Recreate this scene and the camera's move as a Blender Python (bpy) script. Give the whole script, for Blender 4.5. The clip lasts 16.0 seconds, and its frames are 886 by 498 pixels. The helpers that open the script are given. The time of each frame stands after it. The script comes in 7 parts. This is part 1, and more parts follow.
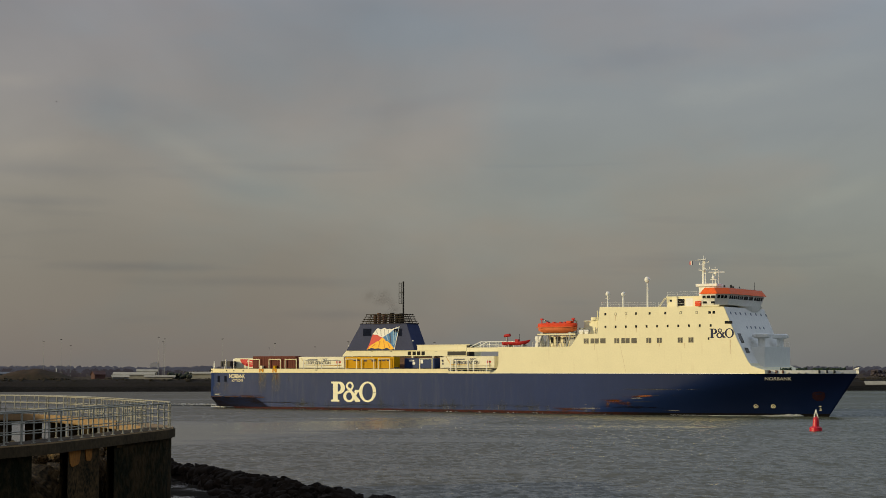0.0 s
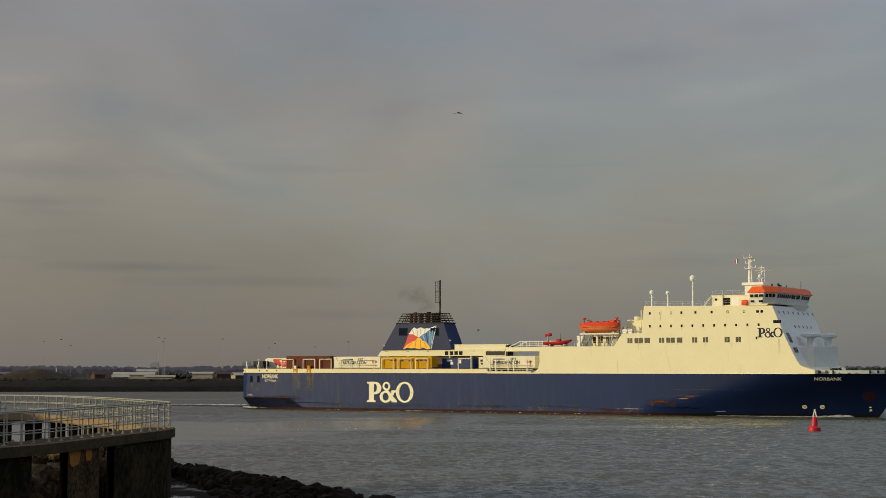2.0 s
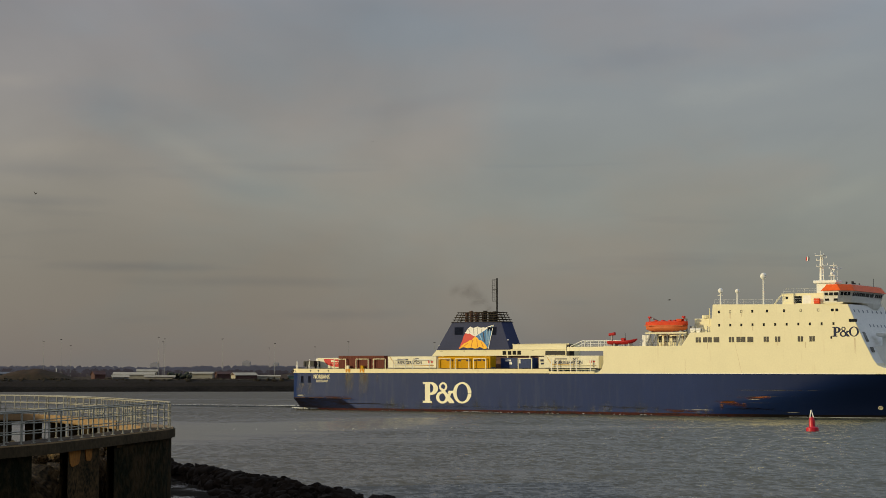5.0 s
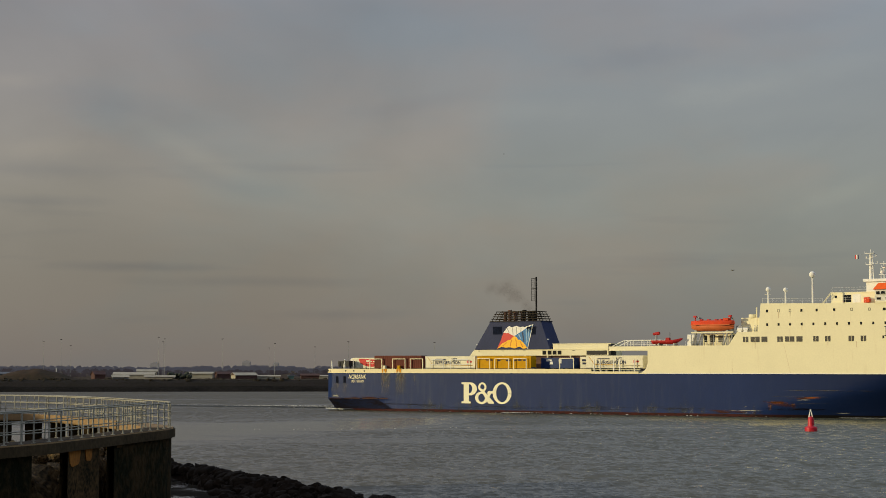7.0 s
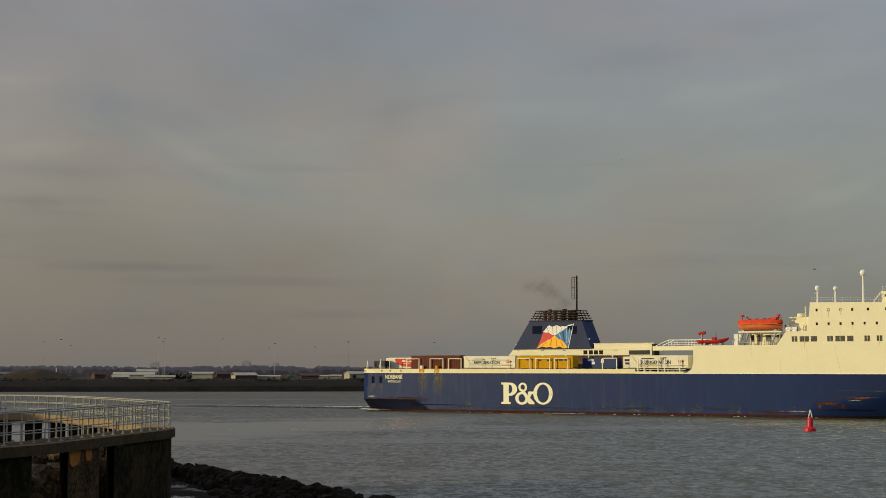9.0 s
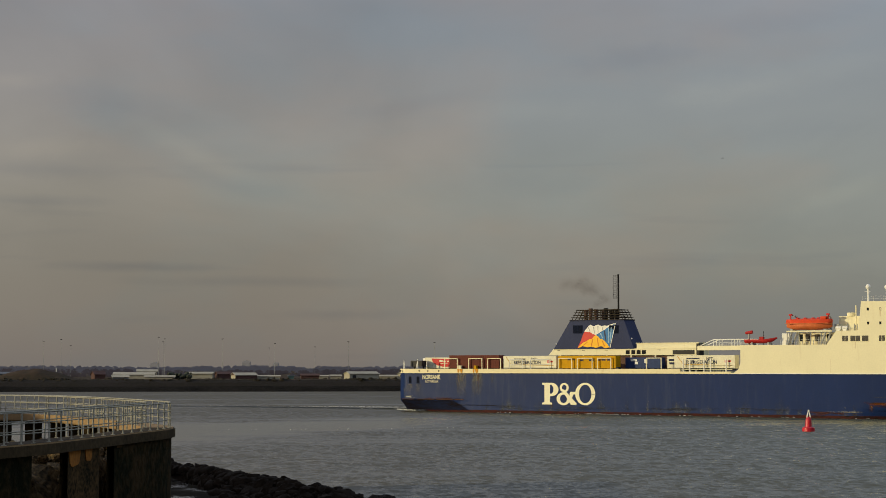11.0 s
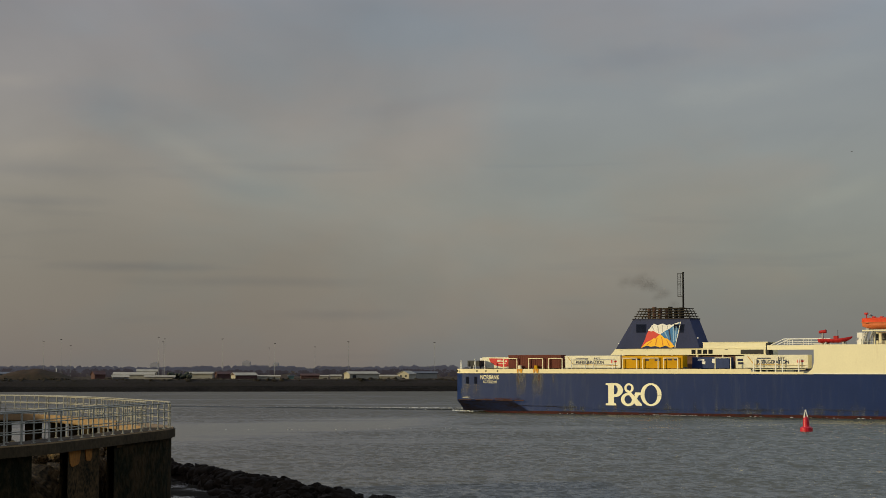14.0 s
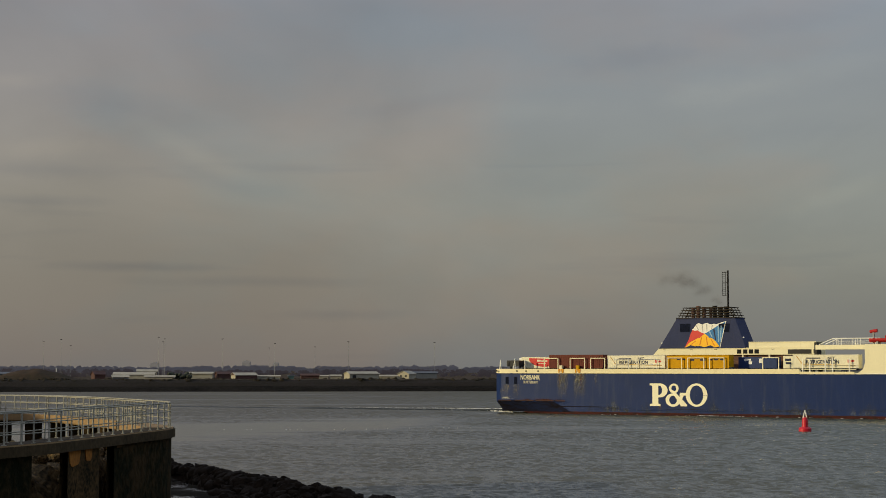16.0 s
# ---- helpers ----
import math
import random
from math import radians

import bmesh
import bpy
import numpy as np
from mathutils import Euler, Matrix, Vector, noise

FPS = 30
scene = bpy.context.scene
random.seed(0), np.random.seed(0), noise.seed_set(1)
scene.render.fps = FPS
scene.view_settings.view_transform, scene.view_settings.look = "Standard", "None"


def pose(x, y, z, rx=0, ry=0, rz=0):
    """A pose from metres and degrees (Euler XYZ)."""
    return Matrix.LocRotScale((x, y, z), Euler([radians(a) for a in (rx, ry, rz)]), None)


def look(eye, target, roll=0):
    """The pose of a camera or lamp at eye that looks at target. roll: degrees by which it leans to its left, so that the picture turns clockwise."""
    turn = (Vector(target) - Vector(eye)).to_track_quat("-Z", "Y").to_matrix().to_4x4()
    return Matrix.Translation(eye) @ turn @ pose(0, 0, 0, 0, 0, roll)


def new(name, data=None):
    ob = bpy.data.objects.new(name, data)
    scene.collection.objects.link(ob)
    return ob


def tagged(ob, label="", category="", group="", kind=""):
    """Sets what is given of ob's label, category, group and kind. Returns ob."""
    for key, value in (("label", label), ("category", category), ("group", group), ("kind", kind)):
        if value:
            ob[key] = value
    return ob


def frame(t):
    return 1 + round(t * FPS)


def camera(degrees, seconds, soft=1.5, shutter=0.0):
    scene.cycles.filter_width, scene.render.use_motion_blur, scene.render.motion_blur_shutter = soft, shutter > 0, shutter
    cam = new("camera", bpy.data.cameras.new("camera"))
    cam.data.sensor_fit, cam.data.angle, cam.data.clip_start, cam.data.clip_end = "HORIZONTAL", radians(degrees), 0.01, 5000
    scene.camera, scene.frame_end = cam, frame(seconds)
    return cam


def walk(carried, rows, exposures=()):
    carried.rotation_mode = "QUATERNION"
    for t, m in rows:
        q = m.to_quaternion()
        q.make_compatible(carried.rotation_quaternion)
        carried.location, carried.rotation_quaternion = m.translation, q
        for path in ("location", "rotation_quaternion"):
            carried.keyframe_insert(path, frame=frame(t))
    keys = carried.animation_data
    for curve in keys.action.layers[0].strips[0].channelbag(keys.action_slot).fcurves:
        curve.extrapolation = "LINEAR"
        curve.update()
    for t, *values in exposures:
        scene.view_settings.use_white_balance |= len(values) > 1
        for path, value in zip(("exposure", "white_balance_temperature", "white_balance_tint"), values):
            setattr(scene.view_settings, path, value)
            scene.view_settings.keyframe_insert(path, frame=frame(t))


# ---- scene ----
# The camera stands still on a raised shore, about ten metres above the water.
EYE_Z = 9.82
cam = camera(29.27, 16.0, soft=0.9)
walk(cam, [(0, pose(0, 0, EYE_Z, 93.993, 0, 0)), (16, pose(0, 0, EYE_Z, 93.993, 0, 0))])

# ---- sky, sun ----
SUN_TO = Vector((-0.955, -0.30, 0.20)).normalized()


def build_world():
    world = bpy.data.worlds.new("sky")
    scene.world = world
    world.use_nodes = True
    nt = world.node_tree
    nodes, links = nt.nodes, nt.links
    bg = nodes["Background"]
    bg.inputs["Strength"].default_value = 0.1
    sky = nodes.new("ShaderNodeTexSky")
    sky.sky_type = "NISHITA"
    sky.sun_disc = False
    sky.sun_elevation = math.asin(SUN_TO.z)
    sky.sun_rotation = math.atan2(SUN_TO.x, SUN_TO.y)
    tc = nodes.new("ShaderNodeTexCoord")
    sep = nodes.new("ShaderNodeSeparateXYZ")
    links.new(tc.outputs["Generated"], sep.inputs[0])
    # cloud deck colour by height above the horizon
    ramp = nodes.new("ShaderNodeValToRGB")
    el = ramp.color_ramp.elements
    el[0].position, el[0].color = 0.0, (1.73, 1.665, 1.58, 1)
    el[1].position, el[1].color = 1.0, (4.6, 5.4, 6.8, 1)
    for p, c in ((0.05, (2.11, 2.035, 1.81, 1)), (0.10, (2.62, 2.57, 2.26, 1)), (0.15, (2.6, 2.6, 2.5, 1)), (0.21, (2.5, 2.6, 2.75, 1)), (0.38, (3.5, 3.8, 4.2, 1)), (0.6, (4.1, 4.7, 5.7, 1))):
        e = el.new(p)
        e.color = c
    links.new(sep.outputs["Z"], ramp.inputs["Fac"])
    # broad soft streaks
    mp = nodes.new("ShaderNodeMapping")
    mp.inputs["Rotation"].default_value = (0, radians(-18), 0)
    mp.inputs["Scale"].default_value = (3.0, 3.0, 6.5)
    links.new(tc.outputs["Generated"], mp.inputs["Vector"])
    n1 = nodes.new("ShaderNodeTexNoise")
    n1.inputs["Scale"].default_value = 1.5
    n1.inputs["Detail"].default_value = 5
    n1.inputs["Roughness"].default_value = 0.5
    n1.inputs["Distortion"].default_value = 0.45
    links.new(mp.outputs["Vector"], n1.inputs["Vector"])
    shade = nodes.new("ShaderNodeMapRange")
    shade.inputs["From Min"].default_value = 0.3
    shade.inputs["From Max"].default_value = 0.7
    shade.inputs["To Min"].default_value = 0.9
    shade.inputs["To Max"].default_value = 1.14
    links.new(n1.outputs["Fac"], shade.inputs["Value"])
    mul = nodes.new("ShaderNodeVectorMath")
    mul.operation = "SCALE"
    links.new(ramp.outputs["Color"], mul.inputs[0])
    links.new(shade.outputs["Result"], mul.inputs["Scale"])
    # warmer cloud towards the west, cooler towards the east
    hue = nodes.new("ShaderNodeMix")
    hue.data_type = "RGBA"
    hue.blend_type = "MULTIPLY"
    hue.inputs["Factor"].default_value = 1.0
    tone = nodes.new("ShaderNodeValToRGB")
    tone.color_ramp.elements[0].position, tone.color_ramp.elements[0].color = 0.36, (1.075, 0.985, 0.95, 1)
    tone.color_ramp.elements[1].position, tone.color_ramp.elements[1].color = 0.66, (0.952, 1.0, 1.05, 1)
    n3 = nodes.new("ShaderNodeTexNoise")
    n3.inputs["Scale"].default_value = 2.6
    n3.inputs["Detail"].default_value = 4
    links.new(mp.outputs["Vector"], n3.inputs["Vector"])
    side = nodes.new("ShaderNodeMath")
    side.operation = "MULTIPLY_ADD"
    side.inputs[1].default_value = 0.8
    links.new(sep.outputs["X"], side.inputs[0])
    links.new(n3.outputs["Fac"], side.inputs[2])
    links.new(side.outputs[0], tone.inputs["Fac"])
    links.new(mul.outputs["Vector"], hue.inputs[6])
    links.new(tone.outputs["Color"], hue.inputs[7])
    # low dark cloud bars
    mp2 = nodes.new("ShaderNodeMapping")
    mp2.inputs["Scale"].default_value = (4.0, 4.0, 42.0)
    links.new(tc.outputs["Generated"], mp2.inputs["Vector"])
    n2 = nodes.new("ShaderNodeTexNoise")
    n2.inputs["Scale"].default_value = 1.3
    n2.inputs["Detail"].default_value = 4
    links.new(mp2.outputs["Vector"], n2.inputs["Vector"])
    bar = nodes.new("ShaderNodeMapRange")
    bar.inputs["From Min"].default_value = 0.58
    bar.inputs["From Max"].default_value = 0.74
    bar.inputs["To Min"].default_value = 1.0
    bar.inputs["To Max"].default_value = 0.9
    links.new(n2.outputs["Fac"], bar.inputs["Value"])
    low = nodes.new("ShaderNodeMapRange")
    low.inputs["From Min"].default_value, low.inputs["From Max"].default_value = 0.065, 0.12
    low.inputs["To Min"].default_value, low.inputs["To Max"].default_value = 0.0, 1.0
    links.new(sep.outputs["Z"], low.inputs["Value"])
    keep = nodes.new("ShaderNodeMath")
    keep.operation = "MAXIMUM"
    links.new(bar.outputs["Result"], keep.inputs[0])
    links.new(low.outputs["Result"], keep.inputs[1])
    bars = keep
    n4 = nodes.new("ShaderNodeTexNoise")
    n4.inputs["Scale"].default_value = 16
    n4.inputs["Detail"].default_value = 4
    links.new(mp.outputs["Vector"], n4.inputs["Vector"])
    # single clouds and paler rifts: place, size, slant, darkening
    for cx, cz, wx, wz, slant, dark in (
            (-0.178, 0.0585, 0.055, 0.0036, 0, 0.15), (-0.105, 0.05, 0.085, 0.004, 0, 0.10), (-0.06, 0.031, 0.05, 0.004, 0, 0.09),
            (-0.148, 0.126, 0.055, 0.0075, -27, -0.065), (-0.195, 0.152, 0.05, 0.012, -8, 0.07), (-0.225, 0.113, 0.06, 0.005, 0, 0.08),
            (-0.235, 0.095, 0.05, 0.004, 0, 0.1), (-0.225, 0.126, 0.045, 0.007, 2, -0.07), (-0.248, 0.163, 0.028, 0.006, 0, -0.07),
            (-0.125, 0.107, 0.05, 0.008, -12, 0.06), (-0.02, 0.153, 0.05, 0.007, 10, 0.05), (0.20, 0.166, 0.075, 0.011, 10, -0.06),
            (0.115, 0.180, 0.05, 0.010, 6, 0.07), (0.18, 0.197, 0.07, 0.010, 6, 0.05), (0.05, 0.150, 0.06, 0.008, 0, -0.045),
            (0.20, 0.135, 0.06, 0.010, 4, 0.05), (0.225, 0.098, 0.045, 0.007, 18, -0.06), (0.05, 0.105, 0.06, 0.012, 0, 0.045), (0.215, 0.060, 0.075, 0.024, 0, -0.075), (0.155, 0.160, 0.042, 0.013, 8, -0.05)):
        terms = []
        ca, sa = math.cos(radians(slant)), math.sin(radians(slant))
        for kx, kz, w in ((ca, sa, wx), (-sa, ca, wz)):
            a = nodes.new("ShaderNodeVectorMath")
            a.operation = "DOT_PRODUCT"
            links.new(tc.outputs["Generated"], a.inputs[0])
            a.inputs[1].default_value = (kx, 0, kz)
            d = nodes.new("ShaderNodeMath")
            d.operation = "MULTIPLY_ADD"
            links.new(a.outputs["Value"], d.inputs[0])
            d.inputs[1].default_value = 1 / w
            d.inputs[2].default_value = -(kx * cx + kz * cz) / w
            terms.append(d)
        cmb = nodes.new("ShaderNodeCombineXYZ")
        links.new(terms[0].outputs[0], cmb.inputs[0])
        links.new(terms[1].outputs[0], cmb.inputs[1])
        ln = nodes.new("ShaderNodeVectorMath")
        ln.operation = "LENGTH"
        links.new(cmb.outputs[0], ln.inputs[0])
        wob = nodes.new("ShaderNodeMath")
        wob.operation = "ADD"
        links.new(ln.outputs["Value"], wob.inputs[0])
        links.new(n4.outputs["Fac"], wob.inputs[1])
        cl = nodes.new("ShaderNodeMapRange")
        cl.interpolation_type = "SMOOTHSTEP"
        cl.inputs["From Min"].default_value, cl.inputs["From Max"].default_value = 0.45, 1.75
        cl.inputs["To Min"].default_value, cl.inputs["To Max"].default_value = 1 - dark, 1.0
        links.new(wob.outputs[0], cl.inputs["Value"])
        both = nodes.new("ShaderNodeMath")
        both.operation = "MULTIPLY"
        links.new(bars.outputs[0], both.inputs[0])
        links.new(cl.outputs[0], both.inputs[1])
        bars = both
    # the darker clouds are cooler, the rifts warmer
    cool = nodes.new("ShaderNodeCombineXYZ")
    for i, k in enumerate((1.25, 1.05, 0.6)):
        pw = nodes.new("ShaderNodeMath")
        pw.operation = "POWER"
        pw.inputs[1].default_value = k
        links.new(bars.outputs[0], pw.inputs[0])
        links.new(pw.outputs[0], cool.inputs[i])
    mul2 = nodes.new("ShaderNodeVectorMath")
    mul2.operation = "MULTIPLY"
    links.new(hue.outputs[2], mul2.inputs[0])
    links.new(cool.outputs[0], mul2.inputs[1])
    mix = nodes.new("ShaderNodeMix")
    mix.data_type = "RGBA"
    mix.inputs["Factor"].default_value = 0.9
    links.new(sky.outputs["Color"], mix.inputs[6])
    links.new(mul2.outputs["Vector"], mix.inputs[7])
    links.new(mix.outputs[2], bg.inputs["Color"])


build_world()
sun = new("sun", bpy.data.lights.new("sun", "SUN"))
sun.data.energy = 2.95
sun.data.angle = radians(0.6)
sun.data.color = (1.0, 0.84, 0.48)
sun.matrix_world = look(SUN_TO * 100, (0, 0, 0))
scene.view_settings.exposure = 0.0

# ---- materials ----


def material(name, color, rough=0.6, metal=0.0, var=0.12, scale=1.5, fine=12.0, bump=0.05, bump_dist=0.02, tint=None, stretch=(1, 1, 1), alpha=1.0, spec=0.5, contrast=1.0):
    """A painted or natural surface: two scales of colour variation and a fine relief, in object space."""
    m = bpy.data.materials.new(name)
    m.use_nodes = True
    nt = m.node_tree
    nodes, links = nt.nodes, nt.links
    b = nodes["Principled BSDF"]
    b.inputs["Roughness"].default_value = rough
    b.inputs["Metallic"].default_value = metal
    b.inputs["Alpha"].default_value = alpha
    b.inputs["Specular IOR Level"].default_value = spec
    tc = nodes.new("ShaderNodeTexCoord")
    mp = nodes.new("ShaderNodeMapping")
    mp.inputs["Scale"].default_value = stretch
    links.new(tc.outputs["Object"], mp.inputs["Vector"])
    n1 = nodes.new("ShaderNodeTexNoise")
    n1.inputs["Scale"].default_value = scale
    n1.inputs["Detail"].default_value = 5
    links.new(mp.outputs["Vector"], n1.inputs["Vector"])
    n2 = nodes.new("ShaderNodeTexNoise")
    n2.inputs["Scale"].default_value = fine
    n2.inputs["Detail"].default_value = 4
    links.new(mp.outputs["Vector"], n2.inputs["Vector"])
    add = nodes.new("ShaderNodeMath")
    add.operation = "ADD"
    links.new(n1.outputs["Fac"], add.inputs[0])
    links.new(n2.outputs["Fac"], add.inputs[1])
    fac = nodes.new("ShaderNodeMapRange")
    fac.inputs["From Min"].default_value = 1 - 0.4 / contrast
    fac.inputs["From Max"].default_value = 1 + 0.4 / contrast
    links.new(add.outputs[0], fac.inputs["Value"])
    mix = nodes.new("ShaderNodeMix")
    mix.data_type = "RGBA"
    dark = tint or [c * (1 - 2 * var) for c in color]
    lite = color if tint else [min(1, c * (1 + var)) for c in color]
    mix.inputs[6].default_value = (*dark, 1)
    mix.inputs[7].default_value = (*lite, 1)
    links.new(fac.outputs["Result"], mix.inputs["Factor"])
    links.new(mix.outputs[2], b.inputs["Base Color"])
    bp = nodes.new("ShaderNodeBump")
    bp.inputs["Strength"].default_value = bump
    bp.inputs["Distance"].default_value = bump_dist
    links.new(n2.outputs["Fac"], bp.inputs["Height"])
    links.new(bp.outputs["Normal"], b.inputs["Normal"])
    return m


def streaked(name, color, rust, rough, amount, scale=(0.35, 0.35, 0.05), low=0.56, high=0.78, var=0.1, spec=0.12, clean_shade=None):
    """Painted steel plating with vertical runs of rust and dirt; over a given stretch the dirt ends and the paint
    darkens in place of the bow's shade.
    """
    m = material(name, color, rough, var=var, scale=0.25, fine=3.0, bump=0.1, bump_dist=0.02, spec=spec)
    nt = m.node_tree
    nodes, links = nt.nodes, nt.links
    b = nodes["Principled BSDF"]
    base = b.inputs["Base Color"].links[0].from_socket
    tc = nodes.new("ShaderNodeTexCoord")
    mp = nodes.new("ShaderNodeMapping")
    mp.inputs["Scale"].default_value = scale
    links.new(tc.outputs["Object"], mp.inputs["Vector"])
    n = nodes.new("ShaderNodeTexNoise")
    n.inputs["Scale"].default_value = 3.0
    n.inputs["Detail"].default_value = 6
    n.inputs["Roughness"].default_value = 0.65
    links.new(mp.outputs["Vector"], n.inputs["Vector"])
    f = nodes.new("ShaderNodeMapRange")
    f.inputs["From Min"].default_value = low
    f.inputs["From Max"].default_value = high
    f.inputs["To Max"].default_value = amount
    links.new(n.outputs["Fac"], f.inputs["Value"])
    mix = nodes.new("ShaderNodeMix")
    mix.data_type = "RGBA"
    mix.inputs[7].default_value = (*rust, 1)
    dirt = f.outputs["Result"]
    if clean_shade:
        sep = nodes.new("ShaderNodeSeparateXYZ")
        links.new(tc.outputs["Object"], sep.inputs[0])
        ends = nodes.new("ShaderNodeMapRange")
        for k, v in zip(("From Min", "From Max", "To Min", "To Max"), (clean_shade[0], clean_shade[1], 1, 0)):
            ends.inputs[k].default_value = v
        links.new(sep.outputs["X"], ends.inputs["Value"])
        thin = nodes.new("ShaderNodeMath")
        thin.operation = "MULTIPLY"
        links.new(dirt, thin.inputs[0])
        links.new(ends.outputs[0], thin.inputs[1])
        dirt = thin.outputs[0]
        # paint darkened towards the bow, standing in for the shade of the flare
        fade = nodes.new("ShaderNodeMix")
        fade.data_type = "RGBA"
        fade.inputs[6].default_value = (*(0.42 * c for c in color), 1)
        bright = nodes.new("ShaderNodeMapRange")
        for k, v in zip(("From Min", "From Max", "To Min", "To Max"), (clean_shade[1] - 34, clean_shade[1], 1, 0)):
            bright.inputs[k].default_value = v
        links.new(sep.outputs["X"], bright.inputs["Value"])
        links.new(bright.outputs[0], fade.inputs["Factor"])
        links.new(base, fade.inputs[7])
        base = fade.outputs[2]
    links.new(dirt, mix.inputs["Factor"])
    links.new(base, mix.inputs[6])
    links.new(mix.outputs[2], b.inputs["Base Color"])
    return m


def water_material():
    """Silty river water: short wind dashes leaned towards the camera, paler lanes and one long slick."""
    m = bpy.data.materials.new("river_water")
    m.use_nodes = True
    nt = m.node_tree
    nodes, links = nt.nodes, nt.links
    b = nodes["Principled BSDF"]
    b.inputs["IOR"].default_value = 1.33
    tc = nodes.new("ShaderNodeTexCoord")

    def math_node(op, *ins):
        n = nodes.new("ShaderNodeMath")
        n.operation = op
        for k, v in enumerate(ins):
            if isinstance(v, (int, float)):
                n.inputs[k].default_value = v
            else:
                links.new(v, n.inputs[k])
        return n.outputs[0]

    def remap(sock, lo, hi, a, c, smooth=False):
        n = nodes.new("ShaderNodeMapRange")
        if smooth:
            n.interpolation_type = "SMOOTHSTEP"
        for k, v in zip(("From Min", "From Max", "To Min", "To Max"), (lo, hi, a, c)):
            n.inputs[k].default_value = v
        links.new(sock, n.inputs["Value"])
        return n.outputs[0]

    def wave(rot, sx, sy, detail=3, rough=0.55, dist=0.3):
        mp = nodes.new("ShaderNodeMapping")
        mp.inputs["Rotation"].default_value = (0, 0, radians(rot))
        mp.inputs["Scale"].default_value = (sx, sy, 1)
        links.new(tc.outputs["Object"], mp.inputs["Vector"])
        n = nodes.new("ShaderNodeTexNoise")
        n.inputs["Scale"].default_value = 1.0
        n.inputs["Detail"].default_value = detail
        n.inputs["Roughness"].default_value = rough
        n.inputs["Distortion"].default_value = dist
        links.new(mp.outputs["Vector"], n.inputs["Vector"])
        return n.outputs["Fac"]

    sp = nodes.new("ShaderNodeSeparateXYZ")
    links.new(tc.outputs["Object"], sp.inputs[0])
    X, Y = sp.outputs["X"], sp.outputs["Y"]
    # base colour warmer along the pier, greener out in the channel
    base_tint = nodes.new("ShaderNodeMix")
    base_tint.data_type = "RGBA"
    base_tint.inputs[6].default_value = (0.084, 0.074, 0.048, 1)
    base_tint.inputs[7].default_value = (0.079, 0.0825, 0.055, 1)
    links.new(remap(math_node("ADD", X, math_node("MULTIPLY", wave(8, 0.02, 0.04, 4), 40.0)), 10, 95, 0, 1), base_tint.inputs["Factor"])
    links.new(base_tint.outputs[2], b.inputs["Base Color"])
    # the slick: broad towards the pier, tapering out along the river
    ragged_edge = wave(4, 0.022, 0.06, 5, 0.6, 0.5)
    across = math_node("DIVIDE", math_node("SUBTRACT", math_node("SUBTRACT", Y, math_node("MULTIPLY", X, 1.3)), 324.0), math_node("SUBTRACT", 31.0, math_node("MULTIPLY", X, 0.78)))
    across = math_node("ADD", math_node("ABSOLUTE", across), math_node("MULTIPLY", math_node("SUBTRACT", ragged_edge, 0.5), 2.2))
    slick = math_node("MULTIPLY", remap(across, 0.45, 1.15, 1, 0, True), remap(X, -6, 14, 1, 0, True))
    slick = math_node("MULTIPLY", slick, remap(X, -120, -70, 0, 1))
    # calmer and rougher lanes across the river
    lanes = remap(wave(3, 0.010, 0.055, 5, 0.6, 0.6), 0.5, 0.68, 0, 0.5, True)
    calm = math_node("SUBTRACT", 1.0, math_node("MAXIMUM", math_node("MULTIPLY", slick, 0.9), lanes))
    links.new(remap(calm, 0, 1, 0.24, 0.2), b.inputs["Roughness"])
    # dashes lean the shading towards the camera, with flatter backs between them
    dash_a = remap(wave(4, 0.85, 0.4, 3, 0.65), 0.42, 0.68, 0, 1)
    dash_b = remap(wave(-5, 1.9, 0.9, 3, 0.65), 0.42, 0.68, 0, 1)
    dash_c = remap(wave(2, 0.16, 0.09, 4, 0.65), 0.5, 0.66, 0, 1)
    back = remap(wave(2, 1.0, 0.5, 3, 0.6), 0.55, 0.68, 0, 1)
    lean = math_node("ADD", math_node("MULTIPLY", dash_a, 0.28), math_node("MULTIPLY", dash_b, 0.26))
    lean = math_node("ADD", lean, math_node("MULTIPLY", dash_c, 0.1))
    # the lean grows with distance, to fit the camera's flat view
    lean = math_node("ADD", lean, remap(Y, 200, 720, 0.09, 0.34))
    lean = math_node("SUBTRACT", lean, math_node("MULTIPLY", back, 0.16))
    lean = math_node("MULTIPLY", lean, calm)
    roll = math_node("MULTIPLY", math_node("SUBTRACT", wave(20, 0.8, 0.3), 0.5), math_node("MULTIPLY", calm, 0.45))
    cmb = nodes.new("ShaderNodeCombineXYZ")
    links.new(roll, cmb.inputs[0])
    links.new(math_node("MULTIPLY", lean, -1.0), cmb.inputs[1])
    geo = nodes.new("ShaderNodeNewGeometry")
    both = nodes.new("ShaderNodeVectorMath")
    both.operation = "ADD"
    links.new(geo.outputs["Normal"], both.inputs[0])
    links.new(cmb.outputs[0], both.inputs[1])
    unit = nodes.new("ShaderNodeVectorMath")
    unit.operation = "NORMALIZE"
    links.new(both.outputs[0], unit.inputs[0])
    links.new(unit.outputs[0], b.inputs["Normal"])
    return m


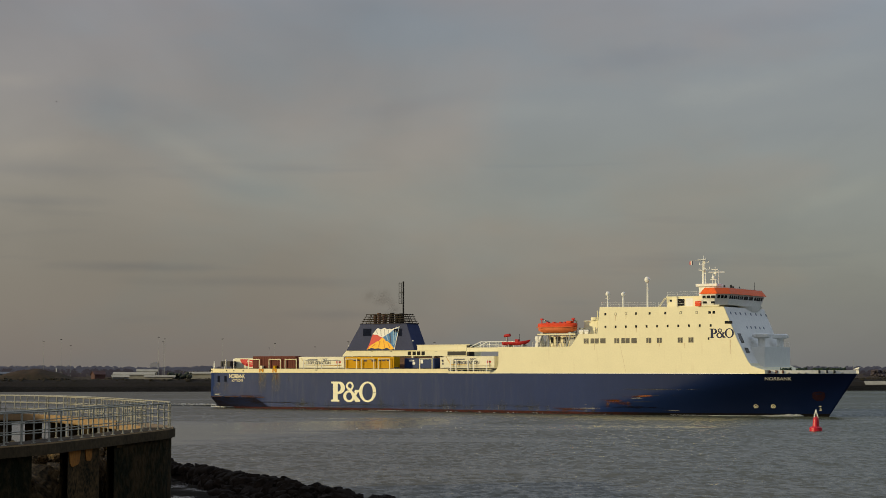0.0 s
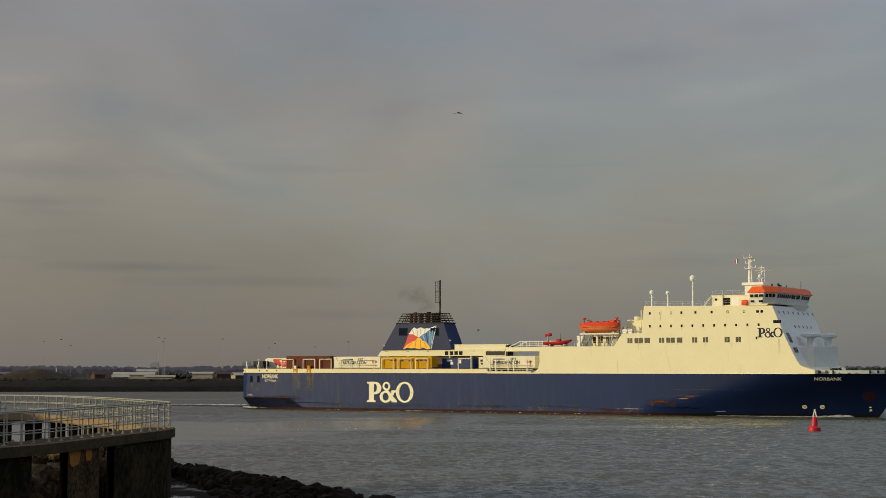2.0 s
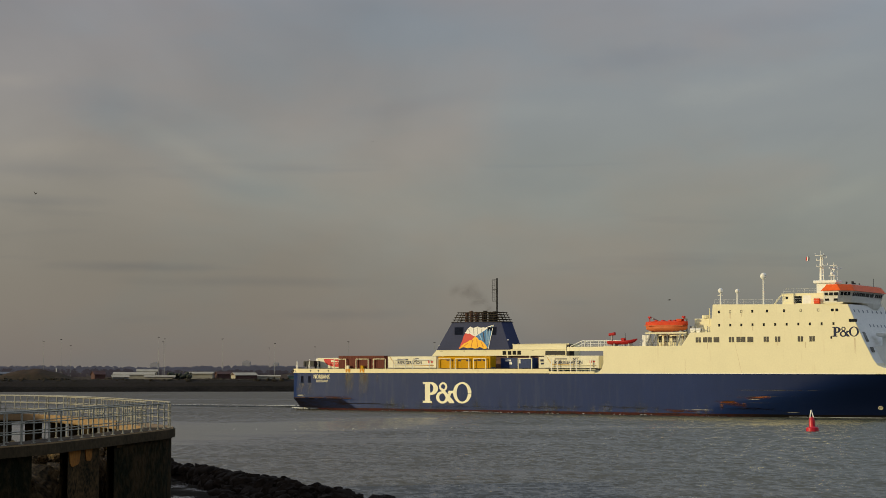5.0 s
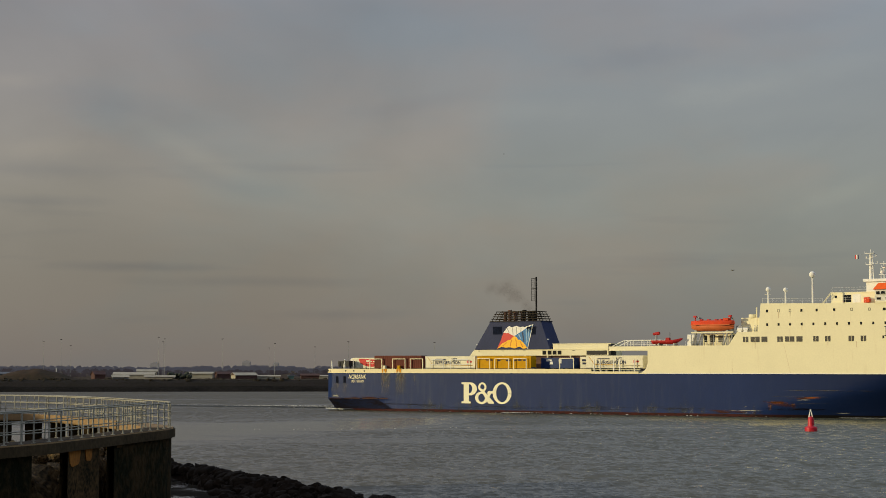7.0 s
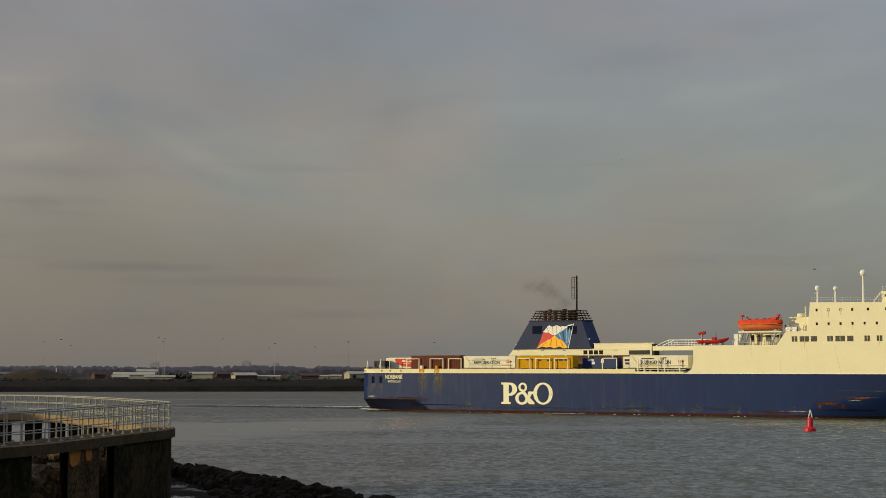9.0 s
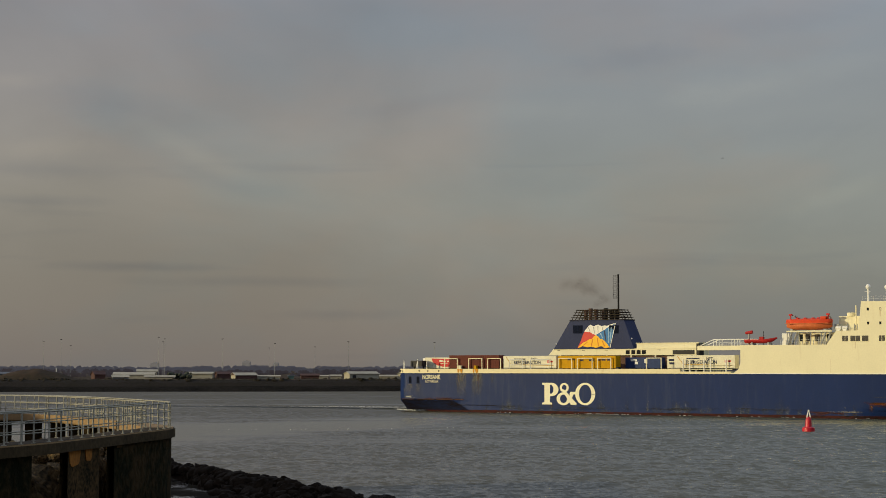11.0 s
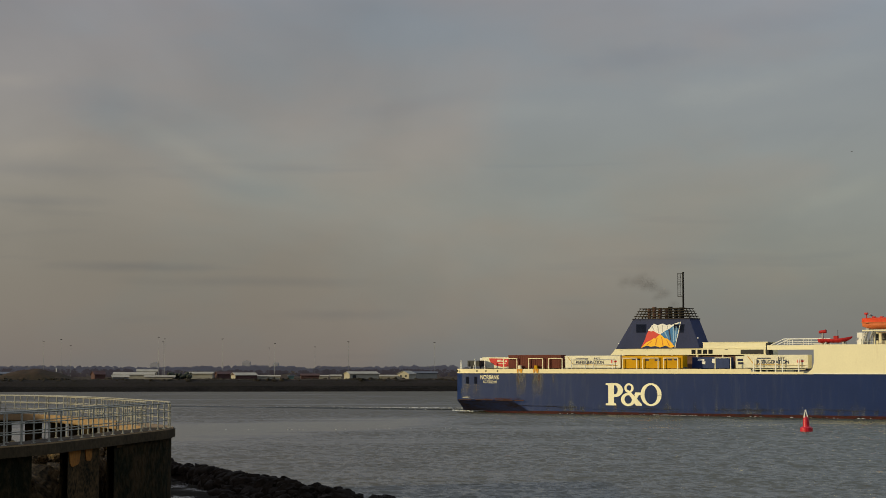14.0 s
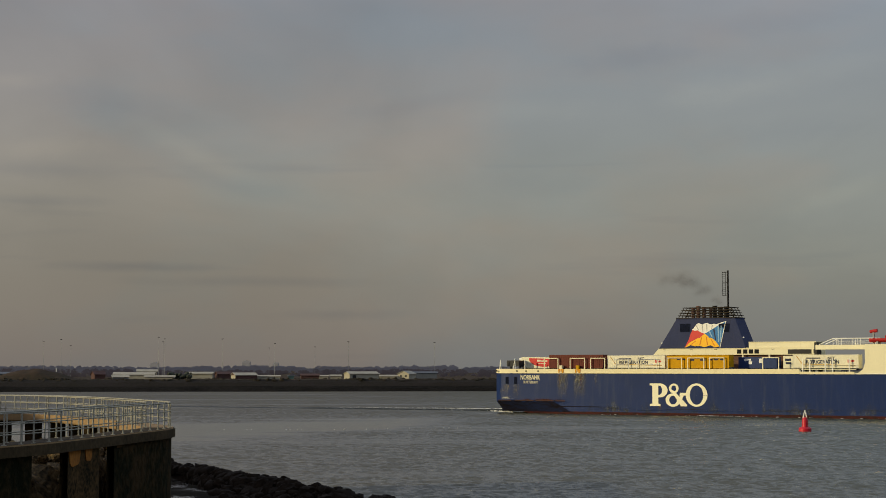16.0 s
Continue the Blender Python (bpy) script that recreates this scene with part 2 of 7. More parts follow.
CREAM = streaked("cream_paint", (0.79, 0.735, 0.512), (0.5, 0.38, 0.22), 0.6, 0.5, scale=(0.5, 0.5, 0.045), low=0.6, high=0.9, var=0.035)
MARK = material("pale_yellow_paint", (0.86, 0.82, 0.60), 0.6, var=0.06, scale=0.6, fine=4, spec=0.1)
WHITE = material("white_paint", (0.78, 0.77, 0.72), 0.45, var=0.06, spec=0.15)
BLUE = streaked("hull_blue", (0.0105, 0.026, 0.102), (0.075, 0.09, 0.112), 0.37, 0.36, scale=(0.28, 0.28, 0.035), low=0.5, high=0.85, var=0.07, spec=0.085, clean_shade=(62, 142))
SCRAPE = material("rusty_scrape", (0.095, 0.045, 0.027), 0.8, var=0.4, scale=0.7, fine=5, tint=(0.035, 0.025, 0.03), stretch=(0.3, 1, 2.5), spec=0.1)
FUNNEL_BLUE = streaked("funnel_blue", (0.028, 0.038, 0.098), (0.07, 0.065, 0.06), 0.42, 0.3, spec=0.05)
BOOT = streaked("red_bottom_paint", (0.013, 0.011, 0.012), (0.055, 0.013, 0.011), 0.7, 0.95, scale=(0.3, 0.3, 0.8), low=0.36, high=0.52, var=0.2, spec=0.1, clean_shade=(108, 124))
ORANGE = material("orange_paint", (0.83, 0.13, 0.025), 0.4, var=0.1, spec=0.15)
BOAT_ORANGE = material("boat_orange_plastic", (0.68, 0.07, 0.02), 0.42, var=0.15, scale=0.8, spec=0.15)
BOAT_RED = material("boat_red_rubber", (0.42, 0.025, 0.025), 0.5, var=0.2, scale=1.2, spec=0.12)
BOAT_LOW = material("faded_orange_plastic", (0.58, 0.15, 0.05), 0.5, var=0.15, scale=0.8, spec=0.15)
CABIN_GLASS = material("curtained_glass", (0.075, 0.07, 0.06), 0.25, var=0.4, scale=1.2, fine=5, bump=0.0)
FRONT_GLASS = material("blue_grey_glass", (0.07, 0.09, 0.13), 0.3, var=0.3, scale=1.0, bump=0.0)
GLASS = material("dark_glass", (0.012, 0.015, 0.018), 0.08, var=0.05, bump=0.0, spec=0.2)
DARK = material("dark_steel", (0.025, 0.025, 0.027), 0.55, var=0.2, spec=0.2)
GRILLE = material("brown_sooty_pipe", (0.06, 0.046, 0.027), 0.8, var=0.4, scale=1.0, fine=6, tint=(0.015, 0.012, 0.01), spec=0.15)
BLACK = material("sooty_steel", (0.012, 0.011, 0.01), 0.7, var=0.3, spec=0.2)
RUST = material("rusty_steel", (0.17, 0.075, 0.04), 0.8, var=0.25, scale=1.0, fine=8, tint=(0.05, 0.03, 0.03), stretch=(0.2, 1, 2))
DECK = material("deck_green_paint", (0.06, 0.10, 0.075), 0.7, var=0.2)
GEAR = material("deck_gear_green", (0.022, 0.04, 0.026), 0.7, var=0.25, spec=0.1)
YELLOW = material("yellow_paint", (0.57, 0.30, 0.006), 0.55, var=0.12, scale=0.6, spec=0.06)
BROWN = material("brown_curtain", (0.125, 0.028, 0.018), 0.6, var=0.15, scale=0.5, spec=0.15)
BLUE_BOX = material("blue_panel", (0.02, 0.04, 0.13), 0.5, var=0.15, spec=0.15)
TRAILER_WHITE = streaked("trailer_white", (0.75, 0.71, 0.54), (0.5, 0.46, 0.33), 0.4, 0.4, scale=(0.8, 0.8, 0.2))
RED = material("red_paint", (0.55, 0.03, 0.03), 0.45, var=0.1, spec=0.15)
FLAG_BLUE = material("light_blue_paint", (0.03, 0.17, 0.42), 0.45, var=0.08, spec=0.15)
FLAG_YELLOW = material("flag_yellow_paint", (0.9, 0.48, 0.015), 0.45, var=0.05, spec=0.15)
WHITE_BLUE = material("pale_blue_paint", (0.25, 0.42, 0.6), 0.45, var=0.08, spec=0.15)
FLAG_GOLD = material("deep_gold_paint", (0.62, 0.2, 0.01), 0.45, var=0.08, spec=0.15)
FLAG_RED = material("flag_red_paint", (0.60, 0.05, 0.04), 0.45, var=0.05, spec=0.15)
NAVY = material("navy_paint", (0.012, 0.018, 0.06), 0.45, var=0.08, spec=0.15)
RUST_RUN = material("rust_run", (0.52, 0.39, 0.22), 0.7, var=0.2, scale=2, fine=9, tint=(0.7, 0.62, 0.45), stretch=(2, 2, 0.4), spec=0.1)
LOUVRE = material("dark_blue_louvre", (0.012, 0.018, 0.045), 0.7, var=0.2, scale=1, fine=8, stretch=(1, 1, 4), spec=0.05)
PORT_DARK = material("deep_shade", (0.009, 0.012, 0.026), 0.9, var=0.2, spec=0.03)
BULWARK_PAINT = streaked("yellowed_cream_paint", (0.79, 0.71, 0.46), (0.5, 0.3, 0.1), 0.6, 0.6, scale=(0.5, 0.5, 0.2), low=0.58, high=0.85, var=0.04)
GREY = material("grey_steel", (0.32, 0.33, 0.33), 0.5, var=0.12)
RUBBER = material("tyre_rubber", (0.015, 0.015, 0.015), 0.8, var=0.2)
FOAM = material("foam_white", (0.52, 0.53, 0.51), 0.8, var=0.15, scale=3, fine=14, bump=0.5)


def smoke_material():
    """Thin smoke: opacity falls off from the puff's middle to its rim, broken up by noise."""
    m = material("smoke_haze", (0.06, 0.045, 0.04), 1.0, var=0.1, bump=0.0, spec=0.0)
    nodes, links = m.node_tree.nodes, m.node_tree.links
    tc = nodes.new("ShaderNodeTexCoord")
    mp = nodes.new("ShaderNodeMapping")
    mp.inputs["Scale"].default_value = (1, 0, 1)
    links.new(tc.outputs["Object"], mp.inputs["Vector"])
    d = nodes.new("ShaderNodeVectorMath")
    d.operation = "LENGTH"
    links.new(mp.outputs["Vector"], d.inputs[0])
    fall = nodes.new("ShaderNodeMapRange")
    fall.interpolation_type = "SMOOTHSTEP"
    fall.inputs["From Min"].default_value, fall.inputs["From Max"].default_value = 0.0, 1.0
    fall.inputs["To Min"].default_value, fall.inputs["To Max"].default_value = 0.18, 0.0
    links.new(d.outputs["Value"], fall.inputs["Value"])
    n = nodes.new("ShaderNodeTexNoise")
    n.inputs["Scale"].default_value = 1.1
    n.inputs["Detail"].default_value = 3
    links.new(tc.outputs["Object"], n.inputs["Vector"])
    cut = nodes.new("ShaderNodeMapRange")
    cut.inputs["From Min"].default_value, cut.inputs["From Max"].default_value = 0.25, 0.62
    links.new(n.outputs["Fac"], cut.inputs["Value"])
    mu = nodes.new("ShaderNodeMath")
    mu.operation = "MULTIPLY"
    links.new(fall.outputs[0], mu.inputs[0])
    links.new(cut.outputs[0], mu.inputs[1])
    links.new(mu.outputs[0], nodes["Principled BSDF"].inputs["Alpha"])
    return m


WAKE_WATER = material("dark_wake_water", (0.025, 0.028, 0.025), 0.4, var=0.15, scale=0.4, fine=2.0, bump=0.1, spec=0.12)
SMOKE = smoke_material()
BUOY_RED = material("buoy_red", (0.5, 0.008, 0.025), 0.4, var=0.15, scale=2.0)
RAIL_PAINT = material("rail_pale_paint", (0.36, 0.345, 0.285), 0.6, var=0.25, scale=2, spec=0.15)
CONCRETE = material("stained_concrete", (0.31, 0.195, 0.085), 0.85, var=0.25, scale=0.8, fine=9, bump=0.4, tint=(0.22, 0.14, 0.065))
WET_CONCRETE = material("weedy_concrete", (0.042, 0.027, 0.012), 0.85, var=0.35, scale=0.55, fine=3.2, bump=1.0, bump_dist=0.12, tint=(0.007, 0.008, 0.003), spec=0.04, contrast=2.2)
SUN_PATCH = material("sun_patch_ochre", (0.46, 0.175, 0.03), 0.85, var=0.3, scale=1.2, fine=8, bump=0.5, tint=(0.12, 0.06, 0.02), spec=0.1)
KERB = material("brown_kerb_concrete", (0.075, 0.052, 0.028), 0.85, var=0.3, scale=0.8, fine=6, bump=0.6, bump_dist=0.04, tint=(0.035, 0.026, 0.014), spec=0.08, contrast=1.6)
SHADED_DECK = material("shaded_deck_brown", (0.06, 0.045, 0.03), 0.9, var=0.3, scale=0.8, fine=7, bump=0.4, tint=(0.03, 0.024, 0.017), spec=0.1)
PIER_BROWN = material("brown_pier_concrete", (0.09, 0.054, 0.023), 0.85, var=0.25, scale=0.9, fine=7, bump=0.6, bump_dist=0.04, tint=(0.008, 0.008, 0.004), spec=0.05, contrast=2.2)
ROCK = material("wet_dark_rock", (0.021, 0.014, 0.009), 0.7, var=0.4, scale=2.4, fine=9, bump=1.0, bump_dist=0.05, tint=(0.005, 0.0038, 0.003), spec=0.03)
RUBBLE = material("brown_rubble", (0.20, 0.135, 0.065), 0.9, var=0.4, scale=1.5, fine=5, bump=1.0, bump_dist=0.15, tint=(0.04, 0.032, 0.02), spec=0.1, contrast=2)
POOL = material("still_pool_water", (0.10, 0.095, 0.085), 0.1, var=0.1, scale=1.0, fine=5, bump=0.6, bump_dist=0.08)
MUD = material("wet_mud", (0.02, 0.016, 0.011), 0.95, var=0.3, scale=0.5, fine=4, bump=1.0, bump_dist=0.1, tint=(0.009, 0.008, 0.006), spec=0.03)
BANK = material("dark_revetment", (0.014, 0.012, 0.01), 0.95, var=0.4, scale=0.12, fine=0.9, bump=0.8, bump_dist=0.4, stretch=(1, 1, 2.5), spec=0.1)
BANK_TOP = material("bank_scrub", (0.027, 0.022, 0.021), 0.95, var=0.3, scale=0.06, fine=0.6, bump=0.8, bump_dist=0.4, tint=(0.018, 0.016, 0.011), spec=0.1)
SCRUB = material("winter_scrub", (0.046, 0.037, 0.028), 0.95, var=0.3, scale=0.2, fine=1.5, bump=0.8, bump_dist=0.3, tint=(0.02, 0.02, 0.013), spec=0.05)
ROUGH_GRASS = material("winter_grass", (0.068, 0.041, 0.026), 0.95, var=0.3, scale=0.05, fine=0.5, bump=0.7, bump_dist=0.4, tint=(0.03, 0.028, 0.018), spec=0.1)
SHED_WALL = material("pale_cladding", (0.34, 0.315, 0.245), 0.7, var=0.12, scale=0.3, fine=3)
SHED_DARK = material("blue_grey_cladding", (0.10, 0.115, 0.14), 0.7, var=0.12, scale=0.3, fine=3)
SHED_ROOF = material("fibre_cement_roof", (0.40, 0.365, 0.285), 0.8, var=0.2, scale=0.3, fine=3)
TEAL = material("teal_cladding", (0.045, 0.10, 0.11), 0.7, var=0.15, scale=0.5, fine=4)
BRICK_RED = material("red_brick_wall", (0.075, 0.034, 0.029), 0.85, var=0.15, scale=0.4, fine=5)
# distance haze is put into these twig colours, more so farther off
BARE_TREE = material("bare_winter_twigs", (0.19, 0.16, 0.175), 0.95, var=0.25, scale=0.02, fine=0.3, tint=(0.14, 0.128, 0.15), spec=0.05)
HAZED_TREE = material("hazed_winter_twigs", (0.27, 0.265, 0.31), 0.95, var=0.2, scale=0.015, fine=0.2, tint=(0.22, 0.22, 0.27), spec=0.05)
for m in (BARE_TREE, HAZED_TREE):
    # open crowns let light through; this also evens their contrast, as haze would
    nt = m.node_tree
    thin = nt.nodes.new("ShaderNodeBsdfTranslucent")
    blend = nt.nodes.new("ShaderNodeMixShader")
    blend.inputs[0].default_value = 0.5
    solid = nt.nodes["Principled BSDF"]
    nt.links.new(solid.inputs["Base Color"].links[0].from_socket, thin.inputs["Color"])
    nt.links.new(solid.outputs[0], blend.inputs[1])
    nt.links.new(thin.outputs[0], blend.inputs[2])
    nt.links.new(blend.outputs[0], nt.nodes["Material Output"].inputs["Surface"])
# pale blue-grey stands in for the haze before the tower blocks
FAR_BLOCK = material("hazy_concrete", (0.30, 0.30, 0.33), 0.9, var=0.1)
PALE_FEATHER = material("pale_grey_feathers", (0.2, 0.195, 0.18), 0.8, var=0.4, scale=5, fine=20)
FEATHER = material("grey_feathers", (0.04, 0.038, 0.04), 0.8, var=0.3, scale=6, fine=30)
GEAR_DARK = material("dark_evergreen", (0.035, 0.042, 0.028), 0.95, var=0.3)
ANCHOR_RUST = material("dull_anchor_rust", (0.034, 0.011, 0.012), 0.8, var=0.4, scale=1.2, fine=6, tint=(0.015, 0.010, 0.02), spec=0.05)
COUNTER = material("dark_counter_paint", (0.012, 0.017, 0.045), 0.8, var=0.4, scale=0.5, fine=3, tint=(0.011, 0.008, 0.009), stretch=(0.3, 1, 2), spec=0.03, contrast=2)
STREAK = material("orange_rust_streak", (0.60, 0.20, 0.006), 0.7, var=0.3, scale=1.5, fine=6, tint=(0.66, 0.38, 0.05), stretch=(2.5, 2, 0.5), spec=0.1)
FORE_PAINT = material("off_white_paint", (0.74, 0.75, 0.71), 0.6, var=0.05, scale=0.7, fine=5, spec=0.15)


def stain(name, color, amount, down):
    """A soft run of dirt or rust: densest at its foot, or (down) at its head, ragged and thin towards its sides."""
    m = material(name, color, 0.8, var=0.25, scale=1.2, fine=6, bump=0.0, spec=0.05)
    nodes, links = m.node_tree.nodes, m.node_tree.links

    def node(kind, op="", *ins):
        n = nodes.new(kind)
        if op:
            n.operation = op
        for k, v in enumerate(ins):
            if isinstance(v, (int, float)):
                n.inputs[k].default_value = v
            else:
                links.new(v, n.inputs[k])
        return n.outputs[0]

    tc = nodes.new("ShaderNodeTexCoord")
    sep = nodes.new("ShaderNodeSeparateXYZ")
    links.new(tc.outputs["Generated"], sep.inputs[0])
    mp = nodes.new("ShaderNodeMapping")
    mp.inputs["Scale"].default_value = (3.5, 1, 0.5)
    links.new(tc.outputs["Object"], mp.inputs["Vector"])
    n = nodes.new("ShaderNodeTexNoise")
    n.inputs["Scale"].default_value = 1.6
    n.inputs["Detail"].default_value = 5
    links.new(mp.outputs["Vector"], n.inputs["Vector"])
    # a hump across the width, a slope over the height
    side = node("ShaderNodeMath", "MULTIPLY", node("ShaderNodeMath", "SUBTRACT", 1.0, sep.outputs["X"]), sep.outputs["X"])
    side = node("ShaderNodeMath", "MULTIPLY", side, 4.0)
    high = sep.outputs["Z"] if down else node("ShaderNodeMath", "SUBTRACT", 1.0, sep.outputs["Z"])
    body = node("ShaderNodeMath", "MULTIPLY", side, high)
    rag = nodes.new("ShaderNodeMapRange")
    rag.inputs["From Min"].default_value, rag.inputs["From Max"].default_value = 0.36, 0.62
    links.new(n.outputs["Fac"], rag.inputs["Value"])
    a = node("ShaderNodeMath", "MULTIPLY", body, rag.outputs[0])
    links.new(node("ShaderNodeMath", "MULTIPLY", a, amount), nodes["Principled BSDF"].inputs["Alpha"])
    return m


def scuff(name, color, amount):
    """A scrape along the plating: broken streaks that thin out towards its rim."""
    m = material(name, color, 0.8, var=0.45, scale=0.7, fine=5, tint=tuple(c * 0.35 for c in color), stretch=(0.4, 1, 3), bump=0.0, spec=0.05)
    nodes, links = m.node_tree.nodes, m.node_tree.links
    tc = nodes.new("ShaderNodeTexCoord")
    mid = nodes.new("ShaderNodeVectorMath")
    mid.operation = "SUBTRACT"
    mid.inputs[1].default_value = (0.5, 0.5, 0.5)
    links.new(tc.outputs["Generated"], mid.inputs[0])
    flat = nodes.new("ShaderNodeVectorMath")
    flat.operation = "MULTIPLY"
    flat.inputs[1].default_value = (2, 0, 2)
    links.new(mid.outputs[0], flat.inputs[0])
    ln = nodes.new("ShaderNodeVectorMath")
    ln.operation = "LENGTH"
    links.new(flat.outputs[0], ln.inputs[0])
    mp = nodes.new("ShaderNodeMapping")
    mp.inputs["Scale"].default_value = (0.3, 1, 5)
    links.new(tc.outputs["Object"], mp.inputs["Vector"])
    n = nodes.new("ShaderNodeTexNoise")
    n.inputs["Scale"].default_value = 1.3
    n.inputs["Detail"].default_value = 6
    n.inputs["Roughness"].default_value = 0.65
    links.new(mp.outputs["Vector"], n.inputs["Vector"])
    bias = nodes.new("ShaderNodeMath")
    bias.operation = "MULTIPLY_ADD"
    bias.inputs[1].default_value = -0.22
    links.new(ln.outputs["Value"], bias.inputs[0])
    links.new(n.outputs["Fac"], bias.inputs[2])
    a = nodes.new("ShaderNodeMapRange")
    for k, v in zip(("From Min", "From Max", "To Min", "To Max"), (0.34, 0.47, 0, amount)):
        a.inputs[k].default_value = v
    links.new(bias.outputs[0], a.inputs["Value"])
    links.new(a.outputs[0], nodes["Principled BSDF"].inputs["Alpha"])
    return m


RUST_SCUFF = scuff("rust_scuff", (0.13, 0.045, 0.018), 0.8)
ORANGE_SCUFF = scuff("fresh_rust_scuff", (0.36, 0.11, 0.022), 1.0)
BARE_SCUFF = scuff("bare_scuff", (0.13, 0.135, 0.15), 0.75)
FAINT_SCUFF = scuff("faint_scuff", (0.075, 0.078, 0.085), 0.5)
WHITE_SCUFF = scuff("white_scuff", (0.5, 0.5, 0.47), 1.0)
DARK_SCUFF = scuff("dark_scuff", (0.012, 0.011, 0.014), 0.9)
WEED_RUN = stain("olive_weed_run", (0.14, 0.145, 0.12), 0.4, False)
PALE_RUN = stain("pale_salt_run", (0.24, 0.25, 0.24), 0.38, False)
DRAIN_RUN = stain("drain_run", (0.25, 0.235, 0.185), 0.55, True)
RUST_WEEP = stain("rust_weep", (0.20, 0.09, 0.03), 0.9, True)
WATER = water_material()

# ---- mesh helpers ----


def part(name, bm, mat, parent=None, label="", smooth=False):
    me = bpy.data.meshes.new(name)
    bmesh.ops.recalc_face_normals(bm, faces=bm.faces)
    if smooth:
        for f in bm.faces:
            f.smooth = True
    bm.to_mesh(me)
    bm.free()
    me.materials.append(mat)
    ob = new(name, me)
    if parent is not None:
        ob.parent = parent
    return tagged(ob, label)


def share(name, me, parent, m):
    """Another object on the same mesh."""
    ob = new(name, me)
    ob.parent = parent
    ob.matrix_basis = m
    return ob


def thing(name, label, category, group="", kind="", m=None):
    ob = new(name)
    ob.empty_display_size = 0.2
    if m is not None:
        ob.matrix_basis = m
    return tagged(ob, label, category, group, kind)


def box(bm, x0, x1, y0, y1, z0, z1, bevel=0.0):
    r = bmesh.ops.create_cube(bm, size=1, matrix=Matrix.LocRotScale(((x0 + x1) / 2, (y0 + y1) / 2, (z0 + z1) / 2), None, (abs(x1 - x0), abs(y1 - y0), abs(z1 - z0))))
    if bevel:
        edges = list({e for v in r["verts"] for e in v.link_edges})
        bmesh.ops.bevel(bm, geom=edges, offset=bevel, segments=2, affect="EDGES", profile=0.5)
    return bm


def rod(bm, a, b, r, n=8, r2=None):
    a, b = Vector(a), Vector(b)
    d = b - a
    m = Matrix.Translation((a + b) / 2) @ d.to_track_quat("Z", "Y").to_matrix().to_4x4()
    bmesh.ops.create_cone(bm, cap_ends=True, segments=n, radius1=r, radius2=r if r2 is None else r2, depth=d.length, matrix=m)
    return bm


def ball(bm, c, r, u=14, v=9, sz=1.0):
    bmesh.ops.create_uvsphere(bm, u_segments=u, v_segments=v, radius=r, matrix=Matrix.Translation(c) @ Matrix.Diagonal((1, 1, sz, 1)))
    return bm


def prism(bm, profile, y0, y1):
    """A profile in x and z drawn out from y0 to y1."""
    a = [bm.verts.new((x, y0, z)) for x, z in profile]
    b = [bm.verts.new((x, y1, z)) for x, z in profile]
    bm.faces.new(a)
    bm.faces.new(b[::-1])
    for i in range(len(a)):
        j = (i + 1) % len(a)
        bm.faces.new((a[i], b[i], b[j], a[j]))
    return bm


def slab(bm, plan, z0, z1, top=None):
    """A plan outline raised from z0 to z1; top: another outline for the upper edge."""
    top = top or plan
    a = [bm.verts.new((x, y, z0)) for x, y in plan]
    b = [bm.verts.new((x, y, z1)) for x, y in top]
    bm.faces.new(a[::-1])
    bm.faces.new(b)
    for i in range(len(a)):
        j = (i + 1) % len(a)
        bm.faces.new((a[i], a[j], b[j], b[i]))
    return bm


def B():
    return bmesh.new()


def lettering(text, size, depth=0.01, bold=0.0):
    """Raised letters in the built-in font as a bmesh, in the plane of x and y, centred."""
    cu = bpy.data.curves.new("lettering", "FONT")
    cu.body, cu.size, cu.extrude, cu.offset = text, size, depth, bold
    cu.align_x, cu.align_y = "CENTER", "CENTER"
    ob = new("lettering", cu)
    bpy.context.view_layer.update()
    me = bpy.data.meshes.new_from_object(ob.evaluated_get(bpy.context.evaluated_depsgraph_get()))
    bm = B()
    bm.from_mesh(me)
    bpy.data.objects.remove(ob)
    bpy.data.curves.remove(cu)
    bpy.data.meshes.remove(me)
    return bm


def on_side(bm, u, z, v, sx=1.0, sz=1.0):
    """Lays a drawing in x and y on a wall that faces -y."""
    bm.transform(Matrix.Translation((u, v, z)) @ Matrix.Rotation(radians(90), 4, "X") @ Matrix.Diagonal((sx, sz, 1, 1)))
    return bm


def plate(bm, outline, v, thick=0.03):
    """A flat shape of x and z points on a wall that faces -y."""
    return prism(bm, outline, v - thick, v + 0.01)


def oval(cx, cz, rx, rz, n=28, a0=0.0, a1=360.0):
    return [(cx + rx * math.cos(radians(a0 + (a1 - a0) * i / n)), cz + rz * math.sin(radians(a0 + (a1 - a0) * i / n))) for i in range(n)]


def ring(bm, cx, cz, rx, rz, wx, wz, v, thick=0.03, n=32):
    """An oval ring on a wall that faces -y."""
    vs = []
    for i in range(n):
        a = 2 * math.pi * i / n
        c, s = math.cos(a), math.sin(a)
        vs.append([bm.verts.new((cx + (rx - d * wx) * c, y, cz + (rz - d * wz) * s)) for y in (v - thick, v + 0.01) for d in (0, 1)])
    for i in range(n):
        a, b = vs[i], vs[(i + 1) % n]
        for p, q in ((0, 1), (1, 3), (3, 2), (2, 0)):
            bm.faces.new((a[p], a[q], b[q], b[p]))
    return bm


# ---- the moving things ----
HEADING = -33.52
RIDERS = []


